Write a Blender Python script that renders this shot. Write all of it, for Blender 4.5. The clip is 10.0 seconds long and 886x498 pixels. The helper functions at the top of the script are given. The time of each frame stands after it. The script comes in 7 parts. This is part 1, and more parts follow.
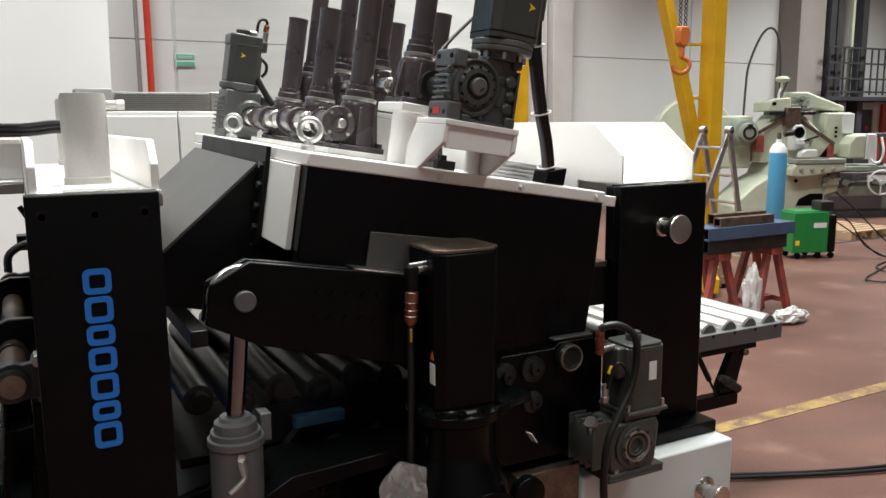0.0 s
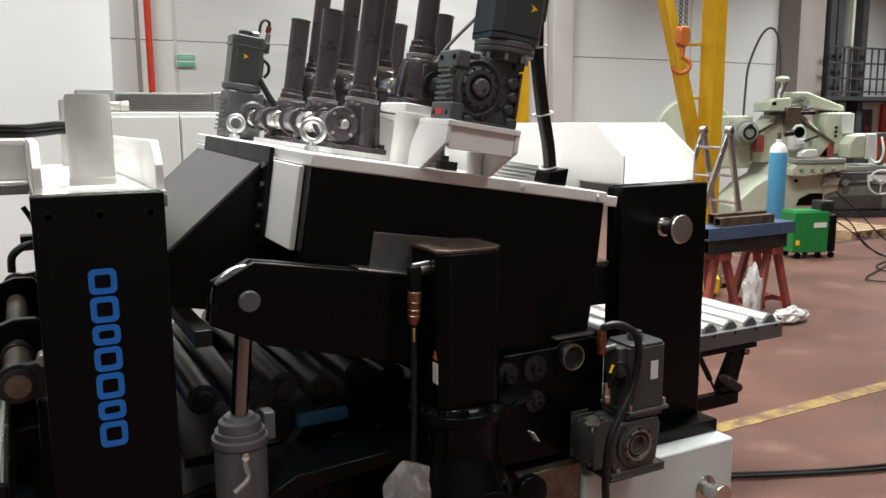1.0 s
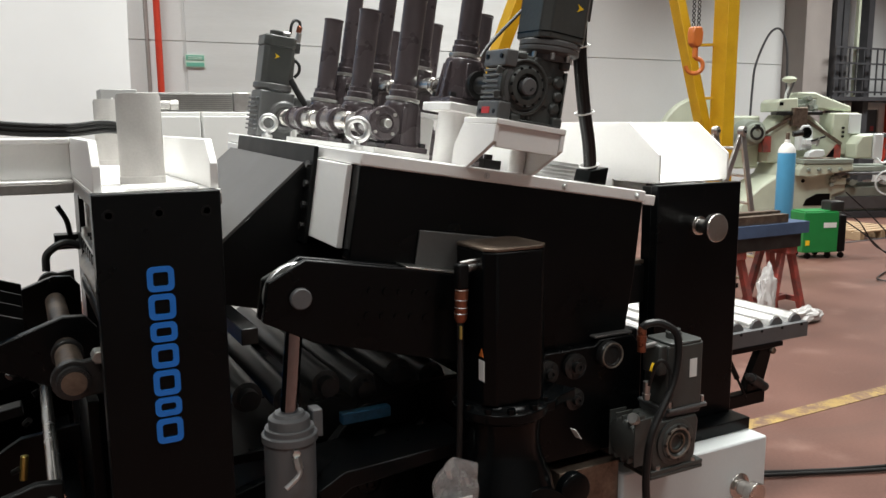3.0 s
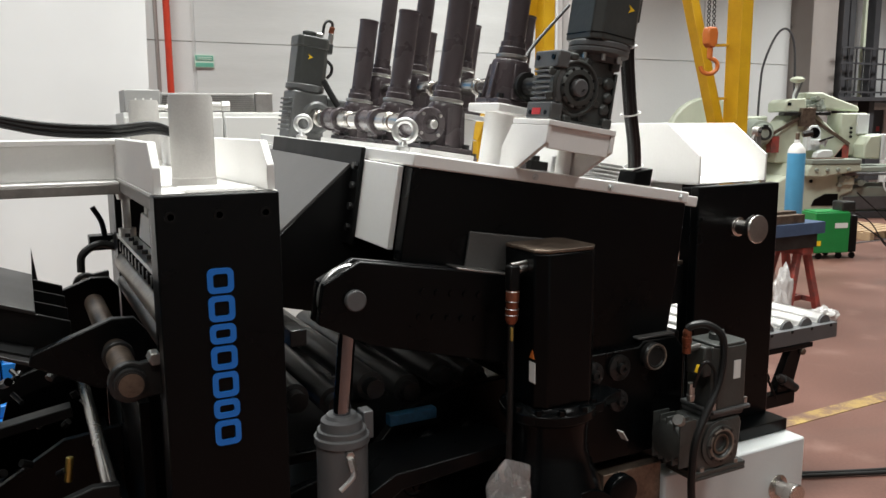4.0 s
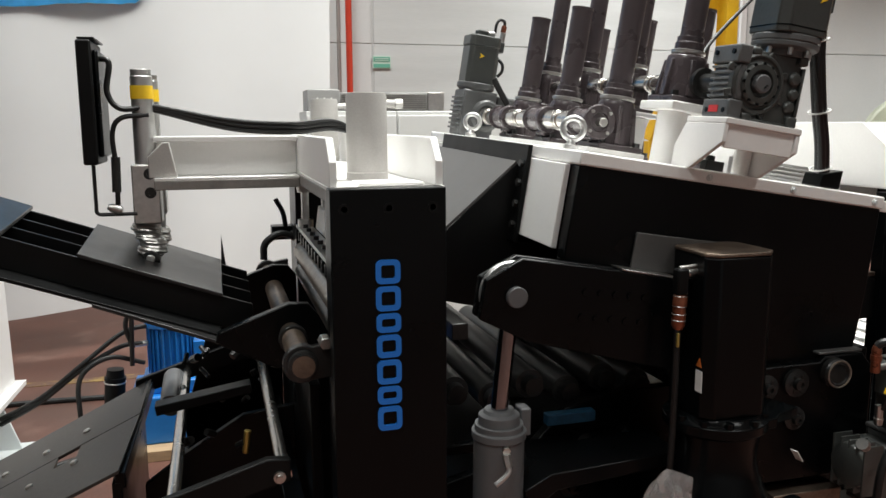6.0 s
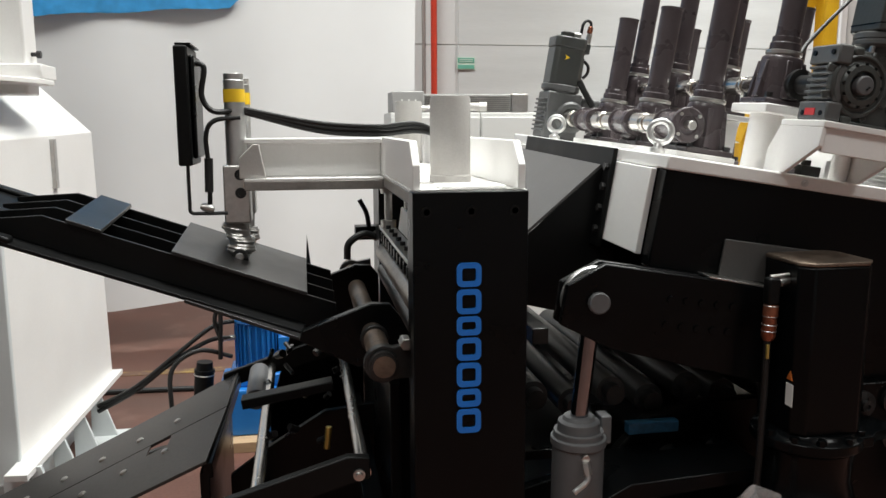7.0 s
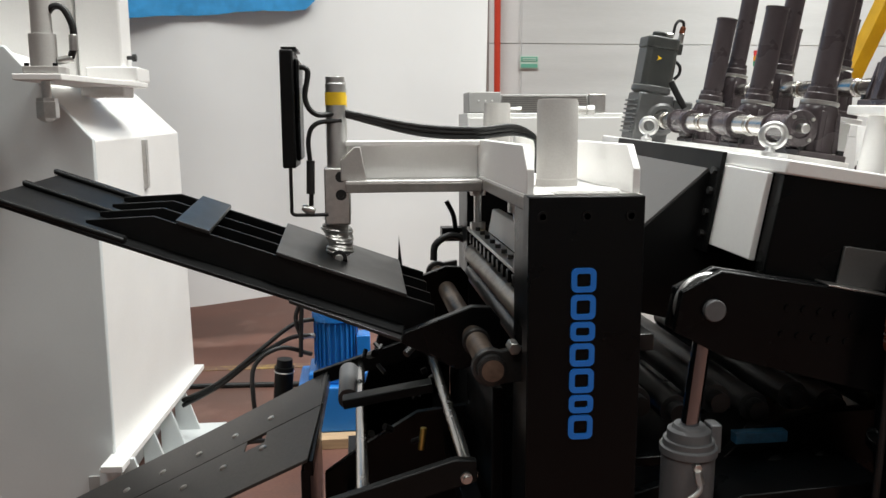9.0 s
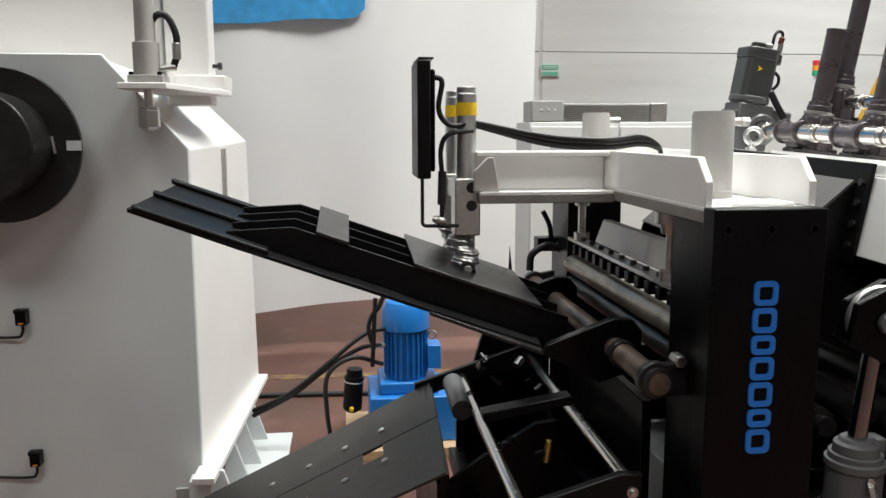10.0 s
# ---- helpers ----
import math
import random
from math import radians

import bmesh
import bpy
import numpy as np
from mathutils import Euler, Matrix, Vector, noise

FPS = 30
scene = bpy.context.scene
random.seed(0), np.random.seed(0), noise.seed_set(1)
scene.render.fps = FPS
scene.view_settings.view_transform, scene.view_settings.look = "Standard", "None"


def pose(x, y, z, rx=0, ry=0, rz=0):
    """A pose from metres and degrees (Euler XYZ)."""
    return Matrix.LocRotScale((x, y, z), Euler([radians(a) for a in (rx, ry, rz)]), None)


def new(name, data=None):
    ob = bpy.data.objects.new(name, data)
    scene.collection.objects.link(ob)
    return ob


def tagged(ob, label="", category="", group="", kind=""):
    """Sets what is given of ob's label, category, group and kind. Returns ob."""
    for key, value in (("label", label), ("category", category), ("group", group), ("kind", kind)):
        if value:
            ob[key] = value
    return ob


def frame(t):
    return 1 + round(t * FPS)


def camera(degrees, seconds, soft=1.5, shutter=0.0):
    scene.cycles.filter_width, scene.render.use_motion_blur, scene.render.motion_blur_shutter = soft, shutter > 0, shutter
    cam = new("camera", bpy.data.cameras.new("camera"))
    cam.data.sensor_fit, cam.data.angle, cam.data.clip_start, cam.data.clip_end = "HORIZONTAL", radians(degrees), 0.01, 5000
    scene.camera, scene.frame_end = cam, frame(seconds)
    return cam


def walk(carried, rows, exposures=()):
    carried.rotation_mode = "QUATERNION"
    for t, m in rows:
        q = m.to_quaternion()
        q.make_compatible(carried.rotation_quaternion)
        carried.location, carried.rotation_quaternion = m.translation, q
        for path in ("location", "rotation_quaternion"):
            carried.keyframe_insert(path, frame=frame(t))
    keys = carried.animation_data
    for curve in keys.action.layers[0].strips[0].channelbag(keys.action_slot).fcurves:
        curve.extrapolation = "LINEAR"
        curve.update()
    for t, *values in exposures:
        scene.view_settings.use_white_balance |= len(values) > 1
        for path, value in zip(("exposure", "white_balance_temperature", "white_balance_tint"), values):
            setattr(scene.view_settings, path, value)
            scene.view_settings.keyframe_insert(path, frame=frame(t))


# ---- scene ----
cam = camera(58.2, 10.0)
METRES, EYE, TILT, LEAN, TURN = 1.0, 1.8, -9.0, 0.4, -28.0
ROWS = [
    (0.0, 0.0, 0.0, 0.0, -0.0, 0.0, 0.0),
    (0.5, -0.0006, -0.0039, -0.0038, -0.01, 0.0, 0.01),
    (1.0, -0.0077, -0.0124, 0.0001, 0.0, -0.0, 0.04),
    (1.5, -0.0124, -0.0219, -0.0028, 0.01, 0.01, 0.09),
    (2.0, -0.0103, -0.027, -0.0073, 0.02, 0.0, 0.09),
    (2.5, -0.0341, -0.0336, -0.0092, 0.01, -0.01, 0.06),
    (3.0, -0.1383, -0.026, -0.0065, 0.02, 0.04, 0.04),
    (4.5, -0.2962, -0.025, -0.0026, 0.06, 0.05, 0.04),
    (5.0, -0.2821, -0.0265, -0.0043, 1.7, 0.04, -0.28),
    (5.5, -0.2817, -0.0305, -0.0132, 5.92, 0.0, -1.0),
    (6.0, -0.2759, -0.0247, -0.0088, 11.88, -0.19, -2.0),
    (7.5, -0.2804, -0.0266, 0.0018, 19.58, -0.5, -3.27),
    (8.0, -0.2911, -0.0291, 0.0049, 21.47, -0.63, -3.57),
    (8.5, -0.3087, -0.0325, 0.0045, 21.53, -0.65, -3.56),
    (9.0, -0.4238, -0.0749, 0.0041, 21.43, -0.73, -3.48),
    (9.5, -0.6121, -0.1451, 0.0021, 21.21, -0.75, -3.5),
    (10.0, -0.8575, -0.2251, -0.0092, 20.88, -0.22, -3.54),
]
walk(cam, [(t, pose(0, 0, EYE, TILT, LEAN, TURN) @ pose(METRES * x, METRES * y, METRES * z, 90 + pitch, roll, yaw)) for t, x, y, z, yaw, pitch, roll in ROWS])

# ---- world and light ----
world = bpy.data.worlds.new("hall_daylight")
scene.world = world
world.use_nodes = True
wn = world.node_tree
sky = wn.nodes.new("ShaderNodeTexSky")
sky.sky_type, sky.sun_disc = "NISHITA", False
sky.sun_elevation, sky.sun_rotation = radians(48), radians(200)
wn.nodes["Background"].inputs[1].default_value = 0.08
wn.links.new(sky.outputs[0], wn.nodes["Background"].inputs[0])


def area_lamp(name, x, y, z, sx, sy, watts, colour):
    lamp = bpy.data.lights.new(name, "AREA")
    lamp.shape, lamp.size, lamp.size_y, lamp.energy, lamp.color = "RECTANGLE", sx, sy, watts, colour
    lamp.spread = radians(125)
    ob = new(name, lamp)
    ob.matrix_world = pose(x, y, z)
    return ob


# added lamps under the roof, unseen, give all the light; two fill the fronts
LIGHT = (0.985, 1.0, 0.965)
for lx, ly, watts in ((-2.6, 4.4, 115), (2.1, 3.3, 490), (8.5, 5.6, 290), (16.2, 8.4, 640), (0.5, 10.0, 240), (7.0, 10.2, 430), (-2.6, -1.5, 150), (3.6, -1.5, 130)):
    area_lamp("added_hall_lamp", lx, ly, 7.6, 3.2, 1.6, watts, LIGHT)

# ---- materials ----


def material(name, colour, rough=0.5, metal=0.0, vary=0.12, scale=6.0, bump=0.1, fine=90.0, coat=0.0, streak=None, tint=None, shine=0.5):
    """Painted or bare surface: base colour with two scales of variation, uneven gloss and fine relief."""
    m = bpy.data.materials.new(name)
    m.use_nodes = True
    nt = m.node_tree
    b = nt.nodes["Principled BSDF"]
    b.inputs["Metallic"].default_value = metal
    b.inputs["Coat Weight"].default_value = coat
    b.inputs["Specular IOR Level"].default_value = shine
    co = nt.nodes.new("ShaderNodeTexCoord")
    mp = nt.nodes.new("ShaderNodeMapping")
    nt.links.new(co.outputs["Object"], mp.inputs[0])
    if streak:
        mp.inputs["Scale"].default_value = streak
    big, small = nt.nodes.new("ShaderNodeTexNoise"), nt.nodes.new("ShaderNodeTexNoise")
    big.inputs["Scale"].default_value, big.inputs["Detail"].default_value = scale, 4.0
    small.inputs["Scale"].default_value, small.inputs["Detail"].default_value = fine, 3.0
    for n in (big, small):
        nt.links.new(mp.outputs[0], n.inputs["Vector"])
    mix = nt.nodes.new("ShaderNodeMix")
    mix.data_type = "FLOAT"
    mix.inputs[0].default_value = 0.3
    nt.links.new(big.outputs[0], mix.inputs[2])
    nt.links.new(small.outputs[0], mix.inputs[3])
    ramp = nt.nodes.new("ShaderNodeValToRGB")
    other = tint or colour
    lo = [max(0.0, c * (1 - vary)) for c in other]
    hi = [min(1.0, c * (1 + vary)) for c in colour]
    ramp.color_ramp.elements[0].position, ramp.color_ramp.elements[1].position = 0.3, 0.7
    ramp.color_ramp.elements[0].color, ramp.color_ramp.elements[1].color = (*lo, 1), (*hi, 1)
    nt.links.new(mix.outputs[0], ramp.inputs[0])
    nt.links.new(ramp.outputs[0], b.inputs["Base Color"])
    rr = nt.nodes.new("ShaderNodeMapRange")
    rr.inputs["To Min"].default_value, rr.inputs["To Max"].default_value = max(0.03, rough - 0.1), min(1.0, rough + 0.1)
    nt.links.new(big.outputs[0], rr.inputs["Value"])
    nt.links.new(rr.outputs[0], b.inputs["Roughness"])
    if bump:
        bp = nt.nodes.new("ShaderNodeBump")
        bp.inputs["Strength"].default_value, bp.inputs["Distance"].default_value = bump, 0.002
        nt.links.new(small.outputs[0], bp.inputs["Height"])
        nt.links.new(bp.outputs[0], b.inputs["Normal"])
    return m


BLACK = material("black_machine_paint", (0.0016, 0.0020, 0.0023), 0.30, vary=0.25, bump=0.10, shine=0.16)
BLACK_SATIN = material("black_satin_plate", (0.0042, 0.0044, 0.0045), 0.42, vary=0.3, bump=0.08, shine=0.17)
# light and dark blotches put the plates' mottled reflections into the colour
MOTTLED_STEEL = material("mottled_grey_steel", (0.046, 0.043, 0.040), 0.42, 0.6, vary=0.5, scale=3.5, bump=0.12, tint=(0.022, 0.020, 0.018))
BLACK_GLOSS = material("black_gloss_casting_paint", (0.0020, 0.0026, 0.0030), 0.20, vary=0.3, bump=0.25, fine=40, shine=0.14)
DARK_STEEL = material("dark_oiled_steel", (0.027, 0.027, 0.027), 0.33, 0.4, vary=0.35, scale=9, bump=0.1, tint=(0.022, 0.021, 0.020))
GREY_PLATE = material("grey_satin_sheet_steel", (0.085, 0.082, 0.080), 0.42, 0.25, vary=0.15, scale=4, bump=0.05)
WHITE = material("white_machine_paint", (0.80, 0.79, 0.77), 0.42, vary=0.04, scale=3, bump=0.06)
# pale grey paint; on the decoiler a white with its shade in the colour
WHITE_GREY = material("pale_grey_paint_and_shaded_white", (0.63, 0.66, 0.66), 0.45, vary=0.04, scale=3, bump=0.06)
TUBE_GREY = material("cast_grey_tube_paint", (0.40, 0.385, 0.365), 0.55, vary=0.10, scale=10, bump=0.25, fine=160)
BARE_EDGE = material("bare_flame_cut_steel", (0.24, 0.225, 0.21), 0.5, 0.3, vary=0.2, scale=18, bump=0.2)
JACK = material("brown_grey_jack_paint", (0.066, 0.053, 0.057), 0.28, vary=0.14, scale=8, bump=0.12)
MOTOR = material("dark_grey_green_motor_paint", (0.048, 0.051, 0.048), 0.38, vary=0.15, scale=12, bump=0.3)
# gearbox grey, also used to paint the near gear case's left side as lit
MOTOR_GREY = material("grey_gearbox_and_lit_side", (0.092, 0.094, 0.094), 0.42, vary=0.15, scale=12, bump=0.3)
STEEL = material("bright_turned_steel", (0.62, 0.60, 0.57), 0.24, 1.0, vary=0.12, scale=20, bump=0.03)
CHROME = material("chromed_rod", (0.30, 0.31, 0.33), 0.14, 1.0, vary=0.05, bump=0.0)
ZINC = material("zinc_plated_steel", (0.55, 0.54, 0.52), 0.36, 1.0, vary=0.15, scale=25, bump=0.1)
ALU = material("brushed_aluminium", (0.62, 0.62, 0.61), 0.32, 0.9, vary=0.08, scale=8, bump=0.06)
RUST_STEEL = material("browned_raw_steel", (0.20, 0.155, 0.12), 0.42, 0.7, vary=0.3, scale=14, bump=0.15, tint=(0.12, 0.085, 0.065))
WORN_STEEL = material("worn_bright_steel", (0.34, 0.31, 0.27), 0.36, 0.8, vary=0.25, scale=16, bump=0.12, tint=(0.22, 0.18, 0.15))
DUCT_GREY = material("grey_duct_paint", (0.33, 0.33, 0.32), 0.5, vary=0.06, scale=6, bump=0.05)
CYL_GREY = material("grey_cylinder_paint", (0.100, 0.101, 0.104), 0.45, vary=0.1, scale=9, bump=0.15)
RUBBER = material("black_cable_rubber", (0.006, 0.006, 0.006), 0.45, vary=0.2, bump=0.1, shine=0.4)
COPPER = material("copper_brown_connector", (0.26, 0.085, 0.045), 0.30, 0.7, vary=0.25, scale=30, bump=0.05)
BLUE_SIGN = material("blue_lettering_vinyl", (0.012, 0.17, 0.62), 0.4, vary=0.04, bump=0.02)
YELLOW = material("yellow_crane_paint", (0.66, 0.39, 0.012), 0.45, vary=0.08, scale=4, bump=0.08, tint=(0.58, 0.32, 0.012))
YELLOW_LABEL = material("yellow_label", (0.85, 0.55, 0.02), 0.45, vary=0.05, bump=0.0)
ORANGE = material("orange_hook_paint", (0.55, 0.15, 0.03), 0.4, vary=0.12, bump=0.08)
RED_PIPE = material("red_pipe_paint", (0.55, 0.045, 0.02), 0.45, vary=0.08, bump=0.05)
RED_TRESTLE = material("worn_red_trestle_paint", (0.36, 0.05, 0.035), 0.5, vary=0.25, scale=9, bump=0.15, tint=(0.10, 0.075, 0.07))
BLUE_STEEL = material("faded_blue_steel_paint", (0.055, 0.09, 0.165), 0.5, vary=0.2, scale=10, bump=0.15)
CLAMP_BLUE = material("scuffed_blue_clamp_paint", (0.02, 0.105, 0.20), 0.4, vary=0.4, scale=25, bump=0.15)
BLUE_PUMP = material("bright_blue_motor_paint", (0.010, 0.155, 0.48), 0.36, vary=0.12, bump=0.1)
BLUE_GAS = material("blue_gas_bottle_paint", (0.09, 0.36, 0.62), 0.35, vary=0.06, bump=0.05)
GREEN = material("green_welder_paint", (0.012, 0.20, 0.045), 0.4, vary=0.08, bump=0.05)
LATHE = material("pale_green_machine_tool_paint", (0.50, 0.54, 0.43), 0.48, vary=0.1, scale=3, bump=0.1)
LATHE_DARK = material("dark_green_grey_machine_paint", (0.25, 0.28, 0.24), 0.5, vary=0.15, scale=4, bump=0.1)
CABINET = material("light_grey_cabinet_paint", (0.62, 0.62, 0.60), 0.45, vary=0.03, scale=2, bump=0.05)
LABEL = material("white_paper_label", (0.72, 0.72, 0.70), 0.6, vary=0.05, bump=0.0)
INK = material("dark_label_ink", (0.08, 0.08, 0.08), 0.6, vary=0.05, bump=0.0)
GREEN_SIGN = material("green_safety_sign", (0.13, 0.40, 0.30), 0.5, vary=0.05, bump=0.0)
SIGN_WHITE = material("pale_sign_face", (0.55, 0.68, 0.60), 0.5, vary=0.04, bump=0.0)
SHEET = material("white_hanging_sheet", (0.74, 0.735, 0.73), 0.7, vary=0.03, scale=1.2, bump=0.3, fine=3.0)
TARP = material("blue_tarpaulin", (0.05, 0.30, 0.62), 0.32, vary=0.2, scale=9, bump=0.8, fine=22)
WOOD = material("pallet_wood", (0.42, 0.29, 0.17), 0.65, vary=0.2, scale=8, bump=0.3, streak=(1, 8, 8))
PLASTIC_BAG = material("milky_plastic_film", (0.62, 0.61, 0.60), 0.25, vary=0.12, scale=12, bump=0.8, fine=30)
CLEAR_FILM = material("clear_plastic_film", (0.80, 0.80, 0.80), 0.16, vary=0.05, bump=0.9, fine=26)
CLEAR_FILM.node_tree.nodes["Principled BSDF"].inputs["Transmission Weight"].default_value = 0.8
YELLOW_BRASS = material("yellow_zinc_fitting", (0.55, 0.42, 0.12), 0.35, 0.8, vary=0.1, bump=0.05)
RED_SIGN = material("red_marker", (0.55, 0.03, 0.03), 0.4, vary=0.05, bump=0.0)
GREEN_LAMP = material("green_lamp_glass", (0.02, 0.35, 0.16), 0.25, vary=0.05, bump=0.0)
AMBER_LAMP = material("amber_lamp_glass", (0.75, 0.30, 0.03), 0.25, vary=0.05, bump=0.0)
WALL = material("light_grey_wall_panel", (0.63, 0.64, 0.64), 0.6, vary=0.05, scale=0.7, bump=0.1, fine=30)
WALL_RIB = material("faintly_streaked_wall_panel", (0.58, 0.595, 0.595), 0.55, vary=0.08, scale=1.4, bump=0.12, fine=30, streak=(0.25, 1, 3))
PILLAR = material("concrete_pillar", (0.47, 0.45, 0.44), 0.7, vary=0.1, scale=1.5, bump=0.2, fine=40)
PILLAR_BROWN = material("brown_grey_pillar", (0.30, 0.27, 0.255), 0.7, vary=0.12, scale=1.5, bump=0.2, fine=40)
ROOF = material("pale_roof_lining", (0.60, 0.60, 0.60), 0.7, vary=0.04, scale=0.6, bump=0.1)
DARK_FRAME = material("dark_structural_steel", (0.05, 0.05, 0.055), 0.5, vary=0.2, bump=0.1)


def floor_material():
    """Worn brick-red epoxy: pale scuffs, dark stains, fine grit and a satin sheen."""
    m = material("red_floor_paint", (0.138, 0.068, 0.052), 0.46, shine=0.3, vary=0.18, scale=1.1, bump=0.12, fine=60, tint=(0.106, 0.049, 0.037))
    nt = m.node_tree
    b = nt.nodes["Principled BSDF"]
    base = b.inputs["Base Color"].links[0].from_socket
    co = nt.nodes.new("ShaderNodeTexCoord")
    stain, scuff = nt.nodes.new("ShaderNodeTexNoise"), nt.nodes.new("ShaderNodeTexNoise")
    stain.inputs["Scale"].default_value, stain.inputs["Detail"].default_value, stain.inputs["Distortion"].default_value = 0.55, 6, 1.2
    scuff.inputs["Scale"].default_value, scuff.inputs["Detail"].default_value = 2.6, 8
    last = base
    for tex, lo, hi, colour, amount in ((stain, 0.56, 0.72, (0.075, 0.047, 0.038, 1), 0.6), (scuff, 0.58, 0.75, (0.26, 0.165, 0.135, 1), 0.40)):
        nt.links.new(co.outputs["Object"], tex.inputs["Vector"])
        rg = nt.nodes.new("ShaderNodeMapRange")
        rg.inputs["From Min"].default_value, rg.inputs["From Max"].default_value, rg.inputs["To Max"].default_value = lo, hi, amount
        nt.links.new(tex.outputs[0], rg.inputs["Value"])
        mx = nt.nodes.new("ShaderNodeMix")
        mx.data_type = "RGBA"
        nt.links.new(rg.outputs[0], mx.inputs[0])
        nt.links.new(last, mx.inputs[6])
        mx.inputs[7].default_value = colour
        last = mx.outputs[2]
    nt.links.new(last, b.inputs["Base Color"])
    return m


FLOOR = floor_material()


def worn_line_material():
    """Yellow floor paint rubbed through to the red floor in patches."""
    m = material("worn_yellow_floor_line", (0.32, 0.22, 0.06), 0.5, vary=0.3, scale=9, bump=0.1, tint=(0.22, 0.125, 0.06))
    nt = m.node_tree
    b = nt.nodes["Principled BSDF"]
    wear, rg, mx, co = nt.nodes.new("ShaderNodeTexNoise"), nt.nodes.new("ShaderNodeMapRange"), nt.nodes.new("ShaderNodeMix"), nt.nodes.new("ShaderNodeTexCoord")
    wear.inputs["Scale"].default_value, wear.inputs["Detail"].default_value, wear.inputs["Roughness"].default_value = 7.0, 7, 0.7
    rg.inputs["From Min"].default_value, rg.inputs["From Max"].default_value, rg.inputs["To Max"].default_value = 0.44, 0.58, 0.95
    mx.data_type = "RGBA"
    mx.inputs[7].default_value = (0.125, 0.066, 0.05, 1)
    nt.links.new(co.outputs["Object"], wear.inputs["Vector"])
    nt.links.new(wear.outputs[0], rg.inputs["Value"])
    nt.links.new(rg.outputs[0], mx.inputs[0])
    nt.links.new(b.inputs["Base Color"].links[0].from_socket, mx.inputs[6])
    nt.links.new(mx.outputs[2], b.inputs["Base Color"])
    return m


LINE = worn_line_material()

# ---- mesh helpers ----


def box(bm, x0, x1, y0, y1, z0, z1):
    vs = [bm.verts.new(p) for p in ((x0, y0, z0), (x1, y0, z0), (x1, y1, z0), (x0, y1, z0), (x0, y0, z1), (x1, y0, z1), (x1, y1, z1), (x0, y1, z1))]
    for f in ((0, 3, 2, 1), (4, 5, 6, 7), (0, 1, 5, 4), (1, 2, 6, 5), (2, 3, 7, 6), (3, 0, 4, 7)):
        bm.faces.new([vs[i] for i in f])
    return bm


def frame_of(a, b):
    d = (Vector(b) - Vector(a)).normalized()
    u = d.cross(Vector((0, 0, 1)) if abs(d.z) < 0.9 else Vector((1, 0, 0))).normalized()
    return d, u, d.cross(u)


def lathe(bm, a, b, profile, seg=24):
    """Turned body on the line a-b; profile: (distance from a, radius)."""
    d, u, v = frame_of(a, b)
    rings = []
    for s, r in profile:
        c = Vector(a) + d * s
        rings.append([bm.verts.new(c + (u * math.cos(i * math.tau / seg) + v * math.sin(i * math.tau / seg)) * r) for i in range(seg)])
    for p, q in zip(rings, rings[1:]):
        for i in range(seg):
            bm.faces.new((p[i], p[(i + 1) % seg], q[(i + 1) % seg], q[i]))
    bm.faces.new(rings[0][::-1])
    bm.faces.new(rings[-1])
    return bm


def rod(bm, a, b, r, seg=20):
    return lathe(bm, a, b, [(0, r), ((Vector(b) - Vector(a)).length, r)], seg)


def prism(bm, pts, axis, a, b):
    """Plate of a drawn outline: pts in the two other axes, thick from a to b along axis."""
    def at(p, t):
        return {"x": (t, p[0], p[1]), "y": (p[0], t, p[1]), "z": (p[0], p[1], t)}[axis]
    lo, hi = [bm.verts.new(at(p, a)) for p in pts], [bm.verts.new(at(p, b)) for p in pts]
    bm.faces.new(lo)
    bm.faces.new(hi[::-1])
    n = len(pts)
    for i in range(n):
        bm.faces.new((lo[i], hi[i], hi[(i + 1) % n], lo[(i + 1) % n]))
    return bm


def bar(bm, a, b, w, h):
    """Rectangular bar from a to b, w wide sideways and h high."""
    d, u, v = frame_of(a, b)
    ends = []
    for c in (Vector(a), Vector(b)):
        ends.append([bm.verts.new(c + u * sx * w / 2 + v * sy * h / 2) for sx, sy in ((-1, -1), (1, -1), (1, 1), (-1, 1))])
    p, q = ends
    bm.faces.new(p[::-1])
    bm.faces.new(q)
    for i in range(4):
        bm.faces.new((p[i], p[(i + 1) % 4], q[(i + 1) % 4], q[i]))
    return bm


def smooth_path(pts, steps=8):
    pts = [Vector(p) for p in pts]
    ext = [2 * pts[0] - pts[1], *pts, 2 * pts[-1] - pts[-2]]
    out = []
    for i in range(1, len(ext) - 2):
        p0, p1, p2, p3 = ext[i - 1:i + 3]
        for k in range(steps):
            t = k / steps
            out.append(0.5 * (2 * p1 + (p2 - p0) * t + (2 * p0 - 5 * p1 + 4 * p2 - p3) * t * t + (3 * p1 - p0 - 3 * p2 + p3) * t ** 3))
    return out + [pts[-1]]


def hose(bm, pts, r, seg=10, steps=8):
    """Bent round cable through the points."""
    path = smooth_path(pts, steps)
    u = None
    rings = []
    for i, p in enumerate(path):
        d = (path[min(i + 1, len(path) - 1)] - path[max(i - 1, 0)]).normalized()
        if u is None:
            u = d.cross(Vector((0, 0, 1)) if abs(d.z) < 0.9 else Vector((1, 0, 0))).normalized()
        u = (u - d * u.dot(d)).normalized()
        v = d.cross(u)
        rings.append([bm.verts.new(p + (u * math.cos(k * math.tau / seg) + v * math.sin(k * math.tau / seg)) * r) for k in range(seg)])
    for p, q in zip(rings, rings[1:]):
        for k in range(seg):
            bm.faces.new((p[k], p[(k + 1) % seg], q[(k + 1) % seg], q[k]))
    bm.faces.new(rings[0][::-1])
    bm.faces.new(rings[-1])
    return bm


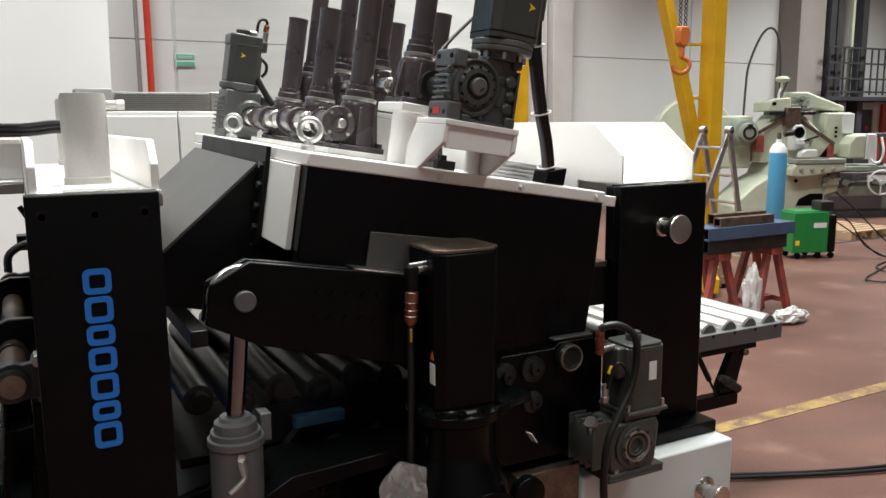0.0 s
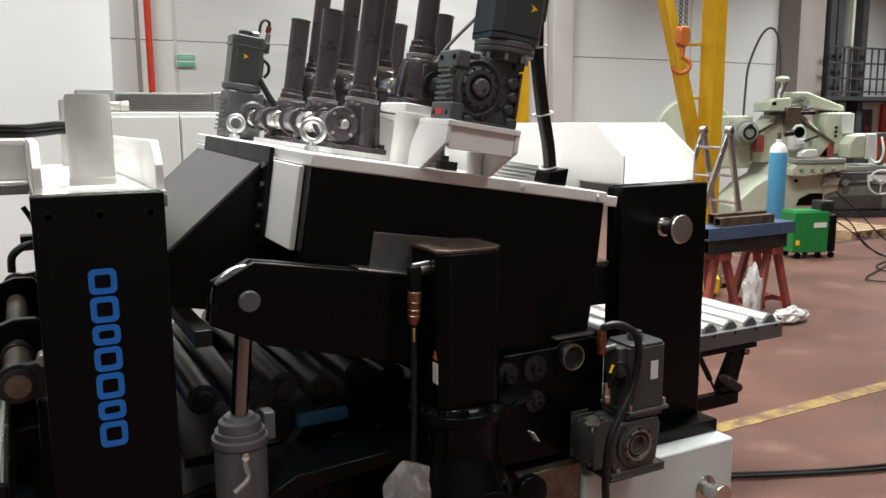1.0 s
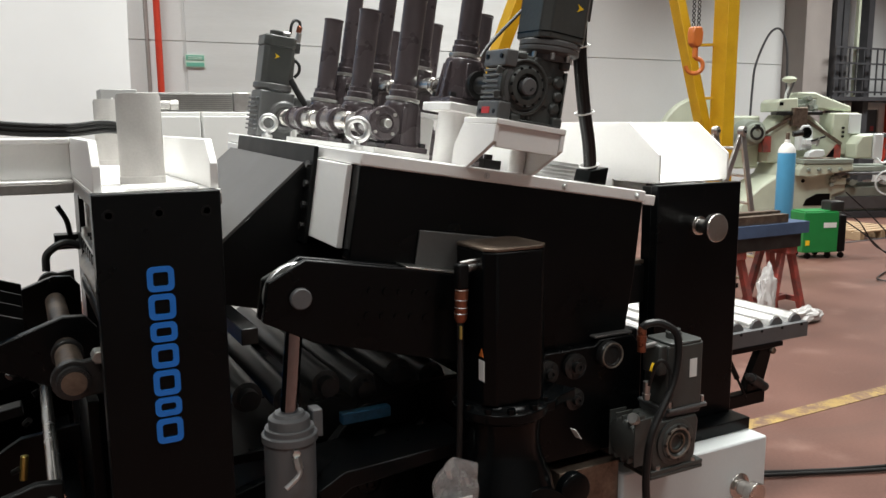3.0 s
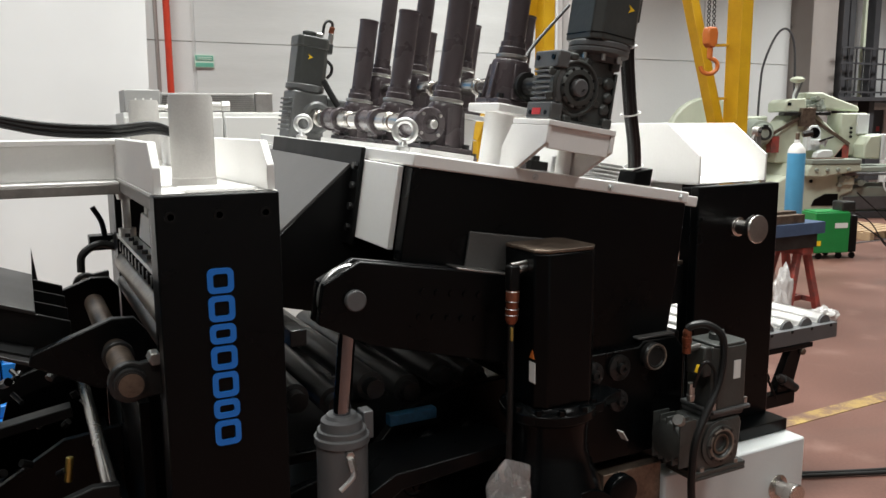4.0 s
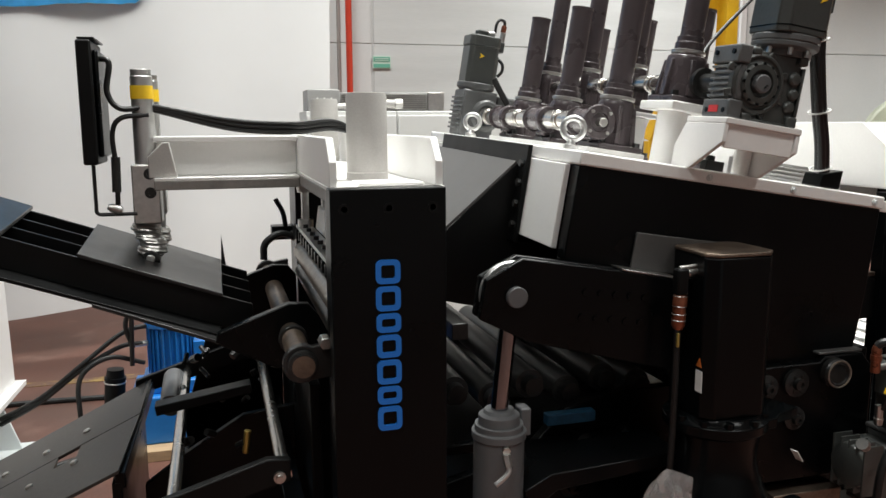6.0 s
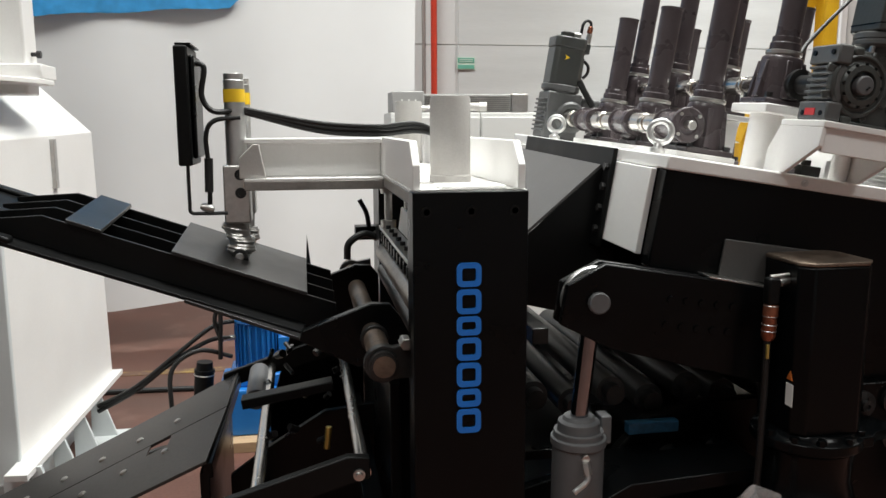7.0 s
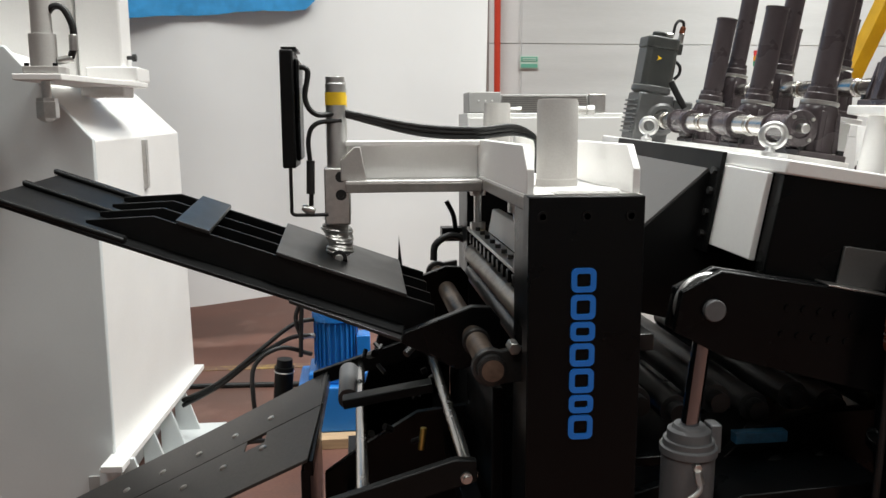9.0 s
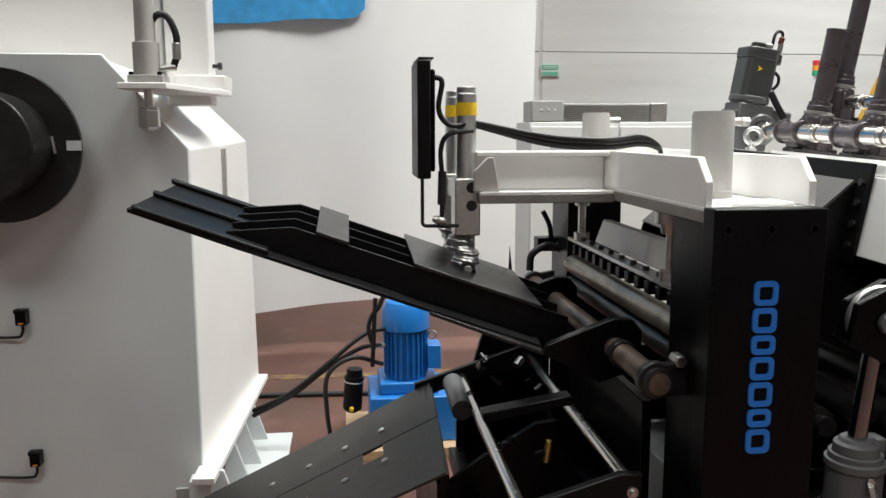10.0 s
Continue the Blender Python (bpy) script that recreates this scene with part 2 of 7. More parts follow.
def ring(bm, c, n, R, r, seg=28, tube=10):
    """Torus round c with its axis along n."""
    d, u, v = frame_of((0, 0, 0), n)
    rows = []
    for i in range(seg):
        a = i * math.tau / seg
        w = u * math.cos(a) + v * math.sin(a)
        rows.append([bm.verts.new(Vector(c) + w * (R + r * math.cos(k * math.tau / tube)) + d * r * math.sin(k * math.tau / tube)) for k in range(tube)])
    for i in range(seg):
        p, q = rows[i], rows[(i + 1) % seg]
        for k in range(tube):
            bm.faces.new((p[k], p[(k + 1) % tube], q[(k + 1) % tube], q[k]))
    return bm


def finish(bm, material_, name):
    bmesh.ops.recalc_face_normals(bm, faces=bm.faces)
    for f in bm.faces:
        f.smooth = True
    for e in bm.edges:
        e.smooth = len(e.link_faces) == 2 and e.calc_face_angle(0.0) < radians(32)
    me = bpy.data.meshes.new(name)
    bm.to_mesh(me)
    bm.free()
    me.materials.append(material_)
    return me


def thing(name, loc, label, category, group="", kind="", frame_matrix=None):
    """Empty at a thing's base; its parts are drawn in the same coordinates as loc."""
    ob = new(name)
    ob.empty_display_size = 0.05
    ob.matrix_world = (frame_matrix or Matrix()) @ Matrix.Translation(loc)
    ob["at"] = [float(c) for c in loc]
    return tagged(ob, label, category, group, kind)


PIECES = {"flange_screw", "neck_bolt", "shaft_screw", "apron_knob", "cooling_fin", "flange_bolt", "tooling", "linkage", "finger", "edge_bolt", "valve_fitting", "plate_screw", "cap_bolt", "case_rib", "rib_bar", "foot_bolt", "bolt", "socket_screw", "spoke", "screw", "louvre"}


def islands(bm):
    """The separate pieces of a mesh, each as a mesh of its own."""
    left, out = set(bm.verts), []
    while left:
        stack, group = [next(iter(left))], set()
        while stack:
            v = stack.pop()
            if v in group:
                continue
            group.add(v)
            stack += [e.other_vert(v) for e in v.link_edges]
        left -= group
        one = B()
        match = {v: one.verts.new(v.co) for v in group}
        for f in {f for v in group for f in v.link_faces}:
            one.faces.new([match[v] for v in f.verts])
        out.append(one)
    return sorted(out, key=lambda b: tuple(round(c, 5) for c in min(tuple(v.co) for v in b.verts)))


def part(name, bm, material_, parent, label="", bevel=0.003):
    if name in PIECES:
        ones = islands(bm)
        if len(ones) > 1:
            bm.free()
            for one in ones[1:]:
                part(name, one, material_, parent, label, bevel)
            return part(name, ones[0], material_, parent, label, bevel)
    root = parent
    while root.parent:
        root = root.parent
    bm.transform(Matrix.Translation([-c for c in root["at"]]))
    ob = new(name, finish(bm, material_, name))
    ob.parent = parent
    if bevel:
        mod = ob.modifiers.new("edge", "BEVEL")
        mod.width, mod.segments, mod.limit_method, mod.angle_limit = bevel, 2, "ANGLE", radians(40)
        mod.harden_normals = False
    return tagged(ob, label)


def single(name, bm, material_, label, category, group="", kind="", bevel=0.0):
    ob = new(name, finish(bm, material_, name))
    if bevel:
        mod = ob.modifiers.new("edge", "BEVEL")
        mod.width, mod.segments, mod.limit_method, mod.angle_limit = bevel, 2, "ANGLE", radians(40)
    return tagged(ob, label, category, group, kind)


def B():
    return bmesh.new()


def bolt_heads(bm, centres, n, r, h):
    for c in centres:
        rod(bm, c, Vector(c) + Vector(n) * h, r, 6)
    return bm


# the tilting head: raised about its hinge over the base
HINGE = Vector((1.549, 2.10, 1.119))
HEAD = Matrix.Translation(HINGE) @ Matrix.Rotation(radians(8.65), 4, "Y") @ Matrix.Rotation(radians(1.5), 4, "X") @ Matrix.Translation(Vector((0.003, 0, 0.019)) - HINGE)

# ---- the hall ----
floor = single("floor", box(B(), -9, 24, -6, 13.1, -0.2, 0), FLOOR, "worn brick-red painted concrete hall floor", "floor", kind="structure")
bm = box(B(), -9.3, 24.3, 13.1, 13.4, -0.2, 8)
wall_back = single("wall_north", bm, WALL, "light grey panelled hall wall", "wall", kind="structure")
single("wall_south", box(B(), -9.3, 24.3, -6.3, -6, -0.2, 8), WALL, "light grey hall wall", "wall", kind="structure")
single("wall_west", box(B(), -9.3, -9, -6, 13.1, -0.2, 8), WALL, "light grey hall wall", "wall", kind="structure")
single("wall_east", box(B(), 24, 24.3, -6, 13.1, -0.2, 8), WALL, "light grey hall wall", "wall", kind="structure")
single("ceiling", box(B(), -9.3, 24.3, -6.3, 13.4, 8, 8.2), ROOF, "pale lined hall roof", "ceiling", kind="structure")

# wall panels as shallow raised boards with open joints
for i, (x0, x1) in enumerate(((0.6, 2.25), (9.62, 13.0), (13.02, 15.7))):
    for k in range(4):
        z0 = 0.05 + k * 1.52
        p = single("wall_panel", box(B(), x0, x1, 13.075, 13.1, z0, z0 + 1.505), WALL, "", "", bevel=0.004)
        p.parent = wall_back
# wide panels behind the jacks
for k in range(5):
    z0 = 0.05 + k * 1.52
    p = single("wall_panel", box(B(), 2.3, 8.7, 13.075, 13.1, z0, z0 + 1.508), WALL_RIB, "", "", bevel=0.003)
    p.parent = wall_back
bm = box(B(), 8.75, 9.1, 12.85, 13.1, 0, 8)
box(bm, 9.14, 9.6, 12.7, 13.1, 0, 8)
single("pillar_1", bm, PILLAR, "concrete pillar against the hall wall", "pillar", kind="structure", bevel=0.01)
single("pillar_2", box(B(), 15.75, 16.6, 12.5, 13.1, 0, 8), PILLAR_BROWN, "brown-grey concrete pillar against the wall", "pillar", kind="structure", bevel=0.01)
single("pipe_riser", rod(B(), (1.87, 12.9, 0), (1.87, 12.9, 7.9), 0.05), RED_PIPE, "red painted pipe running up the hall wall", "pipe", kind="structure")
single("conduit", rod(B(), (1.73, 13.05, 0), (1.73, 13.05, 7.9), 0.03), PILLAR_BROWN, "thin brown conduit beside the red pipe", "conduit", kind="structure")
single("conduit", rod(B(), (8.93, 12.8, 2.0), (8.93, 12.8, 7.9), 0.025), WALL, "thin pale conduit on the pillar", "conduit", kind="structure")

sign = thing("safety_sign", (2.42, 13.05, 2.79), "green and white safety notice on the grey wall", "sign")
part("board", box(B(), 2.27, 2.57, 13.05, 13.07, 2.69, 2.89), SIGN_WHITE, sign, bevel=0.002)
part("panel", box(B(), 2.285, 2.555, 13.044, 13.05, 2.80, 2.875), GREEN_SIGN, sign, bevel=0)
part("panel", box(B(), 2.285, 2.555, 13.044, 13.05, 2.705, 2.765), GREEN_SIGN, sign, bevel=0)
for k in range(2):
    part("text_bar", box(B(), 2.31, 2.53, 13.040, 13.044, 2.815 + k * 0.028, 2.827 + k * 0.028), SIGN_WHITE, sign, bevel=0)


def hanging_sheet():
    """White sheet hung across the hall with soft folds, its lower edge off the floor."""
    bm = B()
    nx, nz = 90, 24
    rows = []
    for side in (0, 1):
        grid = []
        for i in range(nx + 1):
            x = -6.5 + (0.69 + 6.5) * i / nx
            low = 0.42 if x > 0 else 0.30 + 0.11 * max(0.0, (x + 1.9)) / 1.15 if x > -1.9 else 0.30
            col = []
            for k in range(nz + 1):
                f = k / nz
                z = low + (7.99 - low) * f
                y = 6.85 + 0.028 * math.sin(x * 5.3 + 1.3) + 0.03 * noise.noise(Vector((x * 1.3, z * 0.35, 0)))
                xx = x + (0.02 * (z - 2) if i == nx else 0)
                col.append(bm.verts.new((xx, y + side * 0.004, z)))
            grid.append(col)
        rows.append(grid)
    for g in rows:
        for i in range(nx):
            for k in range(nz):
                bm.faces.new((g[i][k], g[i + 1][k], g[i + 1][k + 1], g[i][k + 1]))
    return bm


single("hanging_sheet", hanging_sheet(), SHEET, "white plastic sheet hung as a screen across the hall", "screen")


def tarpaulin():
    bm = B()
    nx, nz = 180, 40
    grid = []
    for i in range(nx + 1):
        x = -5.5 + (5.5 - 0.70) * i / nx
        low = 2.63 + 0.10 * (x + 2.3) / 1.6 + 0.006 * math.sin(x * 9) + 0.006 * noise.noise(Vector((x * 14, 0, 0)))
        if i > nx - 3:
            low += 0.02 * (i - nx + 3)
        col = []
        for k in range(nz + 1):
            z = low + (7.99 - low) * (k / nz) ** 1.6
            y = 6.79 + 0.03 * noise.noise(Vector((x * 3.1, z * 3.3, 3))) + 0.014 * abs(noise.noise(Vector((x * 11, z * 13, 5))))
            col.append(bm.verts.new((x + (0.06 * k / nz if i == nx else 0), y, z)))
        grid.append(col)
    for i in range(nx):
        for k in range(nz):
            bm.faces.new((grid[i][k], grid[i + 1][k], grid[i + 1][k + 1], grid[i][k + 1]))
    return bm


tarp = single("tarpaulin", tarpaulin(), TARP, "crinkled blue tarpaulin hanging over the white sheet", "tarpaulin")
mod = tarp.modifiers.new("thickness", "SOLIDIFY")
mod.thickness = 0.004

# floor lines and joints
single("floor_line", box(B(), 2.9, 9.5, 3.145, 3.255, 0.0, 0.004), LINE, "worn yellow painted line on the red floor", "floor line", kind="structure")
single("floor_line", box(B(), -3.2, 1.2, 6.02, 6.12, 0.0, 0.004), LINE, "faint worn yellow line on the red floor", "floor line", kind="structure")
single("floor_duct", box(B(), 4.0, 16.0, 7.55, 7.61, 0.0, 0.008), DARK_FRAME, "dark narrow duct cover across the floor", "duct", kind="structure")

# electrical cabinets behind the line
def electrical_cabinet(x0, x1, y, top, group):
    c = thing("electrical_cabinet", ((x0 + x1) / 2, y + 0.2, 0), "light grey steel electrical cabinet with a flat door", "cabinet", group)
    part("body", box(B(), x0, x1, y + 0.02, y + 0.45, 0.1, top), CABINET, c, bevel=0.006)
    part("plinth", box(B(), x0 + 0.02, x1 - 0.02, y + 0.05, y + 0.42, 0.0, 0.1), DARK_FRAME, c)
    d = part("door", box(B(), x0 + 0.006, x1 - 0.006, y, y + 0.02, 0.11, top - 0.03), CABINET, c, bevel=0.004)
    part("handle", box(B(), x1 - 0.07, x1 - 0.05, y - 0.015, y, 1.0, 1.14), DARK_FRAME, d)
    return c


for k in range(4):
    electrical_cabinet(0.325 + k * 0.60, 0.92 + k * 0.60, 5.32, 1.885, "cabinets behind the line")
duct = thing("ventilation_unit", (0.8, 5.45, 1.885), "grey slatted ventilation housing on top of cabinets", "ventilation")
part("housing", box(B(), 0.335, 0.545, 5.34, 5.6, 1.887, 2.022), DUCT_GREY, duct, bevel=0.006)
part("duct_box", box(B(), 0.547, 1.135, 5.36, 5.58, 1.889, 2.005), DUCT_GREY, duct, bevel=0.004)
part("end_box", box(B(), 1.137, 1.25, 5.34, 5.6, 1.887, 2.008), ZINC, duct, bevel=0.004)
bm = B()
for k in range(8):
    box(bm, 0.56, 1.125, 5.352, 5.36, 1.898 + k * 0.0128, 1.904 + k * 0.0128)
part("louvre", bm, ZINC, duct, bevel=0)
for k in range(3):
    part("stud", rod(B(), (0.40 + k * 0.045, 5.34, 1.965), (0.40 + k * 0.045, 5.335, 1.965), 0.006, 8), LABEL, duct, bevel=0)

# ---- portal with the lettered column ----
portal = thing("entry_portal", (0.165, 2.85, 0), "black steel entry portal with white channel top and blue lettering", "machine frame")
bm = box(B(), 0.003, 0.292, 1.995, 2.06, 0.02, 1.645)
front_col = part("column_face", bm, BLACK, portal, "black painted column face plate", 0.004)
bm = B()
for bx in (0.045, 0.155, 0.265):
    lathe(bm, (bx - 0.008, 1.996, 1.596), (bx - 0.008, 1.9, 1.596), [(0, 0.014), (0.004, 0.014), (0.004, 0.008), (0.001, 0.008)], 16)
part("socket_screw", bm, BLACK_SATIN, front_col, bevel=0)
part("column", box(B(), 0.03, 0.29, 2.062, 2.30, 0.0, 1.60), BLACK, portal)
part("column", box(B(), 0.06, 0.29, 3.46, 3.72, 0.0, 1.60), BLACK, portal)
part("top_plate", box(B(), 0.01, 0.31, 2.062, 3.72, 1.602, 1.634), BARE_EDGE, portal, "thick plate with bare steel edges")
part("top_sheet", box(B(), 0.012, 0.308, 2.064, 3.718, 1.634, 1.642), WHITE, portal, "white painted top sheet", 0.001)
for x in (0.014, 0.286):
    bm = prism(B(), [(2.075, 1.642), (2.075, 1.705), (2.13, 1.765), (3.6, 1.765), (3.69, 1.705), (3.69, 1.642)], "x", x, x + 0.02)
    part("upstand", bm, WHITE, portal, "white upstand plate with chamfered ends")
part("washer_plate", box(B(), 0.09, 0.26, 2.09, 2.2, 1.642, 1.652), WHITE, portal)
# arm of the portal: an I-section with gusset carrying the press cylinder
part("lower_flange", box(B(), -0.44, 0.0095, 2.74, 3.0, 1.596, 1.627), BARE_EDGE, portal, "bare steel flange")
part("flange_sheet", box(B(), -0.438, 0.0095, 2.742, 2.998, 1.627, 1.634), WHITE, portal, bevel=0.001)
part("web", box(B(), -0.44, 0.012, 2.86, 2.88, 1.634, 1.745), WHITE, portal)
part("upper_flange", box(B(), -0.44, 0.012, 2.80, 2.94, 1.745, 1.762), WHITE, portal)
bm = prism(B(), [(-0.455, 1.634), (-0.455, 1.70), (-0.41, 1.745), (-0.39, 1.745), (-0.37, 1.634)], "y", 2.755, 2.775)
part("gusset", bm, TUBE_GREY, portal)


def portal_tube(x, y, top):
    c = thing("cylinder_housing", (x, y, 1.642), "pale grey cast cylinder standing on the portal top", "cylinder", "portal cylinders")
    part("barrel", lathe(B(), (x, y, 1.642), (x, y, 2.0), [(0, 0.060), (0.02, 0.060), (0.022, 0.058), (top - 1.652, 0.058), (top - 1.645, 0.055), (top - 1.642, 0.055)], 40), TUBE_GREY, c, bevel=0.001)
    bm = rod(B(), (x + 0.05, y, top - 0.03), (x + 0.082, y, top - 0.03), 0.012, 8)
    part("fitting", bm, ZINC, c, bevel=0.001)
    part("fitting_nut", rod(B(), (x + 0.082, y, top - 0.03), (x + 0.105, y, top - 0.03), 0.015, 6), ZINC, c, bevel=0.001)
    return c


portal_tube(0.165, 2.37, 1.885)
portal_tube(0.205, 3.57, 1.905)

# blue lettering on the column: plain raised strokes
letters = thing("column_lettering", (0.16, 2.028, 1.22), "row of raised blue loops up the black column", "lettering", frame_matrix=Matrix.Translation((-0.008, -0.035, -0.002)))
GLYPHS = 7
z_low, pitch = 1.035, 0.0635


def loop_shape(x0, x1, z0, z1, w):
    """Flat rounded rectangular loop of stroke width w."""
    bm = B()
    rows = []
    for inset, r in ((0.0, 0.014), (w, 0.006)):
        pts = []
        for cx, cz, a0 in ((x1 - r - inset, z1 - r - inset, 0), (x0 + r + inset, z1 - r - inset, 90), (x0 + r + inset, z0 + r + inset, 180), (x1 - r - inset, z0 + r + inset, 270)):
            pts += [(cx + r * math.cos(radians(a0 + k * 22.5)), cz + r * math.sin(radians(a0 + k * 22.5))) for k in range(5)]
        rows.append([[bm.verts.new((x, y, z)) for x, z in pts] for y in (2.024, 2.030)])
    (of, ob_), (nf, nb) = rows
    n = len(of)
    for i in range(n):
        j = (i + 1) % n
        bm.faces.new((of[i], of[j], nf[j], nf[i]))
        bm.faces.new((ob_[i], ob_[j], nb[j], nb[i]))
        bm.faces.new((of[i], of[j], ob_[j], ob_[i]))
        bm.faces.new((nf[i], nf[j], nb[j], nb[i]))
    return bm


z0 = z_low
for k, high in enumerate((0.062, 0.046, 0.062, 0.058, 0.048, 0.062, 0.060)):
    part("loop", loop_shape(0.118, 0.180, z0, z0 + high, 0.0135), BLUE_SIGN, letters, bevel=0)
    z0 += high + 0.0065

# ---- press cylinder over the peeler arm ----
PRESS = Matrix.Translation((0.014, 0, 0))
PANEL = Matrix.Translation((0.026, 0, 0))
press = thing("press_cylinder", (-0.48, 2.87, 1.36), "grey twin hydraulic press cylinder with wrapped foot", "hydraulic cylinder", frame_matrix=PRESS)
for dy in (0.0, 0.29):
    y = 2.845 + dy
    part("barrel", lathe(B(), (-0.482, y, 1.66), (-0.482, y, 2.1), [(0, 0.034), (0.29, 0.034), (0.292, 0.032), (0.312, 0.032)], 28), ALU, press, bevel=0.001)
    part("label_band", lathe(B(), (-0.482, y, 1.88), (-0.482, y, 2.0), [(0, 0.035), (0.042, 0.035)], 28), YELLOW_LABEL, press, "yellow warning band", 0)
    blk = part("block", box(B(), -0.525, -0.44, y - 0.045, y + 0.06, 1.485, 1.675), ZINC, press, "machined steel mounting block", 0.005)
    for z in (1.645, 1.585):
        part("bolt", lathe(B(), (-0.470, y - 0.045, z), (-0.470, y - 0.055, z), [(0, 0.018), (0.003, 0.018), (0.003, 0.009), (0.0005, 0.009)], 20), DARK_STEEL, blk, bevel=0)
    for k in range(11):
        z = 1.385 + k * 0.0095
        coil = ring(B(), (-0.485 + 0.012 * math.sin(k * 0.6), y + 0.015, z), (0.18, 0.05 * math.sin(k), 1), 0.036 + 0.005 * math.sin(k * 1.7), 0.0072, 24, 6)
        part("spring_coil", coil, ZINC, press, bevel=0)
    part("spring_core", rod(B(), (-0.485, y + 0.015, 1.38), (-0.482, y + 0.015, 1.49), 0.034), ZINC, press, bevel=0)
    part("foot_eye", rod(B(), (-0.482, y - 0.045, 1.372), (-0.482, y + 0.075, 1.372), 0.026), DARK_STEEL, press)
    part("eye_pin", rod(B(), (-0.482, y - 0.055, 1.372), (-0.482, y + 0.085, 1.372), 0.014), ZINC, press)
part("cross_yoke", box(B(), -0.515, -0.45, 2.906, 3.089, 1.60, 1.66), ZINC, press)

box_ = thing("control_box", (-0.62, 2.85, 1.675), "flat black panel box on a bent bracket", "control box", frame_matrix=PANEL)
part("panel", box(B(), -0.665, -0.622, 2.74, 2.97, 1.678, 2.052), BLACK_SATIN, box_, bevel=0.006)
part("housing", box(B(), -0.6215, -0.606, 2.76, 2.95, 1.70, 2.025), BLACK, box_, bevel=0.008)
part("hood", box(B(), -0.66, -0.612, 2.75, 2.96, 2.054, 2.060), BLACK, box_, bevel=0.001)
bm = hose(B(), [(-0.645, 2.80, 1.69), (-0.645, 2.80, 1.56), (-0.642, 2.80, 1.525), (-0.61, 2.80, 1.520), (-0.525, 2.80, 1.520)], 0.006, 8)
part("bracket", bm, DARK_STEEL, box_, "bent rod bracket", 0)
single("control_cable", hose(B(), [(-0.60, 2.81, 2.0), (-0.555, 2.80, 1.99), (-0.565, 2.80, 1.90), (-0.53, 2.80, 1.85), (-0.45, 2.83, 1.855)], 0.009), RUBBER, "black cable from the panel box", "cable")
single("control_cable", hose(B(), [(-0.45, 2.82, 1.83), (-0.53, 2.80, 1.82), (-0.558, 2.80, 1.77), (-0.552, 2.80, 1.66), (-0.555, 2.80, 1.55)], 0.008), RUBBER, "black cable beside the press cylinder", "cable")
single("control_cable", rod(B(), (-0.556, 2.80, 1.59), (-0.553, 2.80, 1.70), 0.014, 12), DARK_STEEL, "dark cable gland sleeve beside the cylinder", "cable gland")
single("cable_gland", lathe(B(), (-0.585, 2.80, 1.545), (-0.54, 2.80, 1.53), [(0, 0.008), (0.012, 0.014), (0.035, 0.014), (0.045, 0.010)], 12), ZINC, "zinc angle fitting on the bracket", "fitting")
for k, dz in enumerate((0.0, 0.014, 0.026)):
    single("portal_cable", hose(B(), [(-0.45, 2.84, 1.85 + dz * 0.4), (-0.2, 2.83, 1.786 + dz), (0.0, 2.82, 1.774 + dz), (0.12, 2.83, 1.784 + dz), (0.19, 2.86, 1.775 + dz * 0.5), (0.225, 2.89, 1.75), (0.228, 2.90, 1.645)], 0.0085), RUBBER, "black cable slung between cylinder and portal", "cable", "slung cables")

# ---- tilting straightener head (drawn level, raised about its hinge) ----
head = thing("tilting_leveller", (1.1, 2.9, 1.25), "black tilting straightener head with white top plate, partly raised", "machine", frame_matrix=HEAD)
part("side_plate", prism(B(), [(0.612, 1.27), (0.612, 1.533), (1.635, 1.533), (1.65, 1.27), (1.65, 0.98), (0.95, 0.98), (0.85, 1.20)], "y", 2.087, 2.14), BLACK, head, bevel=0.004)
part("side_plate", prism(B(), [(0.612, 1.27), (0.612, 1.533), (1.635, 1.533), (1.65, 1.27), (1.65, 0.98), (0.95, 0.98), (0.85, 1.20)], "y", 3.58, 3.615), BLACK, head, bevel=0.004)
part("top_plate", box(B(), 0.605, 1.632, 2.075, 3.64, 1.533, 1.571), WHITE, head, "thick white top plate", 0.005)
part("top_rail", box(B(), 1.640, 1.70, 2.10, 3.6, 1.525, 1.56), WHITE, head)
part("end_plate", box(B(), 0.593, 0.611, 2.141, 3.575, 1.293, 1.531), WHITE, head, "white end plate")
bm = B()
for x in (1.008, 1.295, 1.595):
    lathe(bm, (x, 2.075, 1.551), (x, 2.067, 1.551), [(0, 0.010), (0.003, 0.010), (0.0031, 0.006), (0.008, 0.006)], 12)
part("plate_screw", bm, WHITE_GREY, head, bevel=0)
part("cover_plate", box(B(), 0.815, 1.16, 2.077, 2.0865, 1.265, 1.372), GREY_PLATE, head, "grey steel cover plate", 0.003)
part("cross_beam", box(B(), 1.60, 1.635, 2.13, 3.58, 1.0, 1.53), BLACK, head)
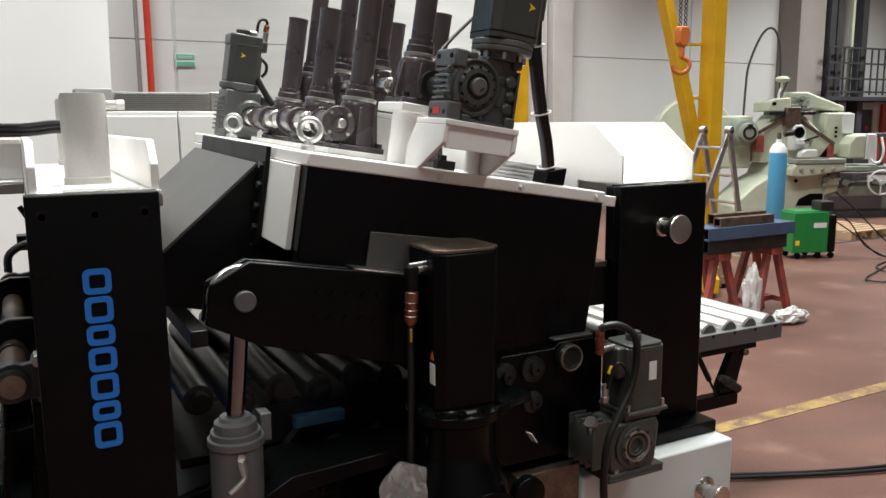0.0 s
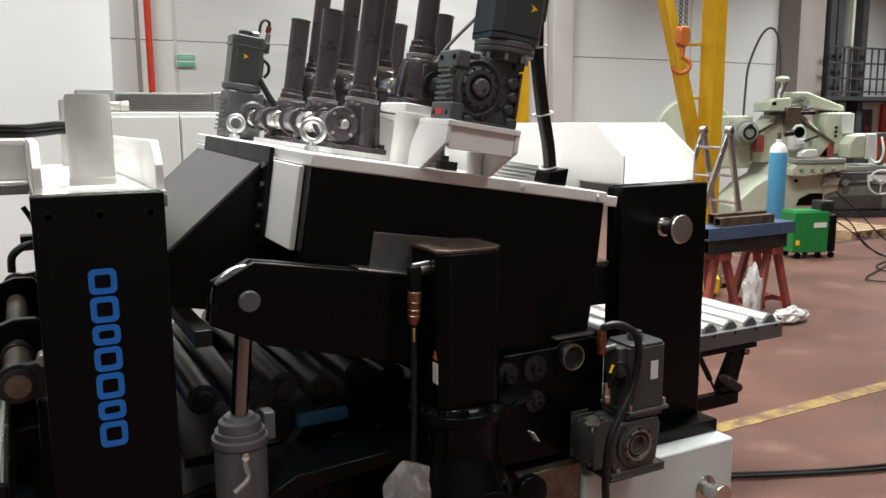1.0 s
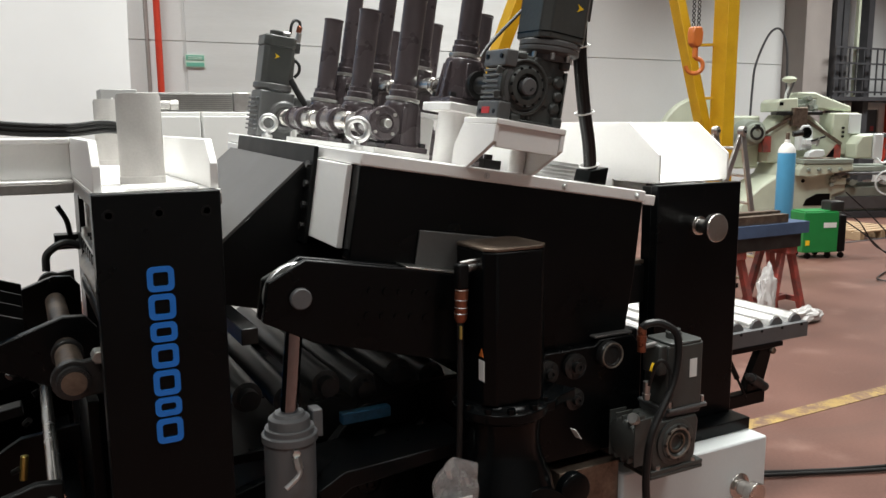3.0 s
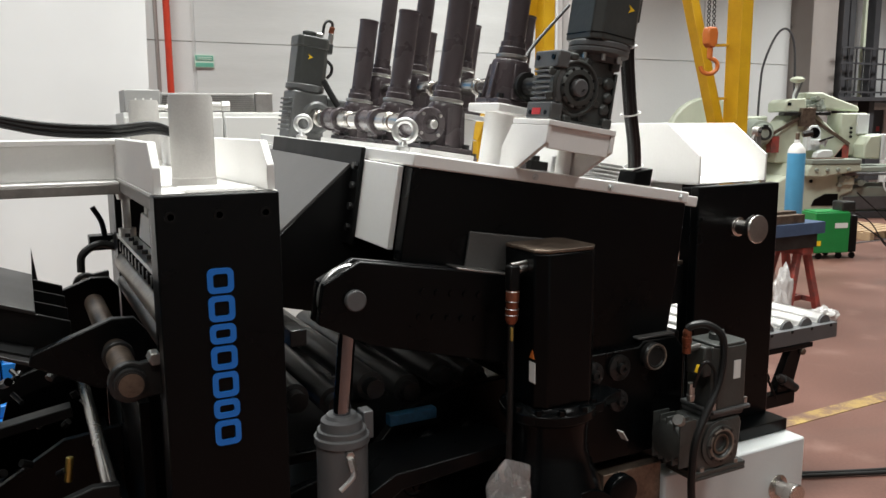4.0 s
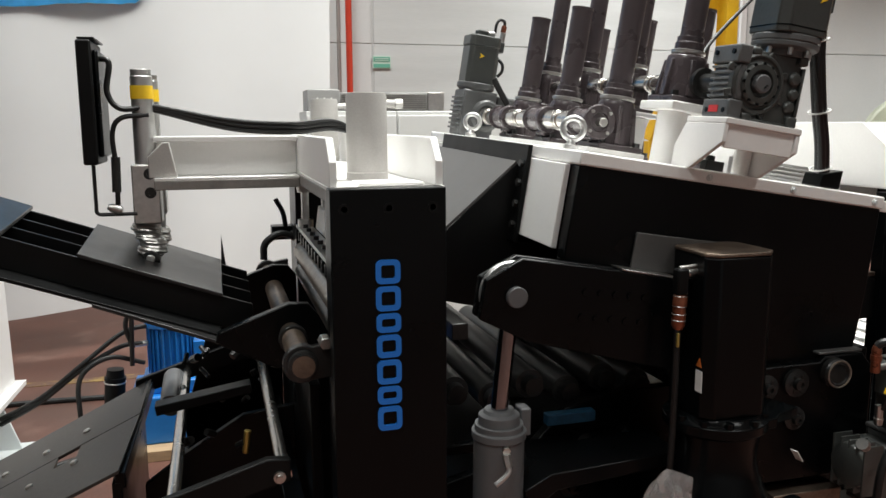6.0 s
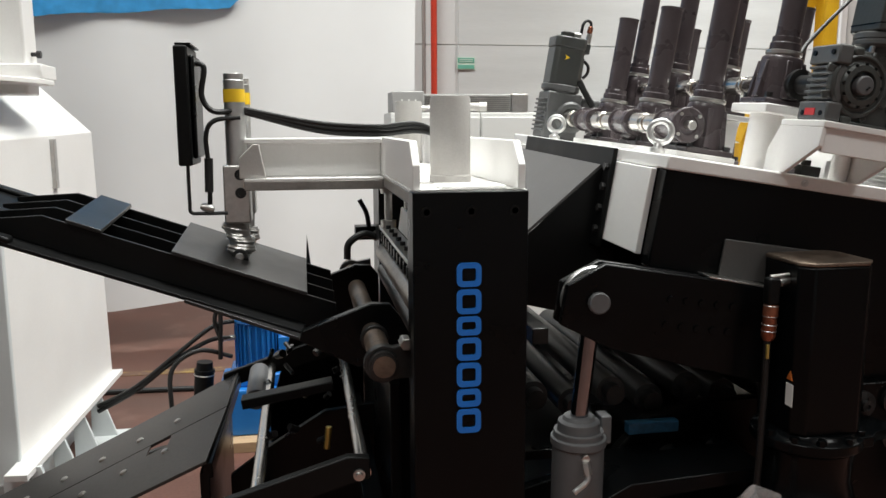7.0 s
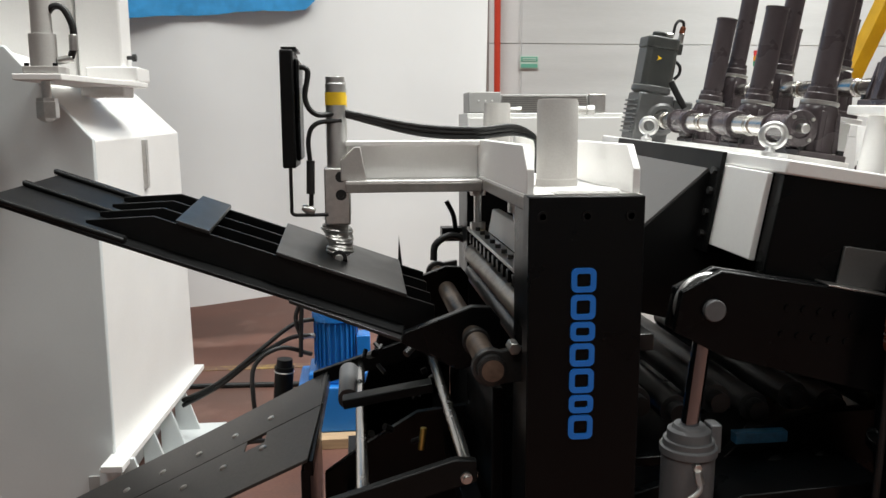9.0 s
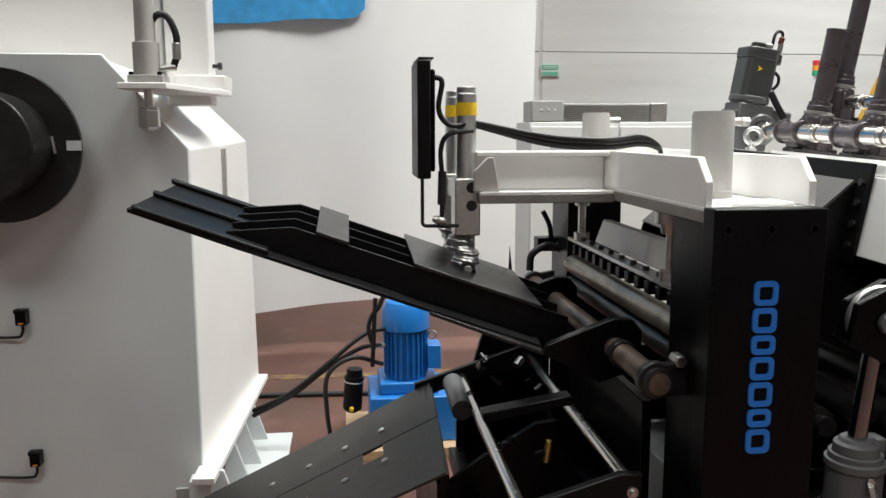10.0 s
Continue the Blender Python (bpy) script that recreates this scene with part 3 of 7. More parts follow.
# entry guard: flange, sloped sheet and cheeks
flange = part("guard_flange", box(B(), 0.578, 0.5925, 2.385, 3.335, 1.268, 1.569), BLACK_SATIN, head, "dark bolted guard flange")
bm = bolt_heads(B(), [(0.578, 2.41, z) for z in (1.32, 1.385, 1.45, 1.51)], (-1, 0, 0), 0.012, 0.012)
part("flange_bolt", bm, DARK_STEEL, flange, bevel=0)
bm = B()
quad = [(0.572, 1.508), (0.325, 1.215), (0.318, 1.221), (0.566, 1.514)]
prism(bm, quad, "y", 2.44, 3.40)
part("guard_sheet", bm, GREY_PLATE, head, "grey sloped guard sheet", 0.001)
for y in (2.44, 3.395):
    part("guard_cheek", prism(B(), [(0.572, 1.506), (0.325, 1.212), (0.31, 1.06), (0.66, 1.03), (0.66, 1.26), (0.577, 1.26), (0.577, 1.506)], "y", y, y + 0.006), BLACK_SATIN, head, bevel=0.001)
for y in (2.045, 2.092):
    arm_pts = [(0.372, 1.10), (0.372, 1.205), (0.465, 1.272), (0.755, 1.268), (1.20, 1.247), (1.25, 1.21), (1.25, 1.0), (0.95, 1.0), (0.52, 1.05)]
    part("lift_arm", prism(B(), arm_pts, "y", y - 0.024, y), BLACK, head, "black lifting arm plate", 0.004)
part("arm_edge", prism(B(), [(0.757, 1.2690), (0.942, 1.2600), (0.942, 1.2645), (0.757, 1.2735)], "y", 2.02, 2.092), ZINC, head, bevel=0.001)
part("arm_pin", lathe(B(), (0.463, 2.005, 1.17), (0.463, 2.2, 1.17), [(0, 0.026), (0.003, 0.0285), (0.11, 0.0285)], 28), CYL_GREY, head, "grey pin head", 0.001)


def eye_bolt(x, y):
    c = thing("eye_bolt", (x, y, 1.571), "bright steel lifting eye bolt on the top plate", "eye bolt", "lifting eyes", frame_matrix=HEAD)
    part("eye", ring(B(), (x, y, 1.634), (0.45, 1, 0.05), 0.031, 0.0095, 32, 12), ALU, c, bevel=0)
    part("shank", lathe(B(), (x, y, 1.571), (x, y, 1.7), [(0, 0.022), (0.014, 0.022), (0.018, 0.014), (0.030, 0.010)], 20), ALU, c, bevel=0)


eye_bolt(0.681, 2.315)
eye_bolt(0.694, 3.335)

part("jack_rail", box(B(), 0.765, 0.960, 2.365, 3.30, 1.572, 1.59), WHITE, head, bevel=0.002)


def screw_jack(x, y, base, tube_top, scale, group, shaft=True, girth=1.0):
    """Worm screw jack: flanged foot, tapered housing, bright collar and tall screw cover tube."""
    c = thing("screw_jack", (x, y, base), "brown-grey screw jack with tall cover tube on the head", "screw jack", group, frame_matrix=HEAD)
    s = scale
    part("foot", prism(B(), [(x - 0.085 * s, y - 0.085 * s), (x + 0.085 * s, y - 0.085 * s), (x + 0.085 * s, y + 0.085 * s), (x - 0.085 * s, y + 0.085 * s)], "z", base, base + 0.018), JACK, c, bevel=0.004)
    bm = B()
    for sx in (-1, 1):
        for sy in (-1, 1):
            rod(bm, (x + sx * 0.068 * s, y + sy * 0.068 * s, base + 0.018), (x + sx * 0.068 * s, y + sy * 0.068 * s, base + 0.032), 0.011, 6)
    part("foot_bolt", bm, DARK_STEEL, c, bevel=0)
    h = 0.155 * s
    part("housing", lathe(B(), (x, y, base + 0.018), (x, y, 3), [(0, 0.074 * s * girth), (0.03, 0.071 * s * girth), (h * 0.8, 0.066 * s * girth), (h - 0.016, 0.065 * s * girth), (h - 0.006, 0.062 * s * girth), (h, 0.058 * s)], 32), JACK, c, bevel=0.002)
    bm = B()
    for a in range(6):
        ca, sa = math.cos(a * math.tau / 6 + 0.3), math.sin(a * math.tau / 6 + 0.3)
        bar(bm, (x + ca * 0.078 * s * girth, y + sa * 0.078 * s * girth, base + 0.02), (x + ca * 0.062 * s * girth, y + sa * 0.062 * s * girth, base + h), 0.013, 0.017)
    part("rib_bar", bm, JACK, c, bevel=0.003)
    z = base + 0.018 + h
    part("collar", lathe(B(), (x, y, z), (x, y, 3), [(0, 0.058 * s), (0.004, 0.062 * s), (0.012, 0.062 * s), (0.014, 0.054 * s)], 32), ZINC, c, "bright steel collar", 0)
    part("neck", lathe(B(), (x, y, z + 0.012), (x, y, 3), [(0, 0.053 * s), (0.022, 0.053 * s), (0.024, 0.049 * s), (0.04, 0.049 * s)], 32), JACK, c, bevel=0.001)
    t = z + 0.05
    part("cover_tube", lathe(B(), (x, y, t), (x, y, 4), [(0, 0.0415 * s), (tube_top - t - 0.008, 0.0415 * s), (tube_top - t - 0.007, 0.0435 * s), (tube_top - t, 0.0435 * s)], 36), JACK, c, "tall smooth cover tube", 0)
    if shaft:
        part("worm_case", lathe(B(), (x - 0.100 * s, y - 0.08 * s, base + 0.087 * s), (x - 0.100 * s, y + 0.08 * s, base + 0.087 * s), [(0, 0.050 * s), (0.010, 0.053 * s), (0.016, 0.053 * s), (0.017, 0.044 * s), (0.143 * s, 0.044 * s), (0.144 * s, 0.053 * s), (0.152 * s, 0.053 * s), (0.16 * s, 0.050 * s)], 28), JACK, c, bevel=0.001)
        part("worm_web", box(B(), x - 0.10 * s, x, y - 0.045 * s, y + 0.045 * s, base + 0.02, base + 0.125 * s), JACK, c, bevel=0.008)
    return c


jack_a = [screw_jack(0.880, y, 1.59, 2.080, 0.90, "front row of jacks") for y in (2.455, 2.835, 3.215)]
cap = jack_a[0]
part("cap", lathe(B(), (0.790, 2.384, 1.668), (0.790, 2.2, 1.668), [(0, 0.054), (0.012, 0.054), (0.015, 0.051), (0.016, 0.030), (0.010, 0.027), (0.010, 0.016)], 36), JACK, cap, bevel=0.001)
part("stub", lathe(B(), (0.790, 2.378, 1.668), (0.790, 2.2, 1.668), [(0, 0.014), (0.034, 0.014), (0.036, 0.012)], 18), ZINC, cap, bevel=0)
part("cap_bolt", bolt_heads(B(), [(0.790 + 0.042 * math.cos(a), 2.369, 1.668 + 0.042 * math.sin(a)) for a in (0.8, 2.37, 3.94, 5.5)], (0, -1, 0), 0.006, 0.006), ZINC, cap, bevel=0)


def coupling(x, y0, y1, z, r=0.03):
    c = thing("shaft_coupling", (x, (y0 + y1) / 2, z), "bright clamped shaft coupling between two jacks", "coupling", "shaft couplings", frame_matrix=HEAD)
    n = y1 - y0
    part("hub", lathe(B(), (x, y0, z), (x, y1, z), [(0, r), (n * 0.38, r), (n * 0.385, r * 0.86), (n * 0.46, r * 0.86)], 28), STEEL, c, bevel=0.001)
    part("hub", lathe(B(), (x, y0 + n * 0.54, z), (x, y1, z), [(0, r * 0.86), (n * 0.075, r * 0.86), (n * 0.08, r), (n * 0.46, r)], 28), STEEL, c, bevel=0.001)
    part("spider", rod(B(), (x, y0 + n * 0.46, z), (x, y0 + n * 0.54, z), r * 0.8), RUST_STEEL, c, bevel=0.001)


for y0, y1 in ((2.53, 2.76), (2.91, 3.14), (3.29, 3.475)):
    coupling(0.790, y0, y1, 1.668, 0.034)


def upright_gear_motor(x, y, z, label):
    """Cast worm gearbox, hub at x, z on the face y, with an upright eight-sided motor."""
    c = thing("gear_motor", (x, y, z - 0.098), label, "gear motor", frame_matrix=HEAD)
    x0, x1, z0, z1, back = x - 0.080, x + 0.143, z - 0.098, z + 0.093, y + 0.118
    case = part("gear_case", box(B(), x0 + 0.03, x1 - 0.006, y + 0.022, back, z0 + 0.004, z1 - 0.004), MOTOR, c, "dark cast gear case", 0.006)
    # left side in lighter grey than the case: its light is in the colour
    part("side_block", box(B(), x0, x0 + 0.040, y, back, z + 0.045, z1), MOTOR_GREY, c, bevel=0.005)
    part("side_block", box(B(), x0 - 0.003, x0 + 0.040, y, back, z0, z - 0.050), MOTOR_GREY, c, bevel=0.005)
    part("side_wall", box(B(), x0 + 0.012, x0 + 0.036, y + 0.006, back - 0.004, z - 0.049, z + 0.044), MOTOR_GREY, c, bevel=0.003)
    bm = B()
    for k in range(6):
        box(bm, x0, x0 + 0.013, y + 0.012, back - 0.006, z - 0.044 + k * 0.0155, z - 0.037 + k * 0.0155)
    part("cooling_fin", bm, MOTOR_GREY, c, bevel=0.002)
    bm = B()
    for zz in (z1 - 0.020, z0 + 0.018):
        for yy in (y + 0.022, back - 0.022):
            rod(bm, (x0 - 0.0045, yy, zz), (x0 + 0.003, yy, zz), 0.007, 12)
    part("screw", bm, BLACK, c, bevel=0)
    part("type_plate", box(B(), x0 - 0.005, x0 - 0.0032, y + 0.045, y + 0.085, z0 + 0.012, z0 + 0.030), RED_SIGN, c, "small red type plate", 0)
    # corner lugs, right-hand lumps and rims of the casting
    for px, pz, w, h in ((x0 + 0.045, z1 - 0.022, 0.030, 0.022), (x1 - 0.030, z1 - 0.026, 0.030, 0.026), (x0 + 0.045, z0, 0.034, 0.020), (x1 - 0.034, z0, 0.034, 0.030)):
        part("lug", box(B(), px, px + w, y + 0.006, y + 0.030, pz, pz + h), MOTOR, case, bevel=0.006)
    for px, pz, r in ((x1 - 0.026, z + 0.030, 0.019), (x1 - 0.022, z - 0.010, 0.016), (x1 - 0.028, z - 0.045, 0.017)):
        part("boss", lathe(B(), (px, y + 0.030, pz), (px, y, pz), [(0, r), (0.014, r), (0.020, r * 0.7), (0.021, r * 0.3)], 18), MOTOR, case, bevel=0.001)
    part("rim", box(B(), x0 + 0.041, x1, y + 0.012, y + 0.024, z0 - 0.002, z0 + 0.008), MOTOR, case, bevel=0.003)
    part("rim", box(B(), x1 - 0.008, x1, y + 0.012, back - 0.01, z0 + 0.03, z1 - 0.03), MOTOR, case, bevel=0.003)
    part("output_flange", lathe(B(), (x, y + 0.026, z), (x, y - 0.05, z), [(0, 0.082), (0.016, 0.080), (0.020, 0.074), (0.020, 0.070), (0.014, 0.066), (0.014, 0.058), (0.024, 0.056), (0.030, 0.050), (0.032, 0.036), (0.016, 0.033), (0.016, 0.027)], 44), MOTOR, c, bevel=0.001)
    part("output_shaft", lathe(B(), (x, y + 0.008, z), (x, y - 0.06, z), [(0, 0.0245), (0.020, 0.0245), (0.023, 0.021)], 28), CYL_GREY, c, "bare steel shaft end", 0)
    part("shaft_screw", bolt_heads(B(), [(x + 0.010 * math.cos(a), y - 0.014, z + 0.010 * math.sin(a)) for a in (5.2, 5.9)], (0, -1, 0), 0.0028, 0.004), DARK_STEEL, c, bevel=0)
    part("flange_bolt", bolt_heads(B(), [(x + 0.052 * math.cos(a * math.tau / 12), y + 0.001, z + 0.052 * math.sin(a * math.tau / 12)) for a in range(12)], (0, -1, 0), 0.0048, 0.005), BLACK, c, bevel=0)
    bm = B()
    for a in range(8):
        ca, sa = math.cos(a * math.tau / 8 + 0.39), math.sin(a * math.tau / 8 + 0.39)
        bar(bm, (x + ca * 0.078, y + 0.018, z + sa * 0.078), (x + ca * 0.100, y + 0.020, z + sa * 0.092), 0.010, 0.020)
    part("case_rib", bm, MOTOR, c, bevel=0.003)
    part("oil_plug", rod(B(), (x0 + 0.046, y + 0.024, z - 0.024), (x0 + 0.046, y + 0.002, z - 0.024), 0.009, 6), MOTOR_GREY, c, bevel=0.001)
    mx, my, zb = x + 0.098, y + 0.062, z1
    part("motor_neck", lathe(B(), (mx, my, zb - 0.006), (mx, my, 4), [(0, 0.060), (0.016, 0.060), (0.020, 0.070)], 32), MOTOR_GREY, c, bevel=0.001)
    part("neck_bolt", bolt_heads(B(), [(mx + 0.068 * math.cos(a), my + 0.068 * math.sin(a), zb - 0.004) for a in (3.5, 4.3, 5.1, 5.9)], (0, 0, 1), 0.007, 0.018), ZINC, c, bevel=0)
    part("motor_flange", lathe(B(), (mx, my, zb + 0.014), (mx, my, 4), [(0, 0.080), (0.004, 0.087), (0.014, 0.088), (0.015, 0.085), (0.018, 0.085), (0.019, 0.088), (0.032, 0.088), (0.036, 0.082)], 40), MOTOR_GREY, c, "grey round motor flange", 0.001)
    h, ch, z2 = 0.080, 0.024, zb + 0.050
    outline = [(mx - h + ch, my - h), (mx + h - ch, my - h), (mx + h, my - h + ch), (mx + h, my + h - ch), (mx + h - ch, my + h), (mx - h + ch, my + h), (mx - h, my + h - ch), (mx - h, my - h + ch)]
    body = part("motor_body", prism(B(), outline, "z", z2, z2 + 0.36), MOTOR, c, bevel=0.004)
    part("body_seam", prism(B(), [(mx + (px - mx) * 1.012, my + (py - my) * 1.012) for px, py in outline], "z", z2 + 0.016, z2 + 0.019), BLACK, body, bevel=0)
    part("warning_mark", prism(B(), [(mx + 0.020, z2 + 0.085), (mx + 0.042, z2 + 0.096), (mx + 0.020, z2 + 0.107), (mx + 0.026, z2 + 0.096)], "y", my - h - 0.0015, my - h), YELLOW_LABEL, body, "yellow warning mark", 0)
    part("motor_cap", prism(B(), [(mx + (px - mx) * 1.05, my + (py - my) * 1.05) for px, py in outline], "z", z2 + 0.361, z2 + 0.41), MOTOR, c, bevel=0.006)
    part("encoder_cap", lathe(B(), (mx, my, z2 + 0.41), (mx, my, 4), [(0, 0.032), (0.02, 0.032), (0.024, 0.026)], 20), MOTOR, c, bevel=0.001)
    part("terminal_box", box(B(), mx + h, mx + h + 0.03, my - 0.03, my + 0.03, z2 + 0.08, z2 + 0.17), MOTOR, c, bevel=0.004)
    return c


upright_gear_motor(1.020, 1.950, 1.812, "large grey worm gearbox with upright dark motor")
far_motor = thing("gear_motor", (0.75, 3.56, 1.575), "dark grey upright gear motor at the far end of the shaft", "gear motor", frame_matrix=HEAD)
part("gear_case", box(B(), 0.685, 0.840, 3.485, 3.635, 1.572, 1.775), MOTOR_GREY, far_motor, bevel=0.008)
bm = B()
for k in range(8):
    box(bm, 0.672, 0.686, 3.495, 3.625, 1.60 + k * 0.019, 1.608 + k * 0.019)
part("cooling_fin", bm, MOTOR_GREY, far_motor, bevel=0.002)
part("output_boss", lathe(B(), (0.800, 3.560, 1.672), (0.800, 3.4, 1.672), [(0, 0.07), (0.075, 0.07), (0.085, 0.060), (0.087, 0.044), (0.078, 0.040)], 30), MOTOR_GREY, far_motor, bevel=0.001)
part("output_arm", box(B(), 0.840, 0.935, 3.50, 3.60, 1.70, 1.765), MOTOR_GREY, far_motor, bevel=0.01)
part("motor_flange", lathe(B(), (0.755, 3.56, 1.775), (0.755, 3.56, 3), [(0, 0.070), (0.010, 0.084), (0.030, 0.084), (0.034, 0.076)], 32), MOTOR_GREY, far_motor, bevel=0.002)
h, ch, mx, my = 0.068, 0.018, 0.755, 3.56
outline = [(mx - h + ch, my - h), (mx + h - ch, my - h), (mx + h, my - h + ch), (mx + h, my + h - ch), (mx + h - ch, my + h), (mx - h + ch, my + h), (mx - h, my + h - ch), (mx - h, my - h + ch)]
body = part("motor_body", prism(B(), outline, "z", 1.809, 1.965), MOTOR, far_motor, bevel=0.004)
part("motor_cap", prism(B(), [(mx + (px - mx) * 1.04, my + (py - my) * 1.04) for px, py in outline], "z", 1.966, 2.012), MOTOR, far_motor, bevel=0.006)
part("encoder_cap", lathe(B(), (0.748, 3.56, 2.012), (0.748, 3.56, 3), [(0, 0.030), (0.022, 0.030), (0.026, 0.024)], 18), MOTOR, far_motor, bevel=0)
part("warning_mark", prism(B(), [(0.732, 1.912), (0.754, 1.923), (0.732, 1.934), (0.738, 1.923)], "y", 3.490, 3.4918), YELLOW_LABEL, body, "yellow warning mark", 0)
part("terminal_box", box(B(), 0.824, 0.852, 3.53, 3.585, 1.955, 2.000), MOTOR, far_motor, bevel=0.004)
part("socket_bar", box(B(), 0.824, 0.836, 3.535, 3.575, 1.835, 1.935), MOTOR, far_motor, bevel=0.003)
for z0, z1, m_ in ((2.000, 2.045, ZINC), (2.046, 2.074, COPPER)):
    part("plug", rod(B(), (0.842, 3.555, z0), (0.846, 3.555, z1), 0.012, 14), m_, far_motor, bevel=0.002)
part("plug", rod(B(), (0.772, 3.545, 2.028), (0.803, 3.545, 2.030), 0.011, 14), ZINC, far_motor, bevel=0.002)
for pts, r in (([(0.846, 3.555, 2.070), (0.842, 3.555, 2.092), (0.820, 3.55, 2.096), (0.805, 3.545, 2.075), (0.803, 3.545, 2.034)], 0.0065),
               ([(0.838, 3.545, 1.925), (0.856, 3.535, 1.905), (0.858, 3.535, 1.875), (0.842, 3.54, 1.85)], 0.007),
               ([(0.815, 3.50, 1.835), (0.850, 3.49, 1.785), (0.890, 3.48, 1.735)], 0.014)):
    part("cable", hose(B(), pts, r), RUBBER, far_motor, bevel=0)

# second row on the raised pedestals
pedestal = thing("jack_pedestal", (0.957, 2.235, 1.571), "white pedestal block carrying the tall jack", "pedestal", frame_matrix=HEAD)
part("plate", box(B(), 0.895, 1.055, 2.150, 2.335, 1.726, 1.752), WHITE, pedestal, bevel=0.004)
part("post", lathe(B(), (0.957, 2.235, 1.572), (0.957, 2.235, 3), [(0, 0.048), (0.154, 0.048)], 32), WHITE, pedestal, bevel=0)
for y in (2.56, 2.90, 3.235):
    p = thing("jack_pedestal", (1.0, y, 1.571), "white pedestal block carrying a tall jack", "pedestal", "pedestals", frame_matrix=HEAD)
    part("plate", box(B(), 0.930, 1.056, y - 0.070, y + 0.070, 1.712, 1.729), WHITE, p, bevel=0.004)
    part("post", box(B(), 0.955, 1.035, y - 0.045, y + 0.045, 1.572, 1.712), WHITE, p, bevel=0.004)
screw_jack(0.973, 2.245, 1.752, 2.55, 0.80, "second row of jacks", False, 1.12)
for y in (2.56, 2.90, 3.245):
    screw_jack(0.972, y, 1.729, 2.53, 0.78, "second row of jacks", False)
for y0, y1 in ((2.318, 2.495), (2.622, 2.838), (2.962, 3.172)):
    coupling(0.975, y0, y1, 1.815, 0.028)
single("shaft_flange", lathe(B(), (0.985, 2.180, 1.815), (0.995, 2.075, 1.812), [(0, 0.036), (0.012, 0.042), (0.026, 0.042), (0.027, 0.026), (0.10, 0.026)], 28), DARK_STEEL, "dark shaft flange between jack and gearbox", "flange").matrix_world = HEAD
# third row further over, shorter tubes
for y in (2.43, 2.79, 3.15):
    screw_jack(1.125, y, 1.572, 2.075, 0.74, "third row of jacks", False)

bracket = thing("motor_bracket", (1.1, 2.1, 1.571), "white welded motor bracket with slanted cheeks", "bracket", frame_matrix=HEAD)
part("shelf", box(B(), 0.930, 1.168, 1.935, 2.12, 1.696, 1.713), WHITE, bracket, bevel=0.003)
part("front_skirt", box(B(), 0.943, 1.155, 1.945, 1.957, 1.634, 1.696), WHITE, bracket, bevel=0.002)
for x in (0.930, 1.156):
    part("cheek", prism(B(), [(1.938, 1.696), (1.938, 1.648), (2.066, 1.570), (2.16, 1.570), (2.16, 1.63), (2.12, 1.696)], "x", x, x + 0.012), WHITE, bracket, bevel=0.002)
part("post", rod(B(), (1.135, 2.12, 1.572), (1.135, 2.12, 1.696), 0.024), WHITE, bracket, bevel=0)
bm = box(B(), 1.24, 1.485, 2.225, 2.33, 1.572, 1.628)
for k in range(4):
    box(bm, 1.24, 1.485, 2.220, 2.225, 1.577 + k * 0.013, 1.584 + k * 0.013)
single("slide_profile", bm, ALU, "ribbed aluminium profile lying on the top plate", "profile", bevel=0.002).matrix_world = HEAD
bm = box(B(), 1.02, 1.08, 2.12, 2.15, 1.572, 1.60)
box(bm, 1.03, 1.05, 2.125, 2.145, 1.60, 1.615)
single("limit_switch", bm, DARK_STEEL, "small dark limit switch on the top plate", "switch", bevel=0.002).matrix_world = HEAD
entry = thing("cable_entry", (1.42, 2.12, 1.571), "black angled cable entry box on the top plate", "cable entry", frame_matrix=HEAD)
part("box", prism(B(), [(1.392, 1.572), (1.397, 1.612), (1.468, 1.630), (1.466, 1.572)], "y", 2.085, 2.165), BLACK, entry, bevel=0.004)
for k, (dx, dy) in enumerate(((-0.008, 0), (0.010, 0.006), (0.0, 0.022), (0.014, 0.024))):
    part("cable", hose(B(), [(1.222 + dx * 0.4, 2.03 + dy, 2.20), (1.232 + dx * 0.6, 2.03 + dy, 2.08), (1.252 + dx, 2.04 + dy, 1.968), (1.283 + dx, 2.05 + dy, 1.882), (1.326 + dx, 2.065 + dy, 1.786), (1.375 + dx, 2.085 + dy, 1.700), (1.412 + dx, 2.105 + dy, 1.625), (1.418 + dx, 2.11 + dy, 1.60)], 0.0125), RUBBER, entry, bevel=0)
for p in ((1.256, 2.055, 1.975), (1.332, 2.08, 1.786), (1.412, 2.12, 1.628)):
    part("cable_tie", ring(B(), p, (0.4, 0.1, -1), 0.030, 0.0028, 20, 6), LABEL, entry, bevel=0)
part("stay_cable", hose(B(), [(1.05, 2.3, 1.90), (1.12, 2.35, 1.98), (1.30, 2.45, 2.15)], 0.006), RUBBER, entry, bevel=0)

bm = B()
for k in range(5):
    for z in (1.20, 1.13):
        rod(bm, (0.66 + k * 0.045, 2.021, z), (0.66 + k * 0.045, 2.016, z), 0.010, 10)
part("bolt", bm, BLACK, head, bevel=0)

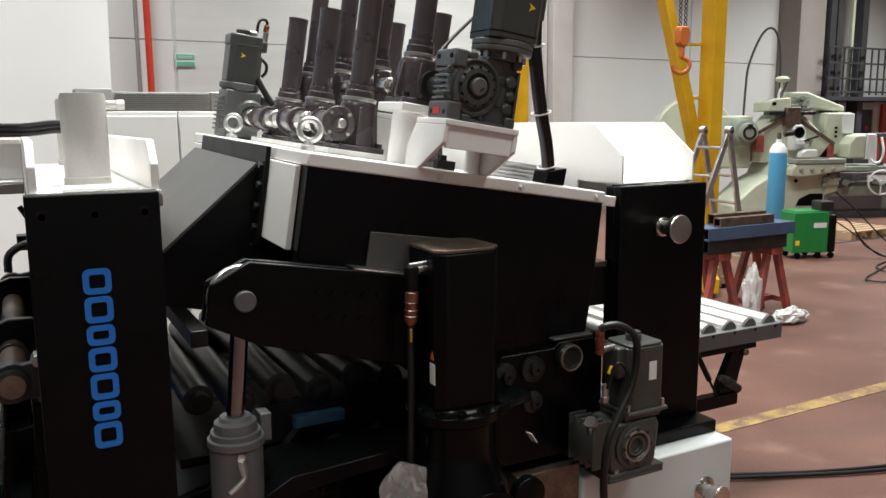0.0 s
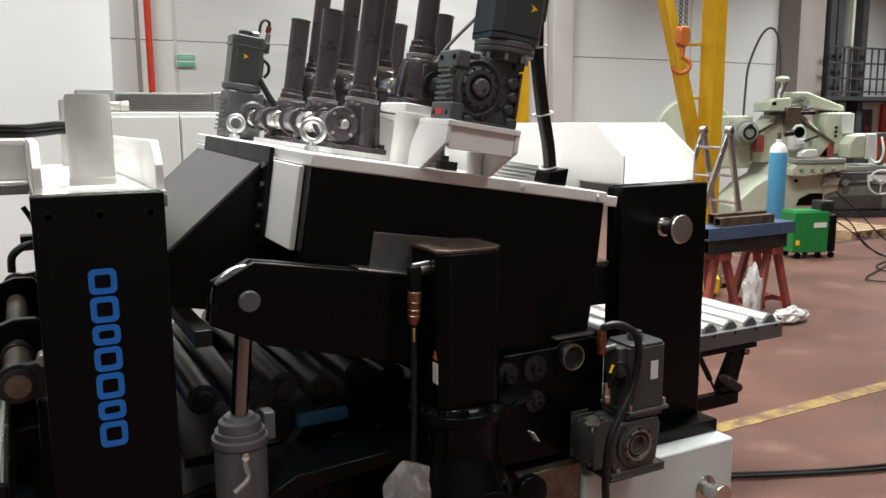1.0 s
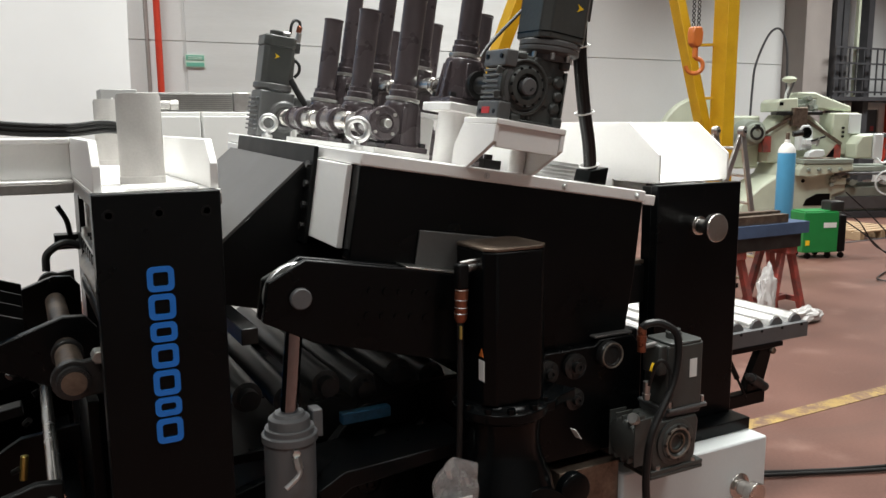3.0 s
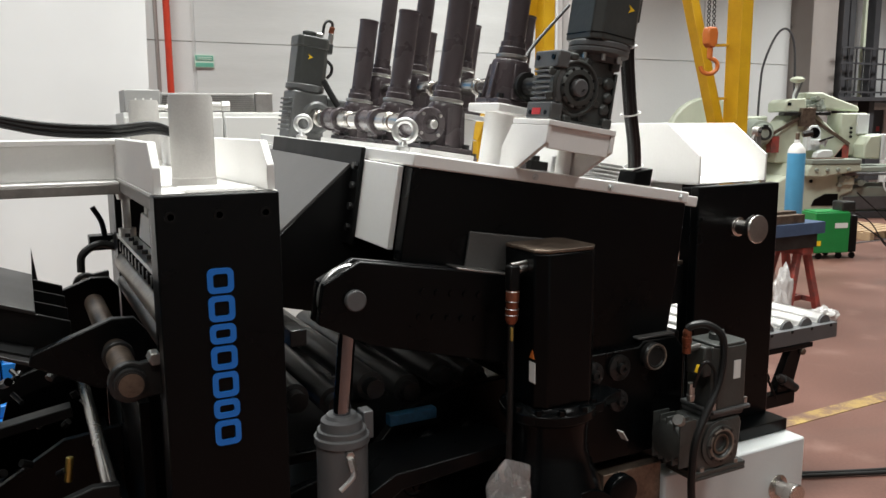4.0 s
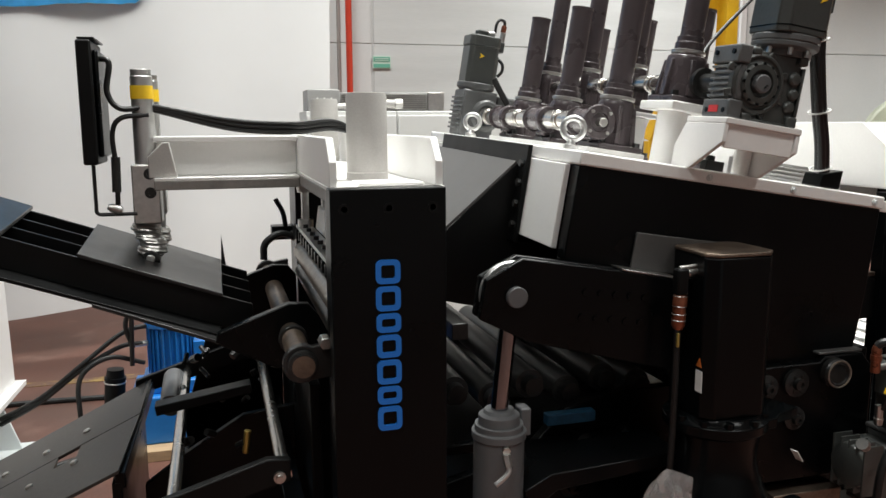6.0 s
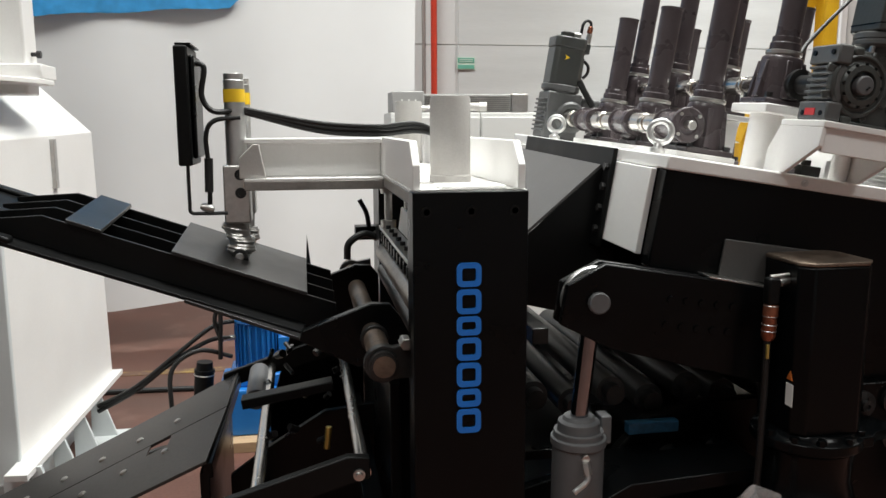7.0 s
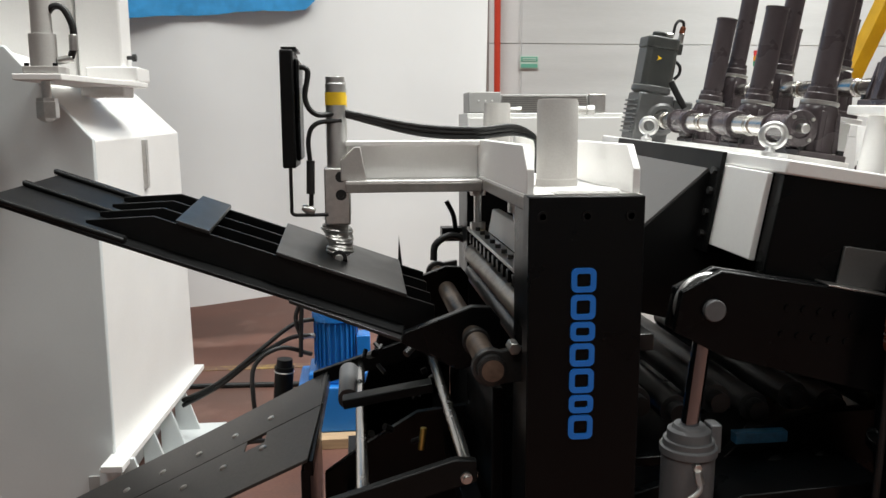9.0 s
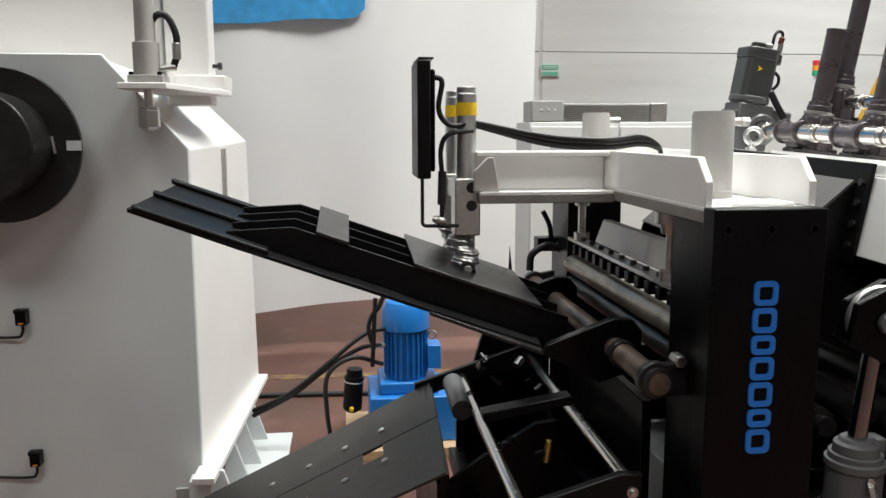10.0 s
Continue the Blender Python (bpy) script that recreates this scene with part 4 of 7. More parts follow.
# ---- lifting cylinder under the arm ----
lift = thing("lift_cylinder", (0.46, 2.065, 0.3), "grey hydraulic lifting cylinder with chromed rod", "hydraulic cylinder")
pin = HEAD @ Vector((0.463, 2.058, 1.17))
foot = Vector((0.46, 2.065, 0.98))
part("barrel", lathe(B(), (0.455, 2.065, 0.35), (0.46, 2.065, 0.99), [(0, 0.07), (0.60, 0.07), (0.601, 0.0755), (0.622, 0.0755), (0.623, 0.067), (0.640, 0.067)], 40), CYL_GREY, lift, bevel=0.002)
part("gland", lathe(B(), (0.46, 2.065, 0.985), (0.46, 2.065, 1.2), [(0, 0.058), (0.03, 0.056), (0.036, 0.045), (0.045, 0.04)], 36), CYL_GREY, lift, bevel=0.001)
up = (pin - Vector((0.46, 2.065, 1.02))).normalized()
part("piston_rod", rod(B(), Vector((0.46, 2.065, 1.02)), pin - up * 0.03, 0.024, 32), CHROME, lift, "chromed piston rod", 0)
part("rod_eye", lathe(B(), pin + Vector((0, -0.010, 0)), pin + Vector((0, 0.05, 0)), [(0, 0.086), (0.003, 0.090), (0.017, 0.090), (0.020, 0.086)], 40), ALU, lift, "bright rod eye", 0.003)
part("port", lathe(B(), (0.455, 2.015, 0.940), (0.452, 1.96, 0.936), [(0, 0.016), (0.016, 0.016), (0.017, 0.012), (0.030, 0.012)], 6), ZINC, lift, bevel=0.001)
part("port_nut", rod(B(), (0.452, 1.985, 0.930), (0.456, 1.975, 0.900), 0.012, 6), ZINC, lift, bevel=0.001)
part("pipe", hose(B(), [(0.456, 1.977, 0.905), (0.455, 1.972, 0.890), (0.444, 1.968, 0.878), (0.415, 1.965, 0.858)], 0.0075), ALU, lift, bevel=0)
part("lug", box(B(), 0.535, 0.565, 2.09, 2.14, 0.93, 1.01), CYL_GREY, lift, bevel=0.004)

# ---- machine base ----
base = thing("leveller_stand", (1.1, 2.9, 0), "black machine base with roller bed and white plinth", "machine stand")
part("side_plate", prism(B(), [(0.31, 0.0), (0.31, 0.72), (0.62, 0.80), (0.75, 0.93), (0.95, 0.97), (1.86, 0.97), (1.86, 0.0)], "y", 2.26, 2.30), BLACK, base, bevel=0.004)
part("side_plate", prism(B(), [(0.31, 0.0), (0.31, 0.9), (1.86, 0.97), (1.86, 0.0)], "y", 3.46, 3.50), BLACK, base, bevel=0.004)
part("lower_shelf", prism(B(), [(0.52, 0.80), (0.60, 0.84), (1.0, 0.86), (1.0, 0.82), (0.62, 0.79), (0.54, 0.74)], "y", 2.02, 2.26), BLACK, base, bevel=0.004)
part("hinge_post", box(B(), 1.50, 1.72, 2.10, 2.26, 0.60, 1.09), BLACK, base, bevel=0.006)
part("bearing_plate", prism(B(), [(1.27, 0.70), (1.27, 1.04), (1.30, 1.07), (1.50, 1.07), (1.52, 1.088), (1.66, 1.088), (1.70, 1.04), (1.70, 0.70)], "y", 2.055, 2.099), BLACK, base, bevel=0.005)
part("bearing_cap", lathe(B(), (1.549, 2.056, 1.037), (1.549, 1.9, 1.037), [(0, 0.046), (0.02, 0.046), (0.024, 0.043), (0.030, 0.040), (0.032, 0.033), (0.026, 0.030)], 32), DARK_STEEL, base, "dark bearing cap with a worn rim", 0.001)
part("cap_ring", ring(B(), (1.549, 2.026, 1.037), (0, 1, 0), 0.041, 0.0035, 36, 8), WORN_STEEL, base, "worn bright rim", 0)
part("cap_pad", box(B(), 1.50, 1.66, 2.06, 2.2, 1.091, 1.10), GREY_PLATE, base)
for x, z, r in ((1.303, 1.010, 0.040), (1.410, 1.016, 0.043), (1.410, 0.905, 0.036)):
    b = part("roll_end", lathe(B(), (x, 2.056, z), (x, 1.9, z), [(0, r), (0.014, r), (0.018, r * 0.8), (0.019, r * 0.45), (0.034, r * 0.42), (0.035, r * 0.2), (0.029, r * 0.18)], 28), DARK_STEEL, base, bevel=0)
    part("end_screw", bolt_heads(B(), [(x + r * 0.62 * math.cos(a * math.tau / 6), 2.0385, z + r * 0.62 * math.sin(a * math.tau / 6)) for a in range(6)], (0, -1, 0), r * 0.1, 0.004), DARK_STEEL, b, bevel=0)
for x, z, r in ((0.80, 0.82, 0.045), (0.95, 0.83, 0.045), (0.75, 0.70, 0.04)):
    part("roll_end", lathe(B(), (x, 2.258, z), (x, 2.1, z), [(0, r), (0.05, r), (0.055, r * 0.8), (0.057, r * 0.45), (0.075, r * 0.42), (0.076, r * 0.2), (0.07, r * 0.18)], 28), BLACK_GLOSS, base, bevel=0)
for k in range(9):
    x = 0.42 + k * 0.125
    z = 0.985 - 0.03 * (k % 2)
    part("bed_roller", lathe(B(), (x, 2.32, z), (x, 3.44, z), [(0, 0.03), (0.04, 0.03), (0.041, 0.046), (1.08, 0.046), (1.081, 0.03), (1.12, 0.03)], 24), DARK_STEEL, base, "dark oiled steel bed roller", 0)
part("bed_tray", box(B(), 0.35, 1.8, 2.31, 3.45, 0.80, 0.83), BLACK, base)
part("cross_bar", box(B(), 0.40, 0.45, 2.31, 3.45, 1.16, 1.21), DARK_STEEL, base)
part("blue_clamp", box(B(), 0.672, 0.832, 2.22, 2.255, 0.895, 0.930), CLAMP_BLUE, base, "bright scuffed blue clamp block", 0.004)
part("plinth", box(B(), 1.60, 2.31, 2.02, 3.6, 0.0, 0.612), WHITE_GREY, base, "pale grey painted plinth", 0.008)
part("plinth", box(B(), 0.33, 1.598, 2.12, 3.6, 0.0, 0.56), WHITE_GREY, base, "pale grey painted plinth", 0.008)
part("slot_plate", box(B(), 1.35, 1.60, 2.04, 2.118, 0.50, 0.66), RUST_STEEL, base, "raw steel plate", 0.003)
part("plinth_knob", lathe(B(), (2.17, 2.02, 0.44), (2.17, 1.9, 0.44), [(0, 0.05), (0.004, 0.05), (0.01, 0.03), (0.05, 0.028), (0.052, 0.04), (0.085, 0.043), (0.088, 0.04)], 32), STEEL, base, "turned bright steel knob", 0.001)

# outlet column with the turned knob
outlet = thing("outlet_column", (2.08, 2.3, 0.6), "black outlet column with turned steel knob", "machine frame")
part("face_plate", box(B(), 1.872, 2.288, 2.185, 2.225, 0.66, 1.573), BLACK, outlet, bevel=0.005)
part("column", box(B(), 1.90, 2.27, 2.227, 2.30, 0.66, 1.565), BLACK, outlet)
part("column_web", box(B(), 2.06, 2.10, 2.30, 2.46, 0.66, 1.565), BLACK, outlet)
part("foot", box(B(), 1.9, 2.305, 2.10, 2.47, 0.613, 0.66), BLACK, outlet, bevel=0.004)
part("knob", lathe(B(), (2.06, 2.185, 1.42), (2.06, 2.0, 1.42), [(0, 0.036), (0.02, 0.036), (0.024, 0.028), (0.032, 0.026), (0.075, 0.026), (0.08, 0.03), (0.082, 0.05), (0.104, 0.052), (0.108, 0.049)], 36), STEEL, outlet, "turned bright steel knob", 0.001)
bm = bolt_heads(B(), [(x, 2.185, z) for x in (1.905, 2.10, 2.262) for z in (1.535,)], (0, -1, 0), 0.010, 0.001)
part("screw", bm, BLACK_SATIN, outlet, bevel=0)
part("cross_web", box(B(), 1.80, 1.86, 2.50, 3.30, 0.66, 1.44), BLACK, outlet)
part("rear_column", box(B(), 1.885, 2.27, 3.3, 3.55, 0.613, 1.565), BLACK, outlet)
part("inlet_block", box(B(), 1.76, 1.868, 2.24, 2.45, 1.14, 1.28), BLACK_SATIN, outlet, bevel=0.004)
part("inlet_block", box(B(), 1.74, 1.865, 2.24, 2.45, 1.285, 1.30), RUST_STEEL, outlet, bevel=0.002)
part("clamp_rod", lathe(B(), (1.81, 2.3, 1.30), (1.81, 2.3, 1.56), [(0, 0.02), (0.05, 0.02), (0.051, 0.03), (0.09, 0.03), (0.091, 0.018), (0.16, 0.018), (0.161, 0.026), (0.2, 0.026)], 20), ZINC, outlet, "bright threaded clamp rod", 0)
hood = thing("outlet_guard", (2.1, 2.9, 1.5), "tall white sheet guard beyond the outlet column", "guard")
for x in (1.900, 2.240):
    part("upstand", prism(B(), [(2.215, 1.58), (2.215, 1.680), (2.380, 1.797), (3.62, 1.800), (3.62, 1.45), (2.47, 1.45), (2.47, 1.58)], "x", x, x + 0.008), WHITE, hood, bevel=0.001)
part("floor_sheet", box(B(), 1.909, 2.239, 2.243, 3.6, 1.574, 1.580), WHITE, hood, bevel=0.001)

# gear motor on the plinth
gm = thing("drive_gear_motor", (1.7, 1.95, 0.61), "dark grey gear motor bolted on the pale plinth", "gear motor")
part("shelf", box(B(), 1.60, 1.83, 1.885, 2.019, 0.643, 0.655), MOTOR, gm, bevel=0.003)
part("motor_body", prism(B(), [(1.692, 1.89), (1.812, 1.89), (1.829, 1.907), (1.829, 2.01), (1.812, 2.027), (1.692, 2.027), (1.675, 2.01), (1.675, 1.907)], "z", 0.872, 1.080), MOTOR, gm, bevel=0.003)
part("motor_cap", prism(B(), [(1.69, 1.893), (1.808, 1.893), (1.823, 1.908), (1.823, 2.005), (1.808, 2.02), (1.694, 2.02), (1.682, 2.01), (1.680, 1.90)], "z", 1.080, 1.090), MOTOR, gm, bevel=0.003)
part("connector_block", box(B(), 1.640, 1.674, 1.905, 1.985, 0.985, 1.085), MOTOR, gm, bevel=0.006)
part("encoder_cap", lathe(B(), (1.745, 1.955, 1.090), (1.745, 1.955, 1.2), [(0, 0.026), (0.02, 0.026), (0.024, 0.022), (0.030, 0.022)], 20), MOTOR, gm, bevel=0)
part("motor_flange", box(B(), 1.668, 1.838, 1.882, 2.035, 0.858, 0.8715), MOTOR_GREY, gm, bevel=0.004)
part("flange_bolt", bolt_heads(B(), [(x, 1.896, 0.8715) for x in (1.682, 1.825)], (0, 0, 1), 0.007, 0.022), ZINC, gm, bevel=0)
part("type_plate", box(B(), 1.757, 1.788, 1.8875, 1.8895, 0.968, 1.03), LABEL, gm, "pale type plate", 0)
part("adapter", prism(B(), [(1.675, 0.836), (1.672, 0.857), (1.83, 0.857), (1.82, 0.836)], "y", 1.90, 2.03), MOTOR_GREY, gm, bevel=0.004)
part("gear_case", prism(B(), [(1.62, 0.66), (1.605, 0.70), (1.605, 0.80), (1.64, 0.836), (1.80, 0.836), (1.812, 0.81), (1.80, 0.70), (1.79, 0.66)], "y", 1.892, 2.03), MOTOR, gm, bevel=0.008)
part("worm_case", lathe(B(), (1.53, 1.96, 0.775), (1.62, 1.96, 0.775), [(0, 0.045), (0.01, 0.068), (0.09, 0.070)], 20), MOTOR, gm, bevel=0.003)
for k in range(5):
    part("cooling_fin", box(B(), 1.535, 1.603, 1.893 + k * 0.03, 1.899 + k * 0.03, 0.70, 0.855), MOTOR, gm, bevel=0.001)
part("case_foot", box(B(), 1.60, 1.83, 1.885, 2.03, 0.656, 0.672), MOTOR, gm, bevel=0.003)
part("output_flange", lathe(B(), (1.705, 1.893, 0.757), (1.705, 1.8, 0.757), [(0, 0.078), (0.008, 0.078), (0.010, 0.064), (0.016, 0.062), (0.018, 0.045), (0.008, 0.038), (0.008, 0.024), (0.0, 0.022)], 36), MOTOR, gm, bevel=0.001)
part("flange_screw", bolt_heads(B(), [(1.705 + 0.056 * math.cos(a * math.tau / 8), 1.876, 0.757 + 0.056 * math.sin(a * math.tau / 8)) for a in range(8)], (0, -1, 0), 0.006, 0.004), DARK_STEEL, gm, bevel=0)
part("seal_ring", ring(B(), (1.705, 1.876, 0.757), (0, 1, 0), 0.050, 0.0045, 32, 8), WORN_STEEL, gm, "worn bright seal ring", 0)
part("seal_ring", ring(B(), (1.705, 1.880, 0.757), (0, 1, 0), 0.031, 0.004, 32, 8), RUST_STEEL, gm, "rusty seal ring", 0)
part("foot_bolt", bolt_heads(B(), [(1.79, 1.893, 0.672), (1.635, 1.893, 0.672)], (0, 0, 1), 0.009, 0.012), ZINC, gm, bevel=0)
part("connector", lathe(B(), (1.585, 1.93, 1.07), (1.585, 1.93, 1.15), [(0, 0.014), (0.035, 0.014), (0.036, 0.016), (0.052, 0.016), (0.053, 0.013), (0.068, 0.015), (0.080, 0.010)], 18), COPPER, gm, "copper-brown cable connector", 0)
part("connector_arm", rod(B(), (1.585, 1.93, 1.082), (1.652, 1.94, 1.082), 0.010), ZINC, gm)
part("yellow_tag", bar(B(), (1.600, 1.90, 1.010), (1.612, 1.90, 1.035), 0.010, 0.012), YELLOW_LABEL, gm, bevel=0.002)
part("cable", hose(B(), [(1.585, 1.93, 1.148), (1.60, 1.92, 1.162), (1.64, 1.90, 1.163), (1.680, 1.878, 1.13), (1.685, 1.868, 1.06), (1.660, 1.862, 0.97), (1.600, 1.855, 0.88), (1.558, 1.85, 0.80), (1.548, 1.85, 0.68), (1.555, 1.85, 0.58), (1.58, 1.86, 0.40)], 0.0125), RUBBER, gm, bevel=0)
part("cable", hose(B(), [(1.602, 1.91, 0.96), (1.61, 1.89, 1.03), (1.63, 1.88, 1.045), (1.652, 1.87, 1.01), (1.645, 1.862, 0.95)], 0.006), RUBBER, gm, bevel=0)
part("connector", lathe(B(), (1.602, 1.92, 0.91), (1.602, 1.92, 0.97), [(0, 0.011), (0.02, 0.014), (0.021, 0.011), (0.06, 0.012)], 14), ZINC, gm, bevel=0)
part("oil_plug", lathe(B(), (1.545, 1.90, 0.855), (1.515, 1.89, 0.875), [(0, 0.014), (0.015, 0.014), (0.016, 0.02), (0.03, 0.018)], 10), ZINC, gm, bevel=0)

# tall black servo motor
sv = thing("servo_motor", (1.09, 1.98, 0.5), "tall matt black servo motor on a flanged gearbox", "servo motor")
sx, sy, s, ch = 1.085, 1.985, 0.105, 0.03
outline = [(sx - s + ch, sy - s), (sx + s - ch, sy - s), (sx + s, sy - s + ch), (sx + s, sy + s - ch), (sx + s - ch, sy + s), (sx - s + ch, sy + s), (sx - s, sy + s - ch), (sx - s, sy - s + ch)]
part("motor_body", prism(B(), outline, "z", 1.0, 1.445), BLACK, sv, bevel=0.005)
part("dusty_cap", prism(B(), outline, "z", 1.447, 1.457), RUST_STEEL, sv, "dusty brown motor top", 0.003)
fl = part("flange", lathe(B(), (sx, sy, 0.945), (sx, sy, 2), [(0, 0.13), (0.01, 0.145), (0.035, 0.145), (0.042, 0.13), (0.055, 0.12)], 40), BLACK_GLOSS, sv, bevel=0.002)
part("flange_bolt", bolt_heads(B(), [(sx + 0.132 * math.cos(a), sy + 0.132 * math.sin(a), 0.98) for a in (3.4, 3.9, 4.4, 5.0, 5.6, 0.0)], (0, 0, 1), 0.012, 0.018), BLACK_GLOSS, fl, bevel=0.001)
part("ear", prism(B(), [(1.16, 1.88), (1.215, 1.885), (1.25, 1.915), (1.335, 1.945), (1.30, 2.05), (1.17, 2.05)], "z", 0.955, 0.985), BLACK_GLOSS, sv, bevel=0.004)
part("gearbox", lathe(B(), (sx, sy, 0.45), (sx, sy, 2), [(0, 0.17), (0.25, 0.165), (0.30, 0.155), (0.36, 0.130), (0.41, 0.118), (0.46, 0.122), (0.495, 0.128)], 36), BLACK_GLOSS, sv, bevel=0.003)
part("hub", lathe(B(), (1.12, 1.86, 0.63), (1.12, 1.70, 0.63), [(0, 0.12), (0.03, 0.12), (0.034, 0.085), (0.05, 0.08), (0.055, 0.05), (0.05, 0.045)], 36), BLACK_GLOSS, sv, bevel=0.002)
part("boss", lathe(B(), (1.27, 1.88, 0.70), (1.27, 1.8, 0.70), [(0, 0.055), (0.03, 0.055), (0.034, 0.045)], 28), BLACK_GLOSS, sv, bevel=0.002)
part("boss", lathe(B(), (0.90, 1.95, 0.66), (0.90, 1.86, 0.66), [(0, 0.05), (0.03, 0.05), (0.034, 0.04)], 28), BLACK_GLOSS, sv, bevel=0.002)
part("white_tag", bar(B(), (1.31, 1.92, 0.865), (1.335, 1.925, 0.83), 0.024, 0.003), LABEL, sv, bevel=0)
part("label", box(B(), 0.9785, 0.980, 1.90, 1.93, 1.075, 1.135), LABEL, sv, "white motor label", 0)
part("warning_label", prism(B(), [(1.905, 1.145), (1.93, 1.145), (1.915, 1.17)], "x", 0.9785, 0.98), ORANGE, sv, "small orange warning triangle", 0)
part("elbow", box(B(), 0.918, 0.952, 1.936, 1.968, 1.340, 1.412), BLACK_SATIN, sv, bevel=0.006)
part("elbow_band", rod(B(), (0.952, 1.950, 1.398), (0.992, 1.954, 1.402), 0.0125, 20), ZINC, sv, bevel=0.001)
part("elbow_band", rod(B(), (0.928, 1.950, 1.413), (0.990, 1.950, 1.418), 0.006, 12), ZINC, sv, bevel=0.001)
cn = part("connector", lathe(B(), (0.936, 1.952, 1.340), (0.930, 1.952, 1.2), [(0, 0.0175), (0.004, 0.0195), (0.030, 0.0195), (0.031, 0.0178), (0.052, 0.0178), (0.053, 0.0190), (0.085, 0.0182), (0.096, 0.012)], 28), COPPER, sv, "copper-brown threaded connector", 0)
for dz in (0.003, 0.031, 0.053, 0.070):
    part("thread_ring", ring(B(), (0.936 - dz * 0.04, 1.952, 1.340 - dz), (0.043, 0, 1), 0.0185, 0.0016, 28, 6), ZINC, cn, "bright thread ring", 0)
part("yellow_tag", box(B(), 0.922, 0.929, 1.936, 1.944, 1.198, 1.236), YELLOW_BRASS, sv, bevel=0.001)
part("cable", hose(B(), [(0.931, 1.952, 1.25), (0.928, 1.95, 1.0), (0.922, 1.95, 0.8), (0.91, 1.95, 0.5)], 0.0095), RUBBER, sv, bevel=0)
bag = thing("plastic_bag", (0.83, 1.80, 0.6), "clear crumpled plastic bag with a white printed label", "bag")


def crumpled_bag():
    """Closed pouch of film: two creased sheets with a peaked top."""
    bm = B()
    nx, nz = 14, 22
    sheets = []
    for side in (-1, 1):
        grid = []
        for i in range(nx + 1):
            f = i / nx
            top = 0.862 + (0.055 * f / 0.4 if f < 0.4 else 0.055 - 0.035 * (f - 0.4) / 0.6)
            col = []
            for k in range(nz + 1):
                g = k / nz
                x = 0.772 + f * 0.135 + 0.010 * noise.noise(Vector((g * 5, f * 2, 1)))
                z = 0.60 + (top - 0.60) * g
                puff = 0.020 * math.sin(math.pi * f) * (1 - g ** 3)
                y = 1.815 + side * (puff + 0.001) + 0.016 * abs(noise.noise(Vector((f * 4.5 + g * 3, g * 6, side)))) * side
                col.append(bm.verts.new((x, y, z)))
            grid.append(col)
        sheets.append(grid)
    for g in sheets:
        for i in range(nx):
            for k in range(nz):
                bm.faces.new((g[i][k], g[i + 1][k], g[i + 1][k + 1], g[i][k + 1]))
    return bm


part("film", crumpled_bag(), CLEAR_FILM, bag, "clear creased film", 0)
lab = part("label", box(B(), 0.785, 0.868, 1.776, 1.778, 0.715, 0.815), LABEL, bag, "white printed label", 0)
for k, (x0, x1) in enumerate(((0.80, 0.85), (0.80, 0.856), (0.80, 0.838), (0.80, 0.852))):
    part("text_bar", box(B(), x0, x1, 1.7745, 1.776, 0.745 + k * 0.014, 0.751 + k * 0.014), INK, lab, bevel=0)

# ---- peeler arm, shafts and tables on the entry side ----
arm = thing("peeler_arm", (-0.1, 2.87, 1.2), "long black ribbed peeler arm sloping up towards the decoiler", "machine arm")
SL = (1.615 - 1.20) / 1.2


def arm_z(x, dz=0.0, y=2.6):
    return 1.18 + (-0.30 - x) * 0.358 + (y - 2.6) * 0.075 + dz


def sloped_plate(bm, pts, dz, t):
    """Plate lying on the arm's slope: outline in plan, t thick."""
    lo = [bm.verts.new((x, y, arm_z(x, dz, y))) for x, y in pts]
    hi = [bm.verts.new((x, y, arm_z(x, dz + t, y))) for x, y in pts]
    bm.faces.new(lo[::-1])
    bm.faces.new(hi)
    n = len(pts)
    for i in range(n):
        bm.faces.new((lo[i], lo[(i + 1) % n], hi[(i + 1) % n], hi[i]))
    return bm


part("deck", sloped_plate(B(), [(-0.27, 2.57), (-1.19, 2.58), (-1.50, 2.60), (-1.47, 3.18), (-0.95, 3.18), (-0.20, 3.18)], -0.012, 0.012), BLACK_SATIN, arm, bevel=0.001)


def sloped_rib(y, x0, x1, h0, h1, thick=0.012, rise=0.20):
    """Upright rib along the arm with tapered nose."""
    pts = [(x0, arm_z(x0, 0, y)), (x1, arm_z(x1, 0, y)), (x1, arm_z(x1, h1 * 0.15, y)), (x1 + rise, arm_z(x1 + rise, h1, y)), (x0, arm_z(x0, h0, y))]
    return prism(B(), pts, "y", y - thick / 2, y + thick / 2)


for y in (2.66, 2.80, 2.94, 3.08):
    part("rib", sloped_rib(y, -0.16, -1.23, 0.10, 0.095), BLACK_SATIN, arm, bevel=0.002)
for y in (2.60, 2.87, 3.15):
    part("nose_bead", sloped_plate(B(), [(-1.1, y - 0.022), (-1.485, y - 0.016), (-1.485, y + 0.016), (-1.1, y + 0.022)], 0.0, 0.018), BLACK_SATIN, arm, bevel=0.006)
part("strap_plate", sloped_plate(B(), [(-0.86, 2.64), (-0.86, 3.10), (-0.96, 3.10), (-0.96, 2.64)], 0.098, 0.012), DARK_STEEL, arm, "brown-grey strap plate", 0.002)
part("press_plate", sloped_plate(B(), [(-0.25, 2.64), (-0.25, 3.10), (-0.66, 3.10), (-0.66, 2.64)], 0.10, 0.012), DARK_STEEL, arm, "wide dark press plate", 0.002)
bm = sloped_plate(B(), [(-0.27, 2.54), (-0.55, 2.57), (-0.55, 2.575), (-0.27, 2.575)], -0.03, 0.03)
